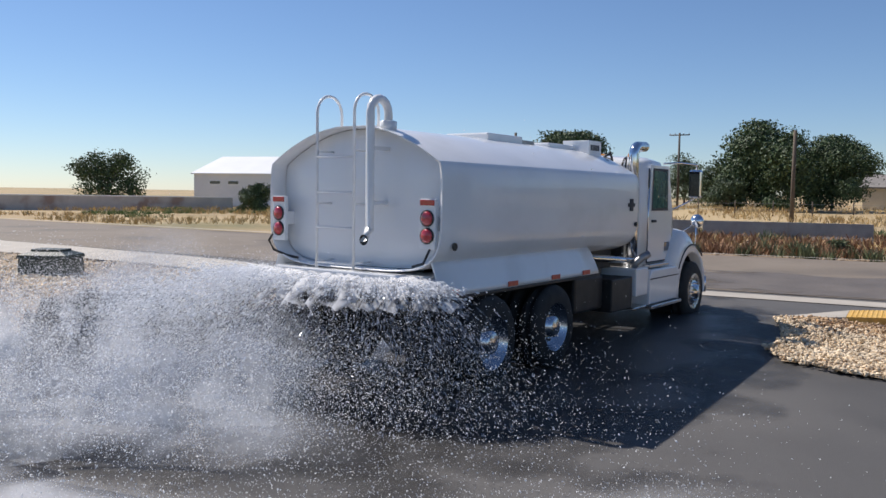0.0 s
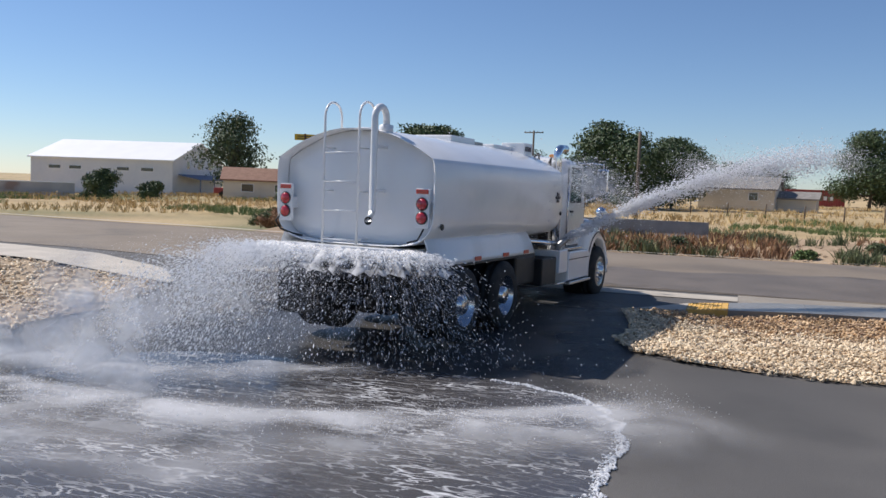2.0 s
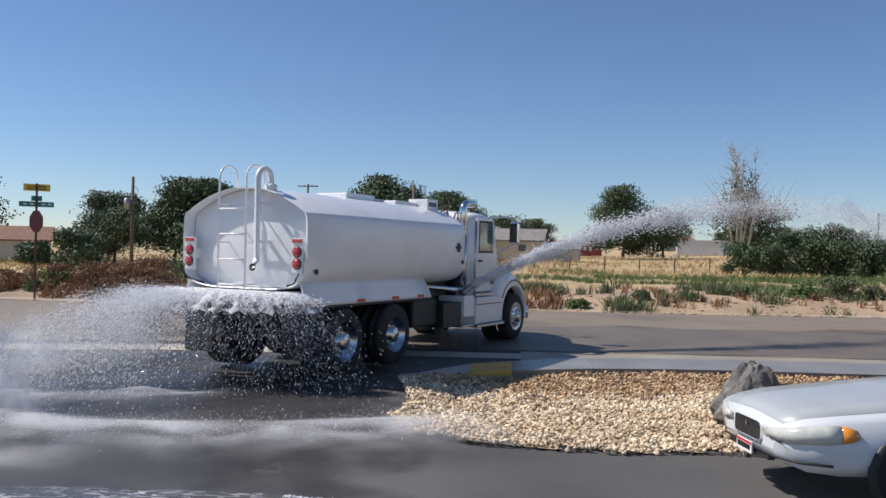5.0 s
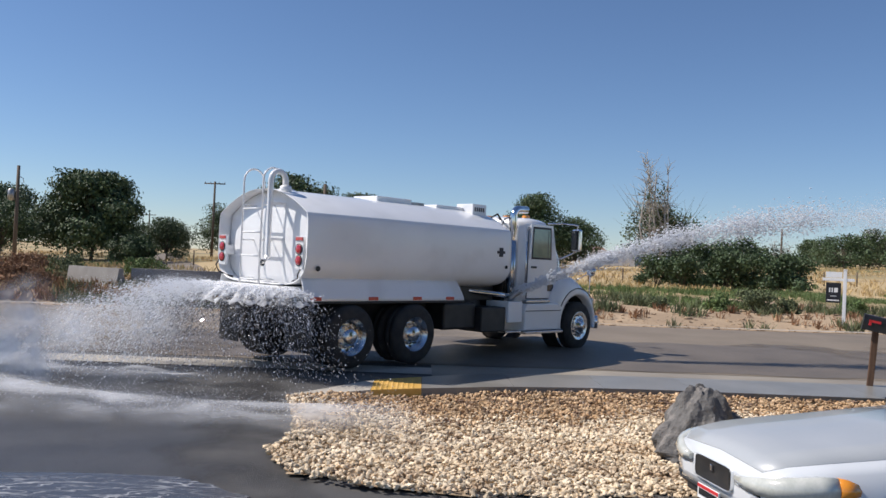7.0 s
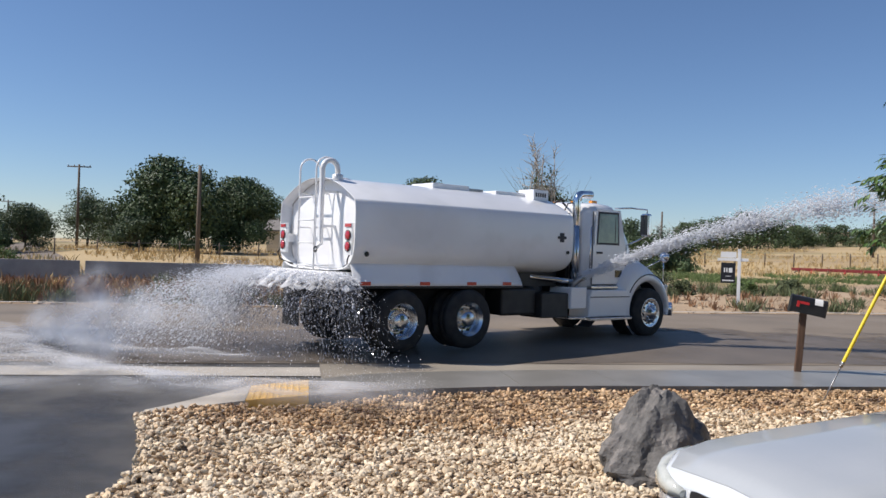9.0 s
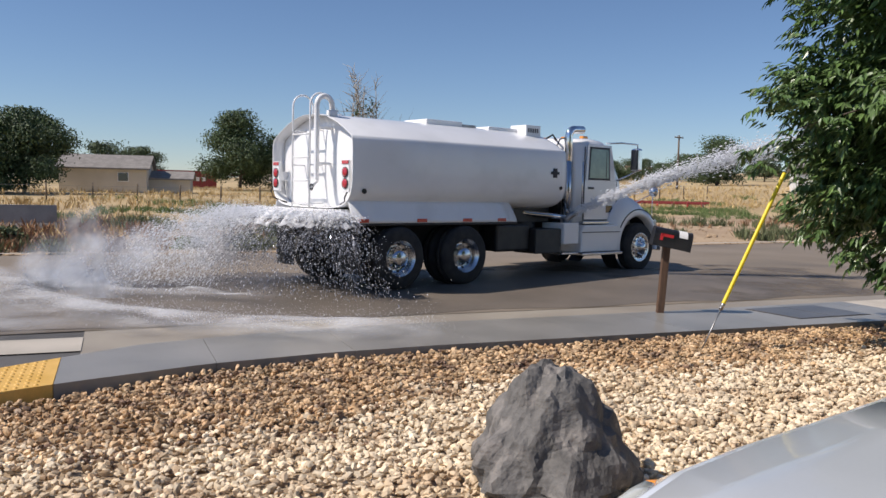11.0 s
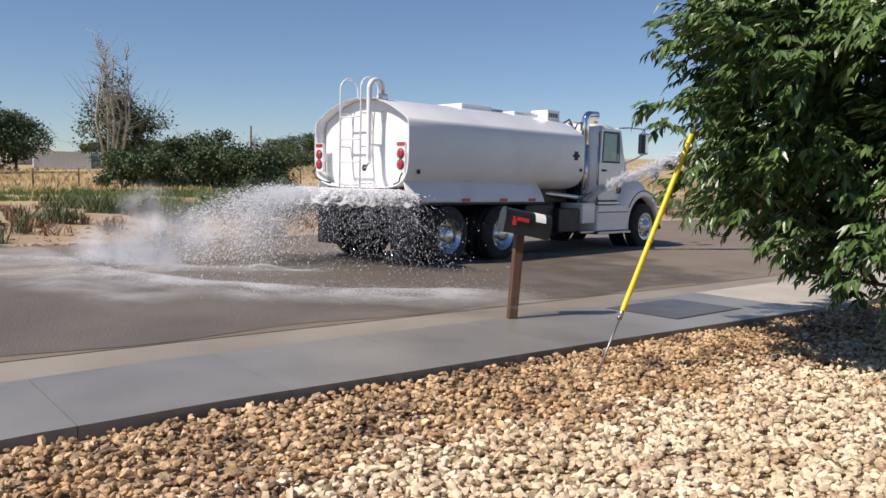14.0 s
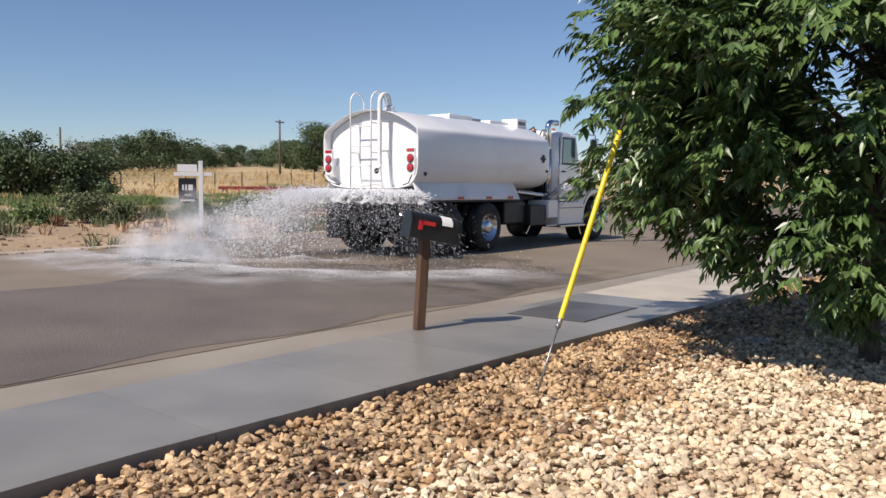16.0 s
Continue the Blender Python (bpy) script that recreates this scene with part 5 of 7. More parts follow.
ut = thing("utility_vault", "dark green fibreglass utility box in river rock", "utility box", at=pose(-24.4, -5.7, height(-24.4, -5.7) - 0.02, 0, 0, 28))
bm = loft(bmesh.new(), [[(sx * a, sy * b, z) for sx, sy in ((-1, -1), (1, -1), (1, 1), (-1, 1))] for a, b, z in ((0.55, 0.45, -0.05), (0.53, 0.43, 0.42), (0.56, 0.46, 0.43), (0.55, 0.45, 0.50), (0.30, 0.22, 0.60))], shade=False)
part("vault_body", bm, GREEN_BOX, ut)
part("vault_lid_cap", boxed(-0.34, 0.34, -0.26, 0.26, 0.585, 0.625), GREEN_BOX, ut)


def lens(s, path):
    """A lamp glass that follows the bend of a wing: distance from the nose, half width, lower and upper edge."""
    rows = []
    for k, (x, y, z0, z1) in enumerate(path):
        a, b = path[max(k - 1, 0)], path[min(k + 1, len(path) - 1)]
        tx, ty = b[0] - a[0], b[1] - a[1]
        d = math.hypot(tx, ty)
        nx, ny = -ty / d, tx / d
        top = y * 0.965
        rows.append([(x + nx * 0.010, s * (y + ny * 0.010), z0), (x + nx * 0.024, s * (y + ny * 0.024), (z0 + z1) / 2), (x + nx * 0.012, s * (top + ny * 0.016), z1),
                     (x - nx * 0.05, s * (top - ny * 0.05), z1), (x - nx * 0.05, s * (y - ny * 0.05), z0)])
    return loft(bmesh.new(), rows)


def build_car():
    """A pale sedan; its own x points back from the nose."""
    c = thing("sedan", "white sedan with hazed headlamps parked beside gravel", "car", at=pose(-5.52, -7.98, -0.09, 0, 0, 9))
    # stations: distance from the nose, half width, sill, shoulder, centre height
    st = [(0.0, 0.52, 0.36, 0.52, 0.55), (0.05, 0.66, 0.27, 0.58, 0.62), (0.18, 0.78, 0.22, 0.64, 0.69), (0.45, 0.86, 0.20, 0.68, 0.73), (0.9, 0.90, 0.20, 0.72, 0.77), (1.35, 0.90, 0.20, 0.76, 0.82), (1.75, 0.90, 0.20, 0.80, 0.88),
          (2.6, 0.91, 0.20, 0.88, 0.95), (3.8, 0.90, 0.22, 0.90, 0.97), (4.5, 0.82, 0.26, 0.88, 0.94), (4.8, 0.70, 0.36, 0.74, 0.78)]
    secs = []
    for x, w, zs, zsh, zc in st:
        secs.append([(x, -w * 0.9, zs), (x, -w, zs + 0.12), (x, -w * 1.0, (zs + zsh) / 2), (x, -w * 0.96, zsh - 0.04), (x, -w * 0.86, zsh + 0.01), (x, -w * 0.45, zc - 0.015), (x, 0, zc),
                     (x, w * 0.45, zc - 0.015), (x, w * 0.86, zsh + 0.01), (x, w * 0.96, zsh - 0.04), (x, w, (zs + zsh) / 2), (x, w, zs + 0.12), (x, w * 0.9, zs)])
    bm = loft(bmesh.new(), secs)
    body = part("body", bm, CAR_WHITE, c, "white painted body")
    # bonnet panel laid over the body in a greyer colour than the wings
    rows = []
    for x, w, zs, zsh, zc in st[1:7]:
        top = [(-0.82 * w, zsh + 0.013), (-0.45 * w, zc - 0.015), (0, zc), (0.45 * w, zc - 0.015), (0.82 * w, zsh + 0.013)]
        rows.append([(x, y, z + 0.007) for y, z in top] + [(x, y, z - 0.012) for y, z in top[::-1]])
    part("bonnet", loft(bmesh.new(), rows), BONNET, c, "silver-grey bonnet")
    cab = [(2.0, 0.80, 0.90), (2.7, 0.64, 1.32), (3.1, 0.63, 1.38), (3.7, 0.62, 1.31), (4.3, 0.74, 0.95)]
    bm = bmesh.new()
    lo = [[(x, -w, 0.9), (x, -w * 0.97, 0.9 + (z - 0.9) * 0.5), (x, -w * 0.88, z - 0.02), (x, 0, z + 0.02), (x, w * 0.88, z - 0.02), (x, w * 0.97, 0.9 + (z - 0.9) * 0.5), (x, w, 0.9)] for x, w, z in cab]
    loft(bm, lo)
    part("greenhouse", bm, DARK_GLASS, c, "dark cabin glass")
    part("roof", loft(bmesh.new(), [[(x, -w * 0.87, z - 0.005), (x, 0, z + 0.03), (x, w * 0.87, z - 0.005), (x, 0, z - 0.02)] for x, w, z in cab[1:4]]), CAR_WHITE, c)
    for s in (-1, 1):
        h = part("headlamp", lens(s, ((-0.014, 0.33, 0.475, 0.520), (-0.012, 0.46, 0.455, 0.540), (0.008, 0.560, 0.450, 0.560), (0.048, 0.672, 0.452, 0.580), (0.11, 0.735, 0.460, 0.600), (0.20, 0.802, 0.470, 0.616), (0.30, 0.836, 0.480, 0.628), (0.40, 0.864, 0.490, 0.632))), LAMP_CLEAR, c, "hazed clear headlamp")
        part("turn_lamp", lens(s, ((0.402, 0.865, 0.490, 0.632), (0.47, 0.878, 0.505, 0.622), (0.53, 0.886, 0.530, 0.600))), AMBER, c, "amber turn lamp")
        for x in (0.98, 3.75):
            w = thing("wheel", "", "")
            w.parent, w.location = c, (x, s * 0.80, 0.23)
            part("tyre", lathe(bmesh.new(), [(0.2, -0.09), (0.29, -0.095), (0.31, -0.06), (0.31, 0.06), (0.29, 0.095), (0.2, 0.09)], (0, 0, 0), "y", 26, cap=False), RUBBER, w)
            part("rim", lathe(bmesh.new(), [(0.205, s * 0.08), (0.19, s * 0.06), (0.06, s * 0.085), (0.0005, s * 0.09)], (0, 0, 0), "y", 20, cap=False), ALU, w)
            part("wheel_arch", lathe(bmesh.new(), [(0.36, s * 0.06), (0.36, s * 0.112), (0.30, s * 0.112)], (0, 0, 0.0), "y", 26, cap=False), BLACK, w)
    bm = loft(bmesh.new(), [[(x, y, 0.292), (x - 0.012, y, 0.296), (x - 0.012, y, 0.312), (x, y, 0.316)] for x, y in ((0.33, -0.86), (0.10, -0.73), (0.0, -0.5), (-0.02, 0), (0.0, 0.5), (0.10, 0.73), (0.33, 0.86))])
    part("bumper_strip", bm, BLACK, c, "black bumper strip")
    # one wide opening of the grille, with a small emblem
    def mouth(x, k):
        return [(x, 0.27 * k * max(-0.92, min(0.92, 1.12 * math.cos(a))), 0.462 + 0.092 * k * max(-0.85, min(0.85, 1.25 * math.sin(a)))) for a in np.linspace(0, 2 * math.pi, 28, endpoint=False)]
    part("grille_frame", loft(bmesh.new(), [mouth(-0.010, 1.0), mouth(-0.022, 1.10), mouth(0.05, 1.13)], cap=False), CAR_WHITE, c)
    bm = loft(bmesh.new(), [mouth(-0.020, 1.02), mouth(-0.012, 0.5), mouth(-0.010, 0.05)], cap=False)
    part("grille", bm, BLACK, c, "black front grille")
    part("emblem", boxed(-0.030, -0.012, -0.012, 0.012, 0.47, 0.515, bevel=0.003), CHROME, c)
    part("lower_grille", boxed(-0.005, 0.06, -0.4, 0.4, 0.24, 0.29), BLACK, c)
    pl = part("licence_plate", boxed(-0.045, -0.028, -0.155, 0.155, 0.235, 0.345, bevel=0.004), WHITE_PAPER, c, "licence plate with plain bars")
    part("plate_bar", boxed(-0.048, -0.044, -0.13, 0.13, 0.265, 0.312, bevel=0), SIGN_BLACK, pl)
    part("plate_band", boxed(-0.048, -0.044, -0.15, 0.15, 0.318, 0.342, bevel=0), RED_PAINT, pl)
    return c


build_car()

# ---- plants ----


def leaf_arrays(pos, direction, normal, length, width):
    """Pointed folded leaves: four triangles each."""
    n = len(pos)
    d = direction / np.linalg.norm(direction, axis=1, keepdims=True)
    s = np.cross(d, normal)
    s /= np.linalg.norm(s, axis=1, keepdims=True) + 1e-9
    u = np.cross(s, d)
    l, w = length[:, None], width[:, None]
    v = np.stack([pos, pos + d * l * 0.45 + s * w + u * w * 0.35, pos + d * l, pos + d * l * 0.45 - s * w + u * w * 0.35, pos + d * l * 0.5 - u * w * 0.1], 1)
    f = np.array([(0, 4, 1), (4, 2, 1), (0, 3, 4), (4, 3, 2)])
    return v.reshape(-1, 3), (f[None] + (np.arange(n) * 5)[:, None, None]).reshape(-1, 3)


def leaf_cards(pos, direction, normal, length, width):
    """Plain pointed leaves for crowns far off: two triangles each."""
    n = len(pos)
    d = direction / np.linalg.norm(direction, axis=1, keepdims=True)
    s = np.cross(d, normal)
    s /= np.linalg.norm(s, axis=1, keepdims=True) + 1e-9
    l, w = length[:, None], width[:, None]
    u = np.cross(s, d)
    v = np.stack([pos, pos + d * l * 0.5 + s * w + u * w * 0.3, pos + d * l, pos + d * l * 0.5 - s * w + u * w * 0.3], 1)
    f = np.array([(0, 2, 1), (0, 3, 2)])
    return v.reshape(-1, 3), (f[None] + (np.arange(n) * 4)[:, None, None]).reshape(-1, 3)


def near_tree():
    t = thing("ash_tree", "young leafy green ash tree in river rock", "tree", at=pose(2.05, -3.75, -0.15))
    g = np.random.default_rng(3)
    bm = tube(bmesh.new(), [(0, 0, -0.1), (0.02, 0.01, 0.5), (-0.02, 0.03, 1.1), (0.03, 0.0, 1.9), (0.0, 0.05, 3.2), (0.05, 0.0, 5.0)], 0.10, 12, 0.02)
    part("trunk", bm, BARK, t, "grey-brown trunk")
    tips = []
    for i in range(230):
        z0 = g.uniform(0.7, 4.6)
        a = g.uniform(0, 2 * math.pi)
        r = 2.72 * (1 - ((z0 - 2.6) / 3.2) ** 2) ** 0.5 * (g.uniform(0.72, 1.02) if i % 4 else g.uniform(0.35, 0.7))
        r *= 1 + 0.16 * math.sin(3 * a + z0 * 2.0)
        dz = g.uniform(-0.5, 0.7) if z0 > 1.5 else g.uniform(-0.7, 0.2)
        end = np.array([math.cos(a) * r, math.sin(a) * r, max(0.64 + 0.60 * max(0, r - 0.80), z0 + dz)])
        mid = np.array([math.cos(a) * r * 0.5, math.sin(a) * r * 0.5, z0 + dz * 0.5 + 0.22])
        if i < 46:
            part("limb", tube(bmesh.new(), [(0, 0, max(0.7, z0 - 0.4)), mid, end], 0.026, 5, 0.006), BARK, t)
        for k in np.linspace(0.35, 1.0, 7):
            tips.append((1 - k) * mid + k * end + g.normal(size=3) * 0.13)
    tips += [np.array([-0.78 + 0.12 * k, -0.05 + 0.1 * math.sin(k * 2.0), 0.62 + 0.05 * k]) for k in range(4)]
    tips = np.array(tips)
    P, D, NN, Ln, W = [], [], [], [], []
    part("limb", tube(bmesh.new(), [(0, 0, 0.95), (-0.45, 0.0, 0.86), (-0.80, -0.05, 0.66)], 0.014, 5, 0.005), BARK, t)
    for ci, c in enumerate(tips):
        low = 0.60 + 0.60 * max(0.0, math.hypot(c[0], c[1]) - 0.80)
        if c[2] < low and ci < len(tips) - 4:
            c = np.array([c[0], c[1], low + 0.6 * g.random()])
        out = c * np.array([1, 1, 0.2]) - np.array([0, 0, 0.3])
        out /= np.linalg.norm(out) + 1e-6
        for s in range(8):
            sd = out * 0.8 + g.normal(size=3) * 0.55 + np.array([0, 0, -0.15])
            sd /= np.linalg.norm(sd)
            base = c + g.normal(size=3) * 0.085
            side = np.cross(sd, [0, 0, 1])
            side /= np.linalg.norm(side) + 1e-6
            for j in range(9):
                q = j // 2
                p = base + sd * (0.045 * q + 0.03)
                dd = sd * 0.75 + side * (0.75 if j % 2 else -0.75) * (0.0 if j == 8 else 1.0) + np.array([0, 0, -0.75]) + g.normal(size=3) * 0.18
                P.append(p)
                D.append(dd)
                NN.append(np.array([0, 0, 1.0]) + g.normal(size=3) * 0.35 + out * 0.3)
                Ln.append(g.uniform(0.10, 0.165))
                W.append(g.uniform(0.018, 0.028))
    v, f = leaf_arrays(np.array(P), np.array(D), np.array(NN), np.array(Ln), np.array(W))
    tagged(raw("leaves", v, f, LEAF, t), "drooping pointed green leaves")
    return t


near_tree()


def far_tree(x, y, w, h, seed, material, label, kindname="tree", bare=0.0, low=0.03, n=5200, trunk=BARK, leaf=0.0):
    g = np.random.default_rng(seed)
    z = height(x, y) - 0.25
    t = thing(kindname, label, "tree" if kindname != "shrub" else "shrub", at=pose(x, y, z))
    R = w / 2
    bm = bmesh.new()
    lobes = []
    nl = 5 + int(g.integers(4, 9)) if bare > 0.5 or kindname == "shrub" else 17 + int(g.integers(0, 7))
    shrub = kindname == "shrub"
    if not shrub:
        tube(bm, [(0, 0, -0.3), (0.02 * w, 0, h * 0.25), (0, 0.01 * w, h * 0.6), (0.02 * w, 0, h * 0.9)], 0.035 * h ** 0.8 * (0.5 if bare > 0.5 else 1), 8, 0.004 * h)
    if bare > 0.5:
        for i in range(5 if shrub else 6):
            a = g.uniform(0, 6.28)
            out = np.array([math.cos(a), math.sin(a), 0]) * R
            tip = out * g.uniform(0.2, 0.62) + np.array([0, 0, h * g.uniform(0.72, 1.0)])
            foot = out * 0.12
            knee = foot + (tip - foot) * 0.5 + g.normal(size=3) * 0.04 * h
            tube(bm, [foot, knee, tip], 0.012 * h, 6, 0.002 * h)
            for k in range(34):
                f = g.uniform(0.35, 1.0)
                b0 = foot + (tip - foot) * f if f > 0.9 else (foot * (1 - f) ** 2 + 2 * f * (1 - f) * knee + tip * f * f)
                dv = g.normal(size=3) * np.array([1, 1, 0.35]) + np.array([0, 0, 0.75])
                e = b0 + dv / np.linalg.norm(dv) * h * g.uniform(0.07, 0.2)
                tube(bm, [b0, (b0 + e) / 2 + g.normal(size=3) * 0.012 * h, e], 0.0032 * h, 4, 0.001 * h)
        nl = 0
    for i in range(nl):
        a = 2 * math.pi * i / nl + g.uniform(-0.4, 0.4)
        zz = h * g.uniform(low + 0.14, 0.90)
        rr = R * g.uniform(0.3, 0.85) * max(0.0, 1 - ((zz / h - 0.42) / 0.52) ** 2) ** 0.5
        c = np.array([rr * math.cos(a), rr * math.sin(a), zz])
        s = min(R, h * 0.4) * (g.uniform(0.42, 0.66) if nl < 15 else g.uniform(0.34, 0.60))
        s = min(s, (h - zz) / 0.9 + 0.05 * h)
        lobes.append((c, s))
        tube(bm, [(0, 0, h * 0.18 if not shrub else 0), c * np.array([0.5, 0.5, 0.72]), c], 0.016 * h ** 0.8 * (0.7 if bare > 0.5 else 1), 5, 0.003 * h)
        if bare:
            for k in range(16):
                e = c + g.normal(size=3) * s * 0.9 + np.array([0, 0, s * 0.8])
                tube(bm, [c * np.array([0.6, 0.6, 0.8]), (c + e) / 2 + g.normal(size=3) * 0.1, e], 0.012 * h ** 0.5, 4, 0.004)
    lobes += [(np.array([0, 0, h * 0.70]), R * 0.5), (np.array([0.1 * R, 0, h * 0.42]), R * 0.62)]
    part("trunk", bm, trunk, t)
    P, NN = [], []
    m = int(1.6 * n / len(lobes))
    for c, s in lobes:
        q = g.normal(size=(m, 3))
        q /= np.linalg.norm(q, axis=1, keepdims=True)
        rad = s * (0.35 + 0.7 * g.random((m, 1)) ** 0.7) * (1 + 0.35 * np.sin(q[:, :1] * 5 + q[:, 1:2] * 4 + seed) * np.cos(q[:, 2:] * 6))
        p = c + q * rad * np.array([1.15, 1.15, 0.85])
        P.append(p)
        NN.append(q + g.normal(size=(m, 3)) * 0.7)
    P, NN = np.concatenate(P), np.concatenate(NN)
    keep = (P[:, 2] > h * low * (1 + 0.5 * g.random(len(P)))) & (P[:, 2] < h) & (g.random(len(P)) > bare)
    P, NN = P[keep], NN[keep]
    k = len(P)
    ls = (leaf or max(0.14, 0.045 * (w + h) / 2)) * (0.56 if n > 6000 else 0.72)
    D = np.cross(NN, g.normal(size=(k, 3))) + np.array([0, 0, -0.3])
    v, f = leaf_cards(P, D, NN, ls * g.uniform(0.7, 1.5, k), ls * g.uniform(0.28, 0.5, k))
    tagged(raw("crown", v, f, material, t), "uneven leafy crown")
    return t


COTTON, ELM = "broad dark green shade tree beyond the field", "tall grey-green tree beyond the field"
far_tree(-102, 58, 10.0, 7.6, 1, LEAF_FAR, "rounded dark tree behind the block wall")
far_tree(-63, 65, 7.2, 10.2, 2, LEAF_FAR2, "tall tree beside the white metal building")
far_tree(-35.4, 56, 10.8, 7.5, 4, LEAF_FAR, COTTON, n=17000)
far_tree(-41, 52, 7.0, 5.0, 5, LEAF_FAR, COTTON, n=9000)
far_tree(-45.5, 60, 9.0, 6.6, 51, LEAF_FAR2, COTTON, n=9000)
far_tree(-38.2, 58, 7.0, 6.0, 52, LEAF_FAR2, COTTON, n=9000)
far_tree(-30.6, 52, 3.4, 2.4, 53, LEAF_FAR, "low dark bush beside the side road", "shrub", low=0.0, leaf=0.2)
far_tree(-16.5, 57, 7.0, 3.4, 54, LEAF_FAR, "low dark bush under the shade trees", "shrub", low=0.0, leaf=0.22)
far_tree(-21.5, 57, 5.0, 3.0, 55, LEAF_FAR2, "low dark bush under the shade trees", "shrub", low=0.0, leaf=0.22)
far_tree(-31, 62, 5.0, 4.0, 31, LEAF_FAR2, COTTON)
far_tree(-45, 110, 6, 5.0, 6, LEAF_FAR2, COTTON)
far_tree(-51, 112, 6, 4.5, 16, LEAF_FAR2, COTTON)
far_tree(-31.5, 84, 5.0, 6.4, 7, LEAF_FAR2, ELM)
far_tree(-26, 80, 6.0, 4.2, 17, LEAF_FAR, ELM)
far_tree(-18.8, 60, 10.2, 7.9, 8, LEAF_FAR, COTTON, n=17000)
far_tree(-13.6, 61.5, 7.6, 6.6, 9, LEAF_FAR, COTTON, n=17000)
far_tree(-23.0, 60.0, 5.0, 4.2, 10, LEAF_FAR2, ELM)
far_tree(-8, 114, 12, 6.0, 11, LEAF_FAR2, COTTON)
far_tree(-14, 112, 8, 5.0, 41, LEAF_FAR, COTTON)
far_tree(6.0, 86, 8.0, 8.9, 12, LEAF_FAR, COTTON, n=17000)
far_tree(10.5, 85, 6.5, 6.2, 13, LEAF_FAR, COTTON)
far_tree(-3, 142, 9, 6.0, 14, LEAF_FAR2, COTTON)
far_tree(15.2, 65.5, 6.2, 7.4, 15, LEAF_FAR2, "grey-green tree behind bare dead stems", bare=0.15)
far_tree(13.5, 62.5, 5.6, 10.8, 19, LEAF_FAR2, "tall dead tree with bare grey limbs", bare=0.93, trunk=DEAD_BARK, n=1500)
for i, (x, y, w, h) in enumerate([(10.4, 40.2, 4.6, 3.0), (13.0, 39.8, 5.2, 3.6), (15.8, 38.8, 4.6, 2.7), (8.0, 41.5, 3.6, 2.3), (11.8, 38.6, 4.4, 2.6), (14.4, 37.6, 4.6, 2.4), (9.2, 39.2, 4.0, 2.2)]):
    far_tree(x, y, w, h, 60 + i, LEAF_FAR, "dense dark green roadside shrub", "shrub", low=0.0, n=3400, leaf=0.2)
far_tree(11.6, 41.0, 2.6, 3.8, 71, LEAF_FAR2, "bare dead shrub stems", "shrub", bare=0.97, trunk=DEAD_BARK)
far_tree(15.4, 39.5, 2.6, 3.8, 72, LEAF_FAR2, "bare dead shrub stems", "shrub", bare=0.97, trunk=DEAD_BARK)
for i, (x, y, w, h) in enumerate([(56, 119, 9, 4.2), (63, 116, 10, 4.6), (70, 112, 8, 3.6), (46, 124, 9, 3.8), (80, 100, 7, 4.5), (90, 96, 9, 4.4), (38, 128, 9, 4.0), (30, 130, 8, 3.6)]):
    far_tree(x, y, w, h, 80 + i, (LEAF_FAR, LEAF_FAR2)[i % 2], "distant green tree on rising land")
for i, (x, y, w, h) in enumerate([(49.7, 98.2, 9, 6.0), (54.2, 100.3, 10, 6.6), (53.3, 93.9, 11, 7.0), (62.5, 104.6, 9, 5.4), (75.6, 120.0, 10, 4.6), (78.8, 120.3, 9, 5.2), (85.5, 125.4, 10, 4.4), (90.7, 127.8, 10, 5.0), (88.4, 120.8, 8, 4.0), (85.6, 112.9, 9, 5.2), (80.0, 102.1, 9, 5.8), (77.9, 96.0, 9, 5.6), (66.8, 79.2, 8, 7.4), (50.8, 105.5, 9, 5.8)]):
    far_tree(x, y, w, h * 0.8, 140 + i, (LEAF_FAR, LEAF_FAR2, LEAF_FAR)[i % 3], "distant green tree along the skyline", low=0.0, n=2600)
far_tree(66, 78.5, 6.5, 6.6, 95, LEAF_FAR, "dark green tree on rising land")
for i, (x, y, w, h) in enumerate([(-58, 38, 3.4, 2.7), (-54.8, 40.6, 2.4, 1.7)]):
    far_tree(x, y, w, h, 100 + i, LEAF_FAR, "dark clipped shrub before the metal building", "shrub", low=0.0, leaf=0.2)
far_tree(-36, 37, 4.0, 2.9, 104, LEAF_FAR2, "green bushy tree by the corner", "shrub", low=0.0, leaf=0.22)
far_tree(-41, 40, 3.0, 1.9, 105, LEAF_FAR2, "green bushy tree by the corner", "shrub", low=0.0, leaf=0.22)


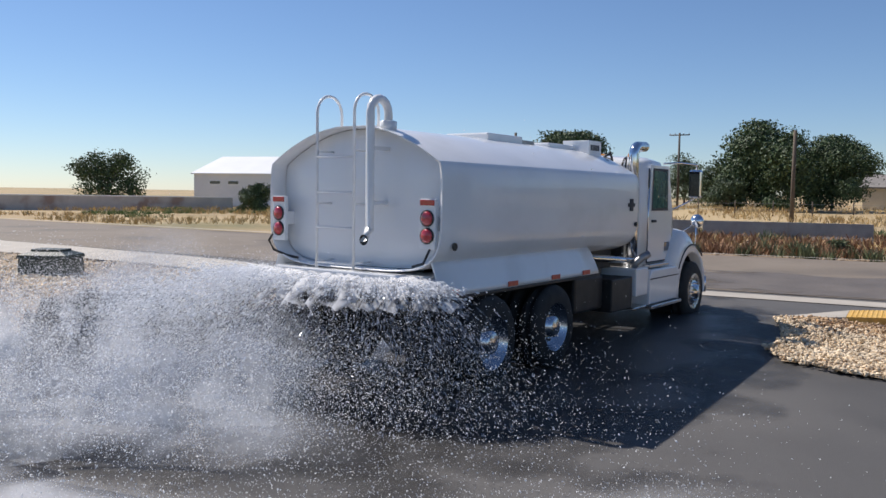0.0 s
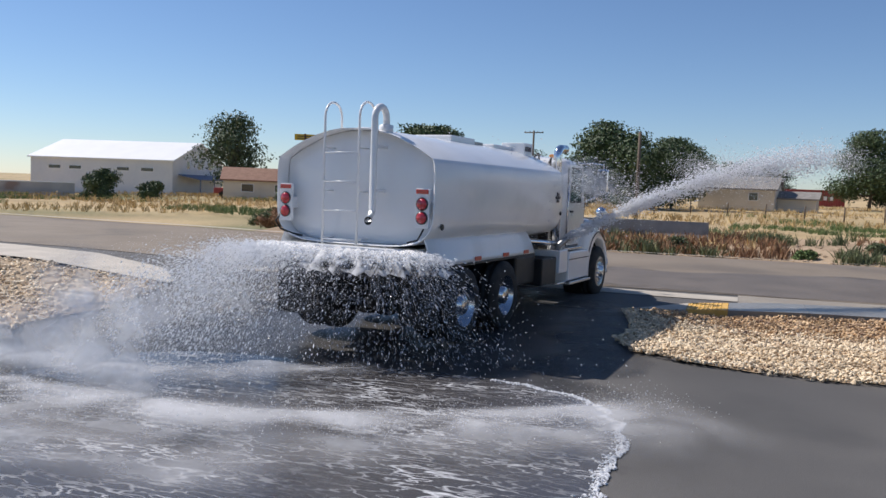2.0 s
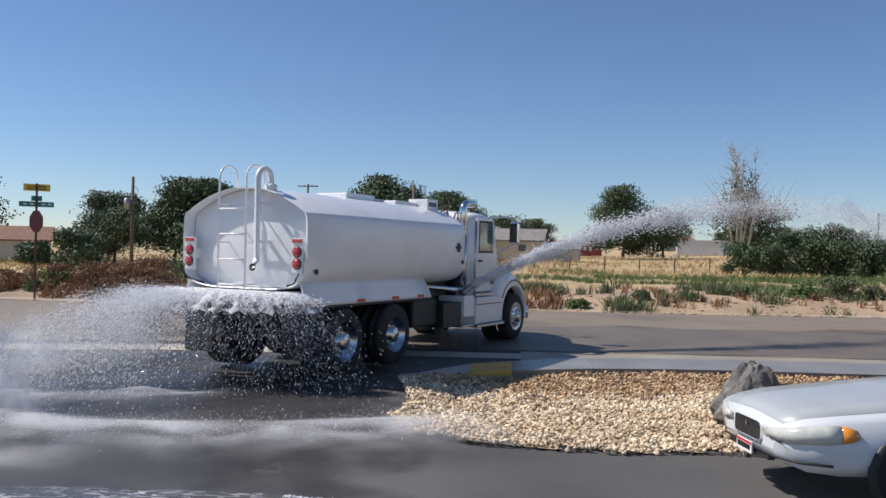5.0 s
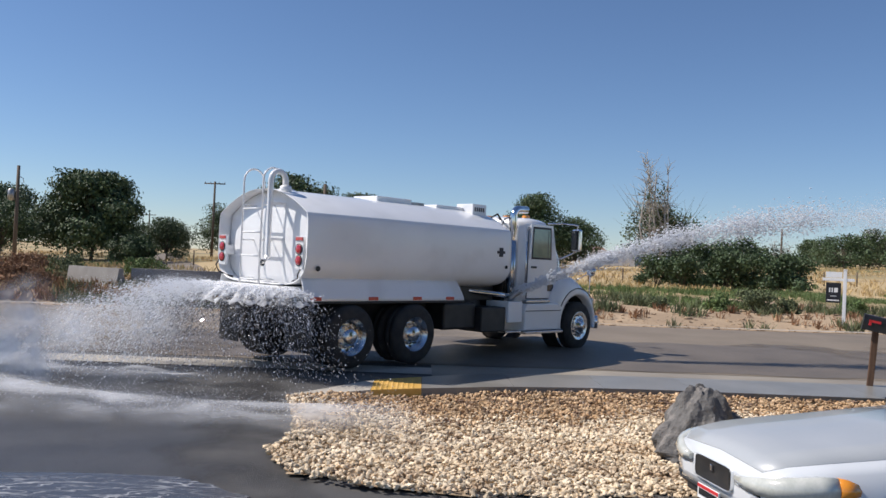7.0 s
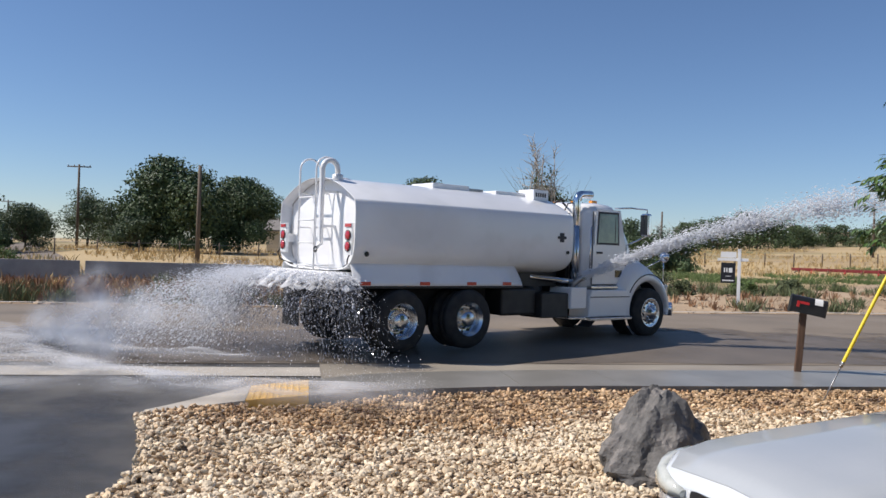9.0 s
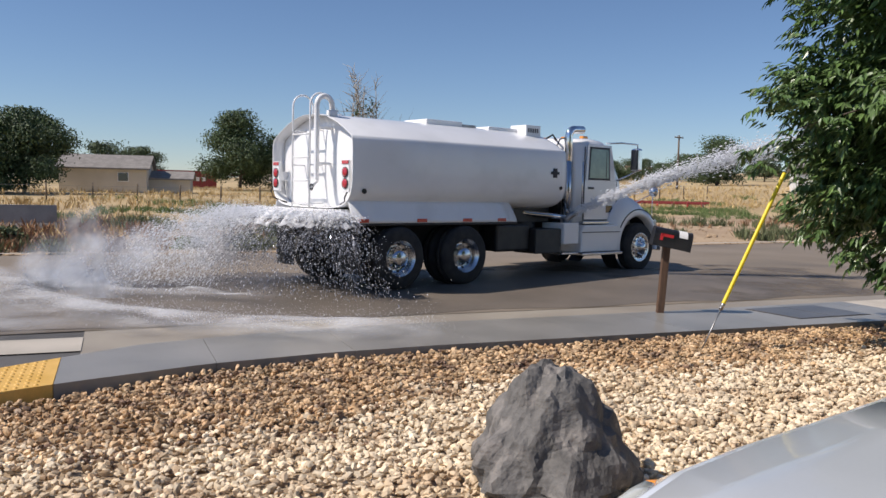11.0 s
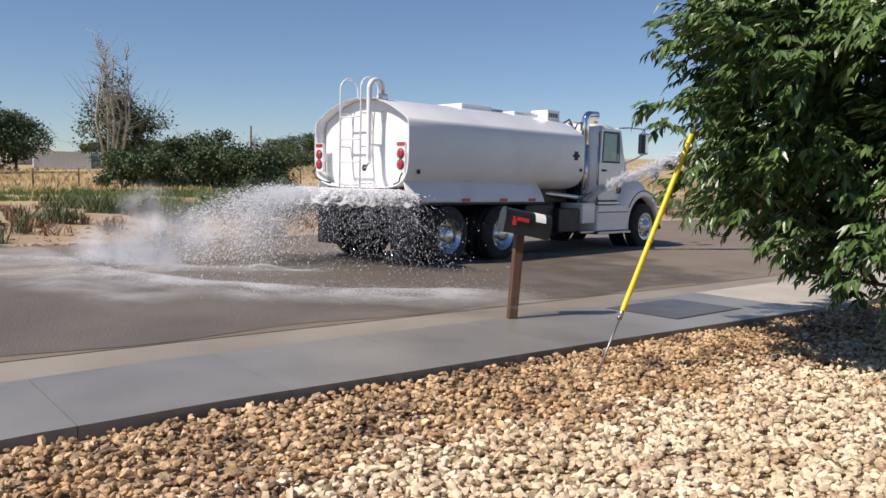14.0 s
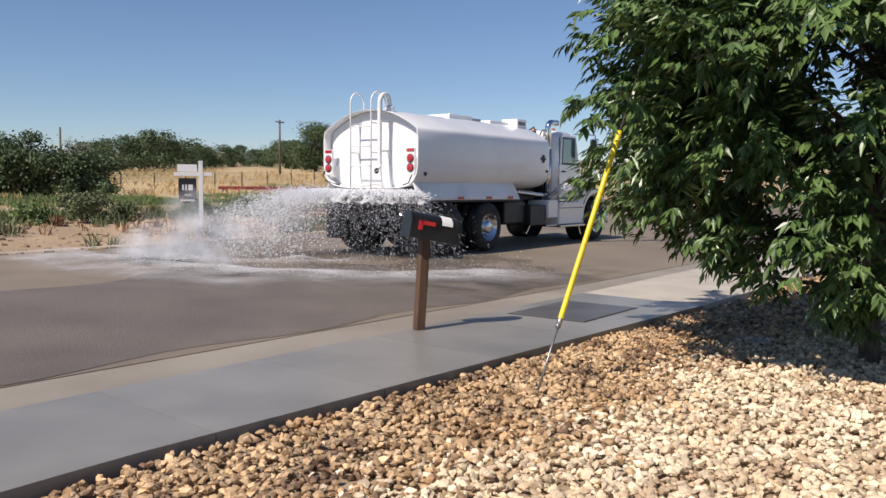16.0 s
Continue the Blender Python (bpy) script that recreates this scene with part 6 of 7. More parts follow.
def tufts(name, n, region, hgt, material, seed, label, wide=0.012, tall=6):
    """Clumps of upright blades over a stretch of ground."""
    g = np.random.default_rng(seed)
    v, f = [], []
    k = 0
    while k < n:
        x, y = region(g)
        if x is None:
            continue
        k += 1
        z = height(x, y) - 0.06
        h0 = g.uniform(*hgt)
        for j in range(tall):
            a = g.uniform(0, 2 * math.pi)
            r = g.uniform(0, h0 * 0.45)
            bx, by = x + r * math.cos(a), y + r * math.sin(a)
            lean = g.normal(size=2) * h0 * 0.35
            b = g.uniform(0, math.pi)
            wv = (math.cos(b) * h0 * wide * 4, math.sin(b) * h0 * wide * 4)
            h = h0 * g.uniform(0.6, 1.1)
            o = len(v)
            v += [(bx - wv[0], by - wv[1], z), (bx + wv[0], by + wv[1], z), (bx + lean[0] * 0.5 + wv[0] * 1.3, by + lean[1] * 0.5 + wv[1] * 1.3, z + h * 0.6), (bx + lean[0], by + lean[1], z + h), (bx + lean[0] * 0.5 - wv[0], by + lean[1] * 0.5 - wv[1], z + h * 0.6)]
            f += [(o, o + 1, o + 2, o + 4), (o + 4, o + 2, o + 3)]
    return tagged(raw(name, v, f, material), label, "grass", kind="stuff")


def band(x0, x1, e0, e1, patch=0.0, s=0.12, off=0.0):
    def pick(g):
        x = g.uniform(x0, x1)
        y = far_edge(x) + e0 + (e1 - e0) * g.random() ** 1.4
        if patch and noise.noise((x * s, y * s, off)) < patch:
            return None, None
        return x, y
    return pick


tufts("dry_grass", 5200, band(-75, -6, 2.0, 60, -0.1, 0.10, 5), (0.15, 0.45), STRAW, 1, "dry golden field grass", tall=5)
tufts("straw_grass", 4200, band(-6, 60, 20, 75, -0.15, 0.10, 5), (0.15, 0.42), STRAW, 31, "dry golden field grass", tall=5)
tufts("green_strip", 2300, band(-8, 34, 14, 21, -0.02, 0.3, 15), (0.12, 0.3), GREEN_GRASS, 33, "long strip of green weeds", 0.008, 10)
tufts("rust_weeds", 1500, band(-24, -6, 1.0, 8, 0.0, 0.25, 2), (0.18, 0.45), RUST_WEED, 2, "dead rust-brown roadside weeds", tall=9)
tufts("brown_weeds", 420, band(-8, 40, 1.0, 9, 0.1, 0.3, 6), (0.15, 0.4), RUST_WEED, 22, "sparse brown roadside weeds", tall=9)
tufts("green_weeds", 3400, band(-70, 45, 6.0, 34, 0.22, 0.14, 9), (0.15, 0.4), GREEN_GRASS, 3, "green weed patches", 0.007, 13)
tufts("sage_weeds", 1100, band(-22, 45, 0.6, 10, 0.15, 0.4, 12), (0.2, 0.55), SAGE, 4, "grey-green roadside sage", 0.007, 20)

for i, (x, e, w, h) in enumerate([(3.6, 5.0, 1.7, 0.9), (5.0, 4.6, 2.1, 1.15), (6.4, 4.8, 1.5, 0.8), (9.4, 5.0, 1.4, 0.8), (1.4, 5.6, 1.2, 0.6), (-3.0, 3.2, 0.9, 0.55), (-5.4, 1.6, 0.8, 0.5), (12.6, 6.5, 1.8, 0.8),
                                  (-9.6, 2.2, 1.0, 0.6), (-24.5, 3.0, 2.0, 0.9), (-27.5, 4.0, 2.2, 1.0), (-22.0, 9.5, 2.4, 1.2), (-19.5, 11.5, 2.2, 1.1), (-25.5, 7.5, 2.2, 1.2)]):
    far_tree(x, far_edge(x) + e, w, h, 120 + i, SAGE if i % 3 else GREEN_GRASS, "low grey-green weed clump on bare dirt", "shrub", low=0.0, n=1500, leaf=0.12)
for i, (x, e, w, h) in enumerate([(-20.6, 3.4, 2.6, 1.1), (-22.3, 3.0, 2.8, 1.2), (-24.2, 3.2, 2.8, 1.1), (-21.4, 4.8, 3.0, 1.3), (-26.4, 3.4, 2.6, 1.0)]):
    far_tree(x, far_edge(x) + e, w, h, 180 + i, RUST_WEED, "dense rust-brown dead weed thicket by the road", "shrub", low=0.0, n=3000, leaf=0.10)
gc = np.random.default_rng(41)
ICO = bmesh.new()
bmesh.ops.create_icosphere(ICO, subdivisions=1, radius=1.0)
ICO_V = np.array([v.co[:] for v in ICO.verts])
ICO_F = np.array([[v.index for v in f.verts] for f in ICO.faces])
ICO.free()
cv = []
for k in range(2600):
    x = gc.uniform(-22, 26)
    y = far_edge(x) + 0.35 + 5.0 * gc.random() ** 1.8
    cv.append(ICO_V * (1 + 0.25 * gc.normal(size=(12, 1))) * (0.02 + 0.10 * gc.random() ** 4) * np.array([1.2, 1.0, 0.7]) + np.array([x, y, height(x, y) - 0.02]))
tagged(raw("dirt_clods", np.concatenate(cv), (ICO_F[None] + (np.arange(len(cv)) * 12)[:, None, None]).reshape(-1, 3), DIRT), "crumbled clods of dry dirt", "dirt", kind="stuff")

# ---- far side: barriers, signs, poles ----


def barrier(x, y, rz, label, l=3.0):
    t = thing("concrete_barrier", label, "barrier", "road barriers", at=pose(x, y, height(x, y) - 0.12, 0, 0, rz))
    out = [(-0.30, 0), (0.30, 0), (0.29, 0.09), (0.16, 0.32), (0.09, 0.80), (-0.09, 0.80), (-0.16, 0.32), (-0.29, 0.09)]
    bm = loft(bmesh.new(), [[(xx, a, z) for a, z in out] for xx in (-l / 2, -l / 2 + 0.01, l / 2 - 0.01, l / 2)], shade=False)
    part("barrier_body", bm, BARRIER, t)
    part("lift_slot", boxed(-0.25, 0.25, -0.302, 0.302, 0.0, 0.06, bevel=0), SEAM, t)
    return t


barrier(-18.7, 14.2, -32, "pale sunlit concrete road barrier", 2.6)
barrier(-16.1, 14.7, 8, "weathered grey concrete road barrier", 3.0)
barrier(-12.95, 15.1, 8, "weathered grey concrete road barrier", 3.0)
barrier(-10.1, 15.5, 4, "weathered grey concrete road barrier", 2.9)


def utility_pole(x, y, h, arms, label, wires=()):
    t = thing("utility_pole", label, "utility pole", at=pose(x, y, height(x, y) - 0.3))
    part("pole", tube(bmesh.new(), [(0, 0, 0), (0, 0, h + 0.3)], 0.13, 10, 0.09), POLE_WOOD, t)
    for z, w, rz in arms:
        c, s = math.cos(radians(rz)), math.sin(radians(rz))
        part("crossarm", tube(bmesh.new(), [(-c * w / 2, -s * w / 2, h + z), (c * w / 2, s * w / 2, h + z)], 0.055, 6), POLE_WOOD, t)
        for k in (-0.46, -0.2, 0.2, 0.46):
            part("insulator", lathe(bmesh.new(), [(0.03, 0), (0.045, 0.05), (0.03, 0.12), (0.02, 0.14)], (c * w * k, s * w * k, h + z + 0.04), "z", 8), GALV, t)
    return t


p = utility_pole(-31.8, 35.6, 5.9, [], "wooden utility pole with a grey transformer")
part("transformer", lathe(bmesh.new(), [(0.05, 4.1), (0.2, 4.15), (0.2, 4.75), (0.1, 4.82)], (-0.3, -0.1, 0), "z", 16), GALV, p)
part("bracket", tube(bmesh.new(), [(0, 0, 5.6), (0.3, 0, 5.45), (0.35, 0, 5.2)], 0.02), GALV, p)
utility_pole(-27.4, 64, 7.2, [(0.1, 2.0, -5)], "wooden utility pole with a crossarm")
utility_pole(-13.6, 34.6, 5.2, [], "plain wooden utility pole before dark trees")
utility_pole(49.6, 65, 5.6, [(0.05, 1.6, 20)], "wooden utility pole on rising land")
utility_pole(31, 75, 4.6, [], "distant wooden utility pole")
utility_pole(-52, 121, 6.0, [(0.05, 2.0, 0)], "distant wooden utility pole")


def street_sign():
    x, y = -23.3, 10.4
    t = thing("street_sign", "stop sign back with green street blades on post", "street sign", at=pose(x, y, height(x, y) - 0.1, 0, 0, 32))
    part("post", boxed(-0.035, 0.035, -0.035, 0.035, 0, 3.95, bevel=0.004), POST_WOOD, t)
    ang = [math.pi / 8 + math.pi / 4 * i for i in range(8)]
    bm = loft(bmesh.new(), [[(0.22 * math.cos(a), yy, 2.70 + 0.38 * math.sin(a)) for a in ang] for yy in (-0.05, -0.04)], shade=False)
    part("stop_panel", bm, SIGN_BACK, t, "weathered maroon octagon panel")
    for i, z in enumerate((3.18, 3.37)):
        b = part("street_blade", boxed(*((-0.52, 0.52, -0.012, 0.012) if i == 0 else (-0.16, 0.16, -0.014, 0.014)), z, z + 0.17, bevel=0.004), SIGN_GREEN, t, "green street-name blade")
        if i == 0:
            for sx in (-0.4, -0.2, 0.15, 0.33):
                part("blade_bar", boxed(sx, sx + 0.12, -0.016, -0.012, z + 0.06, z + 0.11, bevel=0), WHITE_PAPER, b)
    b = part("notice_panel", boxed(-0.40, 0.40, -0.014, 0.014, 3.70, 3.93, bevel=0.004), SIGN_YELLOW, t, "yellow notice panel")
    for sz in (3.75, 3.83):
        part("notice_bar", boxed(-0.3, 0.28, -0.019, -0.014, sz, sz + 0.035, bevel=0), SIGN_BLACK, b)
    return t


street_sign()


def sale_sign():
    x, y = 7.1, 14.75
    t = thing("yard_sign", "white yard sign post with hanging black panel", "yard sign", at=pose(x, y, height(x, y) - 0.14, 0, 0, -30))
    part("post", boxed(-0.055, 0.055, -0.055, 0.055, -0.1, 2.08, bevel=0.006), WHITE_PVC, t)
    part("post_cap", boxed(-0.065, 0.065, -0.065, 0.065, 2.08, 2.12, bevel=0.01), WHITE_PVC, t)
    part("arm", boxed(-0.72, 0.30, -0.04, 0.04, 1.70, 1.80, bevel=0.006), WHITE_PVC, t)
    part("top_rider", boxed(-0.62, -0.10, -0.015, 0.015, 1.82, 2.02, bevel=0.004), WHITE_PVC, t)
    pn = part("hanging_panel", boxed(-0.60, -0.12, -0.015, 0.015, 0.93, 1.64, bevel=0.004), SIGN_BLACK, t, "hanging black panel")
    for dx in (-0.55, -0.17):
        part("hook", tube(bmesh.new(), [(dx, 0, 1.63), (dx, 0, 1.71)], 0.008, 6), GALV, pn)
    for s in (-1, 1):
        bm = bmesh.new()
        for k, (a, b) in enumerate(((-0.50, -0.46), (-0.42, -0.38), (-0.34, -0.22))):
            box(bm, a, b, s * 0.017 - 0.002, s * 0.017 + 0.002, 1.30, 1.46)
        part("mark", bm, WHITE_PAPER, pn, "white mark in plain shapes")
        part("text_bar", boxed(-0.45, -0.27, s * 0.017 - 0.002, s * 0.017 + 0.002, 1.16, 1.18, bevel=0), WHITE_PAPER, pn)
        part("text_bar", boxed(-0.55, -0.17, s * 0.017 - 0.002, s * 0.017 + 0.002, 1.0, 1.04, bevel=0), WHITE_PAPER, pn)
    return t


sale_sign()

# ---- far buildings ----


def gable_house(name, x, y, l, w, eave, ridge, rz, wall, roof, label, windows=(), zoff=0.0):
    """A gabled house; its length lies along its own x."""
    t = thing(name, label, "building", at=pose(x, y, height(x, y) - 0.25 + zoff, 0, 0, rz))
    out = [(-w / 2, 0), (w / 2, 0), (w / 2, eave), (0, ridge), (-w / 2, eave)]
    part("wall", loft(bmesh.new(), [[(xx, a, z) for a, z in out] for xx in (-l / 2, l / 2)], shade=False), wall, t)
    for s in (-1, 1):
        e = Vector((0, s * (w / 2 + 0.3), eave - 0.3 * (ridge - eave) / (w / 2)))
        bm = bmesh.new()
        a = [(-l / 2 - 0.3, e.y, e.z + 0.03), (l / 2 + 0.3, e.y, e.z + 0.03), (l / 2 + 0.3, 0, ridge + 0.03), (-l / 2 - 0.3, 0, ridge + 0.03)]
        lo, hi = [bm.verts.new(q) for q in a], [bm.verts.new((q[0], q[1], q[2] + 0.14)) for q in a]
        bm.faces.new(lo)
        bm.faces.new(hi[::-1])
        for k in range(4):
            bm.faces.new((lo[k], hi[k], hi[(k + 1) % 4], lo[(k + 1) % 4]))
        part("roof", bm, roof, t)
    for face, u, z, ww, hh in windows:
        if face in ("front", "back"):
            yy = -w / 2 if face == "front" else w / 2
            a = (u - ww / 2, u + ww / 2, yy - 0.04, yy + 0.04, z, z + hh)
            b = (u - ww / 2 + 0.06, u + ww / 2 - 0.06, yy - 0.05, yy + 0.05, z + 0.06, z + hh - 0.06)
        else:
            xx = l / 2 if face == "end" else -l / 2
            a = (xx - 0.04, xx + 0.04, u - ww / 2, u + ww / 2, z, z + hh)
            b = (xx - 0.05, xx + 0.05, u - ww / 2 + 0.06, u + ww / 2 - 0.06, z + 0.06, z + hh - 0.06)
        wn = part("window", boxed(*a, bevel=0.005), WHITE_PVC, t)
        part("pane", boxed(*b, bevel=0), DARK_GLASS, wn)
    return t


g = gable_house("metal_building", -83.0, 71.5, 19.0, 14, 4.3, 6.7, 10, METAL_SIDING, METAL_ROOF, "white metal building with strip windows and blue porch",
                [("front", u, 2.9, 1.7, 0.5) for u in (-6.2, -3.4, 3.0, 6.2)] + [("end", u, 3.4, 0.8, 1.1) for u in (-3, 0, 3)], 0.0)
part("porch_roof", extrude_side(bmesh.new(), [(9.5, 2.75), (12.4, 2.2), (12.4, 2.1), (9.5, 2.62)], -5.5, 6.5), BLUE_ROOF, g, "blue metal porch roof")
for yy in (-5.2, -1.3, 2.6, 6.2):
    part("porch_post", boxed(12.2, 12.32, yy - 0.06, yy + 0.06, 0, 2.15), BLUE_ROOF, g)
gable_house("brown_roof_house", -52, 54, 7.5, 6, 1.9, 3.0, 30, STUCCO, BROWN_SHINGLE, "low tan house with a brown shingle roof", [("front", -1.5, 0.8, 1.2, 0.8), ("front", 1.6, 0.8, 1.2, 0.8)])
gable_house("cream_house", -7.6, 70, 7.0, 6, 2.0, 3.1, -8, STUCCO, SHINGLE, "small cream house with a grey shingle roof", [("front", 1.6, 0.9, 0.9, 0.8), ("start", 0, 0.9, 0.9, 0.9)])
gable_house("low_shed", -3.0, 70.5, 5.0, 4.0, 1.2, 1.8, -8, STUCCO, SHINGLE, "low cream shed beside the house")
gable_house("hill_house", 59, 54, 6.0, 5, 2.2, 3.2, -40, WHITE_PVC, SHINGLE, "white house on rising land", [("front", 0, 1.0, 1.2, 0.8)])
for i, (x, y) in enumerate(((128, 205), (137, 199), (147, 192), (110, 212), (95, 150), (22, 140))):
    gable_house("distant_house", x, y, 7.0, 6, 1.6, 2.6, -30 + 9 * i, STUCCO, (SHINGLE, BROWN_SHINGLE)[i % 2], "distant pale house under a dark roof", [("front", -1.5, 0.6, 1.0, 0.7), ("front", 1.5, 0.6, 1.0, 0.7)])


def container(x, y, l, h, rz, material, label, marked=False):
    t = thing("shipping_container", label, "container", at=pose(x, y, height(x, y) - 0.25, 0, 0, rz))
    n = int(l / 0.28)
    prof = []
    for i in range(n):
        a = -l / 2 + l * i / n
        s = l / n
        prof += [(a, -1.2), (a + s * 0.3, -1.2), (a + s * 0.5, -1.165), (a + s * 0.8, -1.165)]
    prof += [(l / 2, -1.2), (l / 2, 1.2), (-l / 2, 1.2)]
    part("shell", loft(bmesh.new(), [[(a, b, z) for a, b in prof] for z in (0.05, h)], shade=False), material, t)
    for xx in (-l / 2, l / 2):
        part("corner_post", boxed(xx - 0.07, xx + 0.07, -1.23, -1.1, 0, h + 0.02, bevel=0.01), material, t)
    for z in (0.0, h - 0.1):
        part("rail", boxed(-l / 2, l / 2, -1.23, -1.15, z, z + 0.12, bevel=0.01), material, t)
    if marked:
        for k in range(5):
            part("mark_bar", boxed(-0.6 + k * 0.75, -0.2 + k * 0.75, -1.235, -1.222, h * 0.38, h * 0.62, bevel=0), WHITE_PAPER, t)
    return t


container(1.0, 102, 8.2, 2.1, -3, RED_STEEL, "red steel shipping container with white marks", True)
c = container(20.4, 99.3, 10.6, 2.0, -8, METAL_SIDING, "white storage container with a blue door")
part("door", boxed(0.8, 1.9, -1.26, -1.2, 0.1, 1.7, bevel=0), BLUE_ROOF, c)
part("dark_opening", boxed(2.3, 3.2, -1.25, -1.19, 0.1, 1.7, bevel=0), SEAM, c)

wall = thing("block_wall", "long pale concrete block wall across the field", "wall", at=pose(-77, 38, height(-77, 38) - 0.3, 0, 0, 49))
part("wall_body", boxed(-34, 12, -0.1, 0.1, 0, 1.45, bevel=0), BLOCK, wall)
part("wall_cap", boxed(-34, 12, -0.14, 0.14, 1.45, 1.55, bevel=0.01), METAL_ROOF, wall)

fence = thing("wire_fence", "wooden posts with wire along the field", "fence")
for i in range(26):
    x = -24 + i * 2.6
    y = 47 + 0.06 * x
    z = height(x, y) - 0.3
    part("fence_post", tube(bmesh.new(), [(x, y, z), (x + 0.03 * math.sin(i), y, z + 1.15)], 0.05, 6), POLE_WOOD, fence)
for dz in (0.5, 0.95):
    part("fence_wire", tube(bmesh.new(), [(-24 + k * 5.2, 47 + 0.06 * (-24 + k * 5.2), height(-24 + k * 5.2, 47 + 0.06 * (-24 + k * 5.2)) - 0.3 + dz) for k in range(13)], 0.008, 4), GALV, fence)


def pickup(x, y, rz, paint=CAR_WHITE, label="white pickup truck on the far side road"):
    t = thing("pickup_truck", label, "truck", at=pose(x, y, height(x, y) - 0.2, 0, 0, rz))
    part("body", boxed(-2.6, 2.6, -0.95, 0.95, 0.45, 1.05, bevel=0.12), paint, t)
    part("cab", loft(bmesh.new(), [[(a, -b, 1.0), (a, b, 1.0), (a, b * 0.85, z), (a, -b * 0.85, z)] for a, b, z in ((-0.9, 0.92, 1.1), (-0.6, 0.9, 1.72), (0.7, 0.9, 1.72), (1.3, 0.92, 1.1))], shade=False), DARK_GLASS, t)
    part("roof", boxed(-0.55, 0.65, -0.74, 0.74, 1.70, 1.76, bevel=0.02), paint, t)
    for sx in (-1.7, 1.7):
        for s in (-1, 1):
            part("wheel", lathe(bmesh.new(), [(0.2, -0.1), (0.36, -0.1), (0.36, 0.1), (0.2, 0.1)], (sx, s * 0.85, 0.36), "y", 16), RUBBER, t)
    return t


pickup(-42.5, 91, -70)
pickup(-57.5, 58, 30, RED_STEEL, "dark red pickup parked beside the metal building")

eq = thing("farm_implement", "rusty red farm implement lying in the field", "farm equipment", at=pose(27.5, 38, height(27.5, 38) - 0.2, 0, 0, -38))
for k in range(7):
    part("frame_bar", tube(bmesh.new(), [(-3 + k * 1.0, -0.7, 0.25), (-3 + k * 1.0, 0.7, 0.35 + 0.1 * (k % 3))], 0.06, 6), RED_PAINT if k % 2 else POLE_WOOD, eq)
    part("disc", lathe(bmesh.new(), [(0.02, -0.03), (0.26, 0.02), (0.27, 0.03)], (-2.8 + k * 0.95, -0.3, 0.3), "x", 14), RED_STEEL, eq)
part("main_beam", boxed(-3.3, 3.4, -0.1, 0.1, 0.42, 0.56), RED_STEEL, eq)
part("draw_beam", boxed(-3.3, 3.2, 0.55, 0.68, 0.35, 0.46), RED_STEEL, eq)

# ---- pavement pieces and river rock ----


def walk_at(s, line):
    xs = [p[0] for p in line]
    return Vector((s, float(np.interp(s, xs, [p[1] for p in line])), 0))


pave = tagged(new("pavement"), "concrete pavement, wet and grey in places", kind="structure")
cuts = [-9.33, -8.36, -7.66, -6.3, -4.9, -3.45, -2.0, -0.55, 0.9, 2.35, 3.8, 5.3, 6.8, 8.3, 9.8, 12, 14, 16, 18, 20, 22]
for i, (a, b) in enumerate(zip(cuts, cuts[1:])):
    bm = bmesh.new()
    top, low = [], []
    m = 6
    for k in range(m + 1):
        s = a + 0.003 + (b - a - 0.006) * k / m
        pi, po = walk_at(s, WALK_IN), walk_at(s, WALK_OUT)
        top.append((pi, po))
    zs = 0.0
    V = [[bm.verts.new((p.x, p.y, zz)) for p in pr for zz in (0.012, -0.22)] for pr in top]
    for p, q in zip(V, V[1:]):
        bm.faces.new((p[0], q[0], q[2], p[2]))
        bm.faces.new((p[0], p[1], q[1], q[0]))
        bm.faces.new((p[2], q[2], q[3], p[3]))
    for p in (V[0], V[-1]):
        bm.faces.new((p[0], p[2], p[3], p[1]))
    damp = a > -7.7 and b < 5
    o = part("slab", bm, TACTILE if i == 1 else (WET_CONCRETE if damp else CONCRETE), pave, "yellow tactile paving" if i == 1 else "")
bm = bmesh.new()
for i in range(8):
    for j in range(9):
        s = -8.33 + 0.58 * (i + 0.5) / 8
        p = walk_at(s, WALK_IN).lerp(walk_at(s, WALK_OUT), (j + 0.5) / 9)
        lathe(bm, [(0.022, 0.0), (0.016, 0.008), (0.0005, 0.009)], (p.x, p.y, 0.012), "z", 6, cap=False)
part("tactile_domes", bm, TACTILE, pave)

bed = tagged(new("gravel_bed"), "bed of pale river rock", kind="structure")


def bed_mesh(name, poly, zf, step, box4):
    xs, ys = np.arange(box4[0], box4[1], step), np.arange(box4[2], box4[3], step)
    idx, verts, faces = {}, [], []

    def vid(x, y):
        k = (round(x, 3), round(y, 3))
        if k not in idx:
            idx[k] = len(verts)
            verts.append((x, y, zf(x, y)))
        return idx[k]
    for x in xs:
        for y in ys:
            if all(inside(poly, x + step / 2 + dx, y + step / 2 + dy) for dx, dy in ((0.12, 0), (-0.12, 0), (0, -0.12))):
                faces.append((vid(x, y), vid(x + step, y), vid(x + step, y + step), vid(x, y + step)))
    return raw(name, verts, faces, BED, bed, True)


def left_z(x, y):
    return height(x, y) + 0.03


bed_mesh("bed_soil", BED_R, lambda x, y: bed_z(x, y) - 0.02, 0.2, (-9.6, 24, -7.6, 0))
bed_mesh("bed_soil", BED_L, left_z, 0.5, (-50, -15, -20, -2))


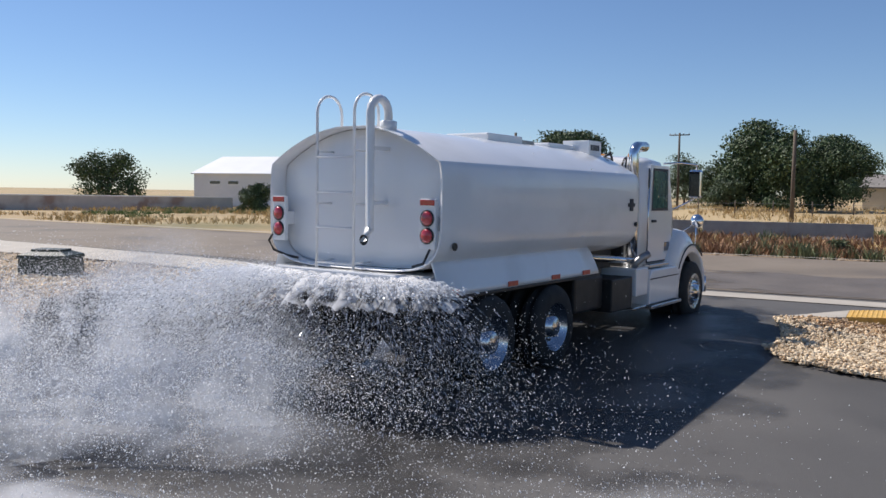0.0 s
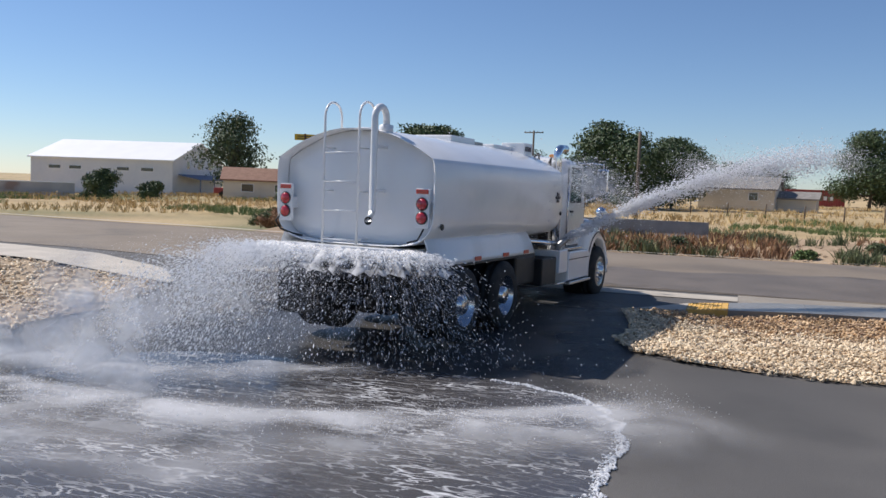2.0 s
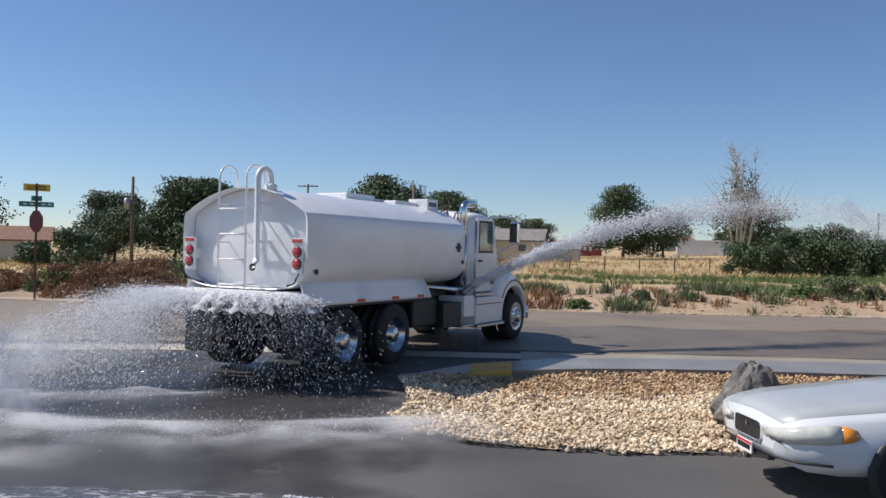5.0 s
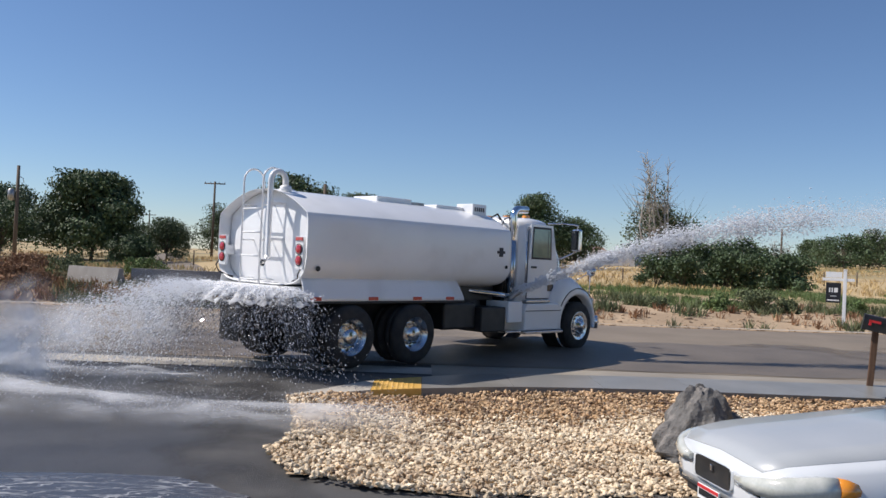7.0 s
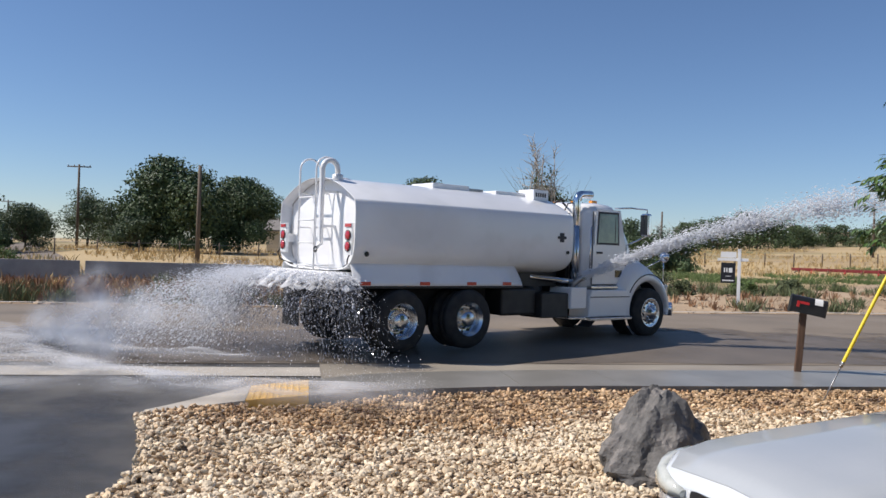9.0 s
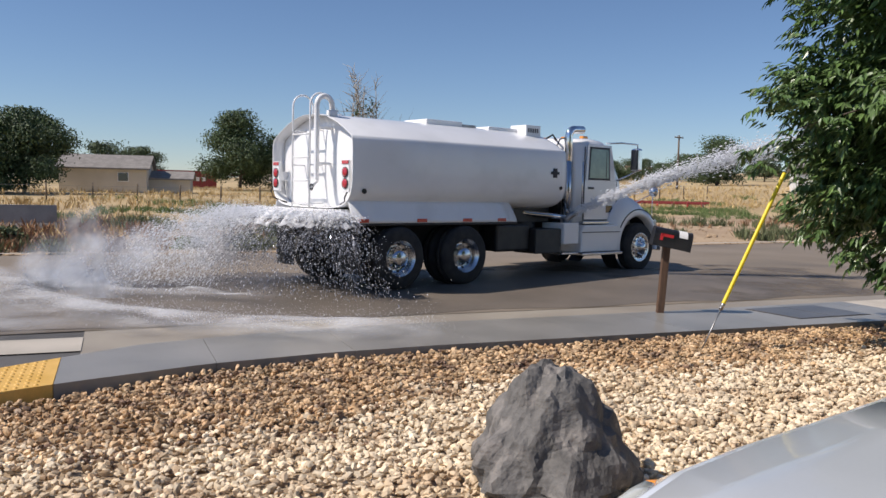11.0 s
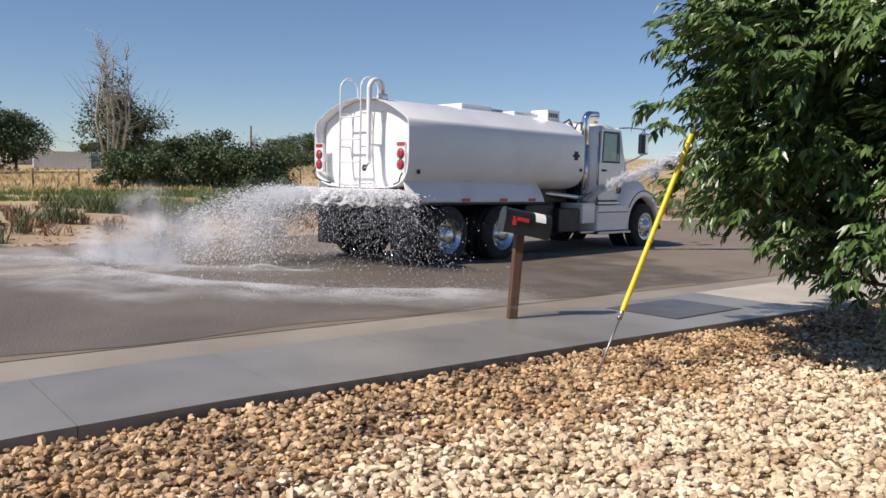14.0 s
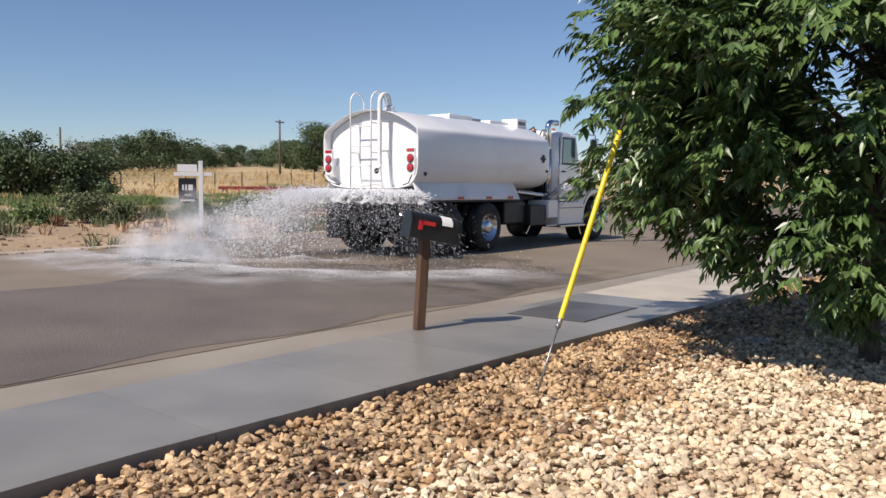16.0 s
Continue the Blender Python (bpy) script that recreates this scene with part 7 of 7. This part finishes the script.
def stones(name, pts, size, material, seed, parent):
    """Rounded uneven stones, each an island of one mesh."""
    g = np.random.default_rng(seed)
    n = len(pts)
    ax = g.normal(size=(n, 3, 3))
    q, _ = np.linalg.qr(ax)
    v = ICO_V[None] * (1 + 0.16 * g.normal(size=(n, len(ICO_V), 1)))
    v = v * (size[:, None, None] * np.stack([g.uniform(0.9, 1.5, n), g.uniform(0.75, 1.1, n), g.uniform(0.5, 0.85, n)], -1)[:, None])
    v = np.einsum("nij,nkj->nki", q, v)
    v[..., 2] *= 0.8
    v += pts[:, None]
    f = (ICO_F[None] + (np.arange(n) * len(ICO_V))[:, None, None]).reshape(-1, 3)
    return tagged(raw(name, v.reshape(-1, 3), f, material, parent, False), kind="stuff")


def bed_points(poly, zf, n, box4, seed, dense):
    g = np.random.default_rng(seed)
    out = []
    while len(out) < n:
        x, y = g.uniform(box4[0], box4[1]), g.uniform(box4[2], box4[3])
        if inside(poly, x, y) and g.random() < dense(x, y):
            out.append((x, y, zf(x, y) + g.uniform(-0.01, 0.035)))
    return np.array(out)


def damp_line(x):
    return -2.75 + 0.25 * math.sin(x * 1.1) + 0.12 * math.sin(x * 3.7) - 1.0 * sstep(-2.5, -6.0, x)


right = bed_points(BED_R, bed_z, 50000, (-9.6, 10, -7.6, -1.0), 5, lambda x, y: 1.0 if x < 3.5 else 0.45)
jit = np.random.default_rng(9).normal(size=len(right)) * 0.28
damp = np.array([p[1] + j > damp_line(p[0]) for p, j in zip(right, jit)])
g9 = np.random.default_rng(11)
stones("pale_rock", right[~damp], g9.uniform(0.013, 0.034, (~damp).sum()), PEBBLE, 1, bed)
stones("damp_rock", right[damp], g9.uniform(0.013, 0.034, damp.sum()), PEBBLE_WET, 2, bed)
left = bed_points(BED_L, left_z, 9000, (-34, -15, -16, -2), 6, lambda x, y: 1.0 if x > -26 else 0.5)
stones("pale_rock", left, g9.uniform(0.035, 0.06, len(left)), PEBBLE, 3, bed)
# the stones beside the path that can be told apart one by one
kinds = []
for k in range(10):
    bm = bmesh.new()
    bmesh.ops.create_icosphere(bm, subdivisions=1, radius=1.0)
    for v in bm.verts:
        v.co *= 1 + 0.15 * random.uniform(-1, 1)
        v.co.x *= 1.25
        v.co.z *= 0.6
    kinds.append([mesh_of("stone", bm.copy(), m) for m in (PEBBLE, PEBBLE_WET)])
    bm.free()
for k in range(300):
    x, y = random.uniform(-5.2, -1.2), random.uniform(-5.0, -1.75)
    wet = y + random.gauss(0, 0.25) > damp_line(x)
    o = new("stone", kinds[k % 10][1 if wet else 0])
    o.parent = bed
    o.matrix_basis = pose(x, y, bed_z(x, y) + 0.03, random.uniform(-25, 25), random.uniform(-25, 25), random.uniform(0, 360)) @ Matrix.Scale(random.uniform(0.022, 0.038), 4)

# thin sheets of foamy water that run over the wet driveway


def foam_sheet(cx, cy, rx, ry, seed, lip=True):
    t = thing("foam_sheet", "thin sheet of foamy water spreading over asphalt", "water", "foam sheets")
    n, rings, verts, faces, rim = 260, 16, [], [], []
    for k in range(rings + 1):
        for i in range(n):
            a = 2 * math.pi * i / n
            c, sn = math.cos(a), math.sin(a)
            r = (abs(c) ** 3.2 + abs(sn) ** 3.2) ** (-1 / 3.2)
            r *= 1 + 0.05 * noise.noise((c * 2.5, sn * 2.5, seed)) + 0.030 * noise.noise((c * 9, sn * 9, seed)) + 0.016 * noise.noise((c * 28, sn * 28, seed))
            x, y = cx + rx * r * c * k / rings, cy + ry * r * sn * k / rings
            verts.append((x, y, height(x, y) + 0.016))
            if k == rings:
                rim.append((x, y, c, sn))
    for k in range(rings):
        for i in range(n):
            p, q = k * n + i, k * n + (i + 1) % n
            faces.append((p, p + n, q + n, q))
    tagged(raw("water_film", verts, faces, FOAM_WEB, t, True), "foam-laced film of water", kind="stuff")
    if not lip:
        return t
    g = np.random.default_rng(int(seed))
    pts = []
    for i in range(n):
        x, y, c, sn = rim[i]
        if c < 0.45:
            continue
        x2, y2 = rim[(i + 1) % n][:2]
        for q in range(20):
            f, inn = g.random(), abs(g.normal()) * 0.055 * (0.5 + 1.2 * abs(noise.noise((i * 0.13, seed, 1))))
            px, py = x + (x2 - x) * f - c * inn, y + (y2 - y) * f - sn * inn
            pts.append((px, py, height(px, py) + 0.018))
    pts = np.array(pts)
    tagged(scatter("foam_rim", pts, g.uniform(0.004, 0.014, len(pts)), np.stack([g.normal(size=len(pts)), g.normal(size=len(pts)), np.zeros(len(pts))], -1), FOAM, t, long=1.6), "white lip of foam", kind="stuff")
    return t


foam_near, foam_far = foam_sheet(-11.1, -11.6, 3.2, 2.5, 4), foam_sheet(-11.6, -8.0, 2.6, 0.95, 11, False)


def motions():
    rows = [
        (0.0, -12.611, -10.612, -0.145, 83.82),
        (0.5, -12.508, -10.014, -0.127, 83.61),
        (1.0, -12.397, -9.402, -0.117, 83.68),
        (1.5, -12.325, -8.813, -0.091, 83.44),
        (2.0, -12.239, -8.200, -0.061, 82.92),
        (2.5, -12.125, -7.564, -0.032, 82.27),
        (3.0, -12.038, -6.946, -0.011, 80.55),
        (3.5, -11.983, -6.291, 0.005, 78.02),
        (4.0, -11.910, -5.582, 0.015, 74.50),
        (6.5, -10.769, -1.571, 0.058, 50.85),
        (7.0, -10.291, -0.920, 0.063, 45.80),
        (7.5, -9.732, -0.247, 0.085, 41.19),
        (8.0, -9.099, 0.402, 0.100, 36.86),
        (8.5, -8.374, 1.006, 0.105, 33.03),
        (9.0, -7.620, 1.552, 0.099, 29.71),
        (9.5, -6.816, 2.056, 0.097, 26.94),
        (10.0, -6.038, 2.536, 0.105, 24.42),
        (12.5, -1.432, 4.604, 0.057, 13.33),
        (13.0, -0.570, 4.805, 0.067, 11.74),
        (13.5, 0.309, 4.990, 0.077, 10.31),
        (14.0, 1.186, 5.165, 0.093, 8.97),
        (14.5, 2.093, 5.326, 0.110, 7.73),
        (15.0, 2.998, 5.487, 0.129, 6.48),
        (15.5, 3.937, 5.599, 0.144, 5.36),
        (16.0, 4.849, 5.711, 0.156, 4.16),
    ]
    poses = [(t, pose(x, y, z, 0, 0, rz)) for t, x, y, z, rz in rows]
    for ob in (truck, spray):
        walk(ob, poses)
    tank = Vector((2.6, 0, 2.0))
    for k, (ob, c) in enumerate(jets):
        go, there = 1.32 + 0.09 * k, 1.55 + 0.13 * k
        own = []
        for t in sorted({r[0] for r in rows} | {round(go, 2), round(there, 2), round((go + there) / 2, 2)}):
            x, y, z, rz = [float(np.interp(t, [r[0] for r in rows], [r[i] for r in rows])) for i in (1, 2, 3, 4)]
            f = sstep(go, there, t)
            own.append((t, pose(x, y, z, 0, 0, rz) @ Matrix.Translation(tank.lerp(c, f))))
        walk(ob, own)
    rolled = 0.0
    turns = []
    for (t0, x0, y0, z0, r0), (t1, x1, y1, z1, r1) in zip(rows, rows[1:]):
        n = max(1, math.ceil(math.hypot(x1 - x0, y1 - y0) / 0.505 / radians(70)))
        for k in range(n):
            turns.append((t0 + (t1 - t0) * k / n, rolled + math.hypot(x1 - x0, y1 - y0) / 0.505 * k / n))
        rolled += math.hypot(x1 - x0, y1 - y0) / 0.505
    turns.append((rows[-1][0], rolled))
    for w in [c for c in truck.children if c.name.startswith("wheel")]:
        l = w.location.copy()
        walk(w, [(t, Matrix.Translation(l) @ Matrix.Rotation(a, 4, "Y")) for t, a in turns])
    walk(cloud, [(0.0, pose(0.1, -1.36, 0.18)), (0.5, pose(-0.2, -1.56, 0.06)), (1.0, pose(-0.5, -1.76, -0.22)), (2.0, pose(-1.1, -2.06, -1.5)), (16.0, pose(-1.1, -2.06, -1.5))])
    walk(foam_near, [(0.0, pose(-6.0, 0.3, -0.06)), (1.4, pose(-5.0, 0.2, -0.06)), (1.9, pose(-1.0, 0.1, -0.01)), (2.3, pose(0, 0, 0)), (16.0, pose(0.05, 0, 0))])
    walk(foam_far, [(0.0, pose(-6.0, 0.1, -0.16)), (3.0, pose(-5.0, 0.1, -0.14)), (4.2, pose(-2.4, 0.05, -0.09)), (5.6, pose(0, 0, 0)), (16.0, pose(0.05, 0.03, 0))])


motions()
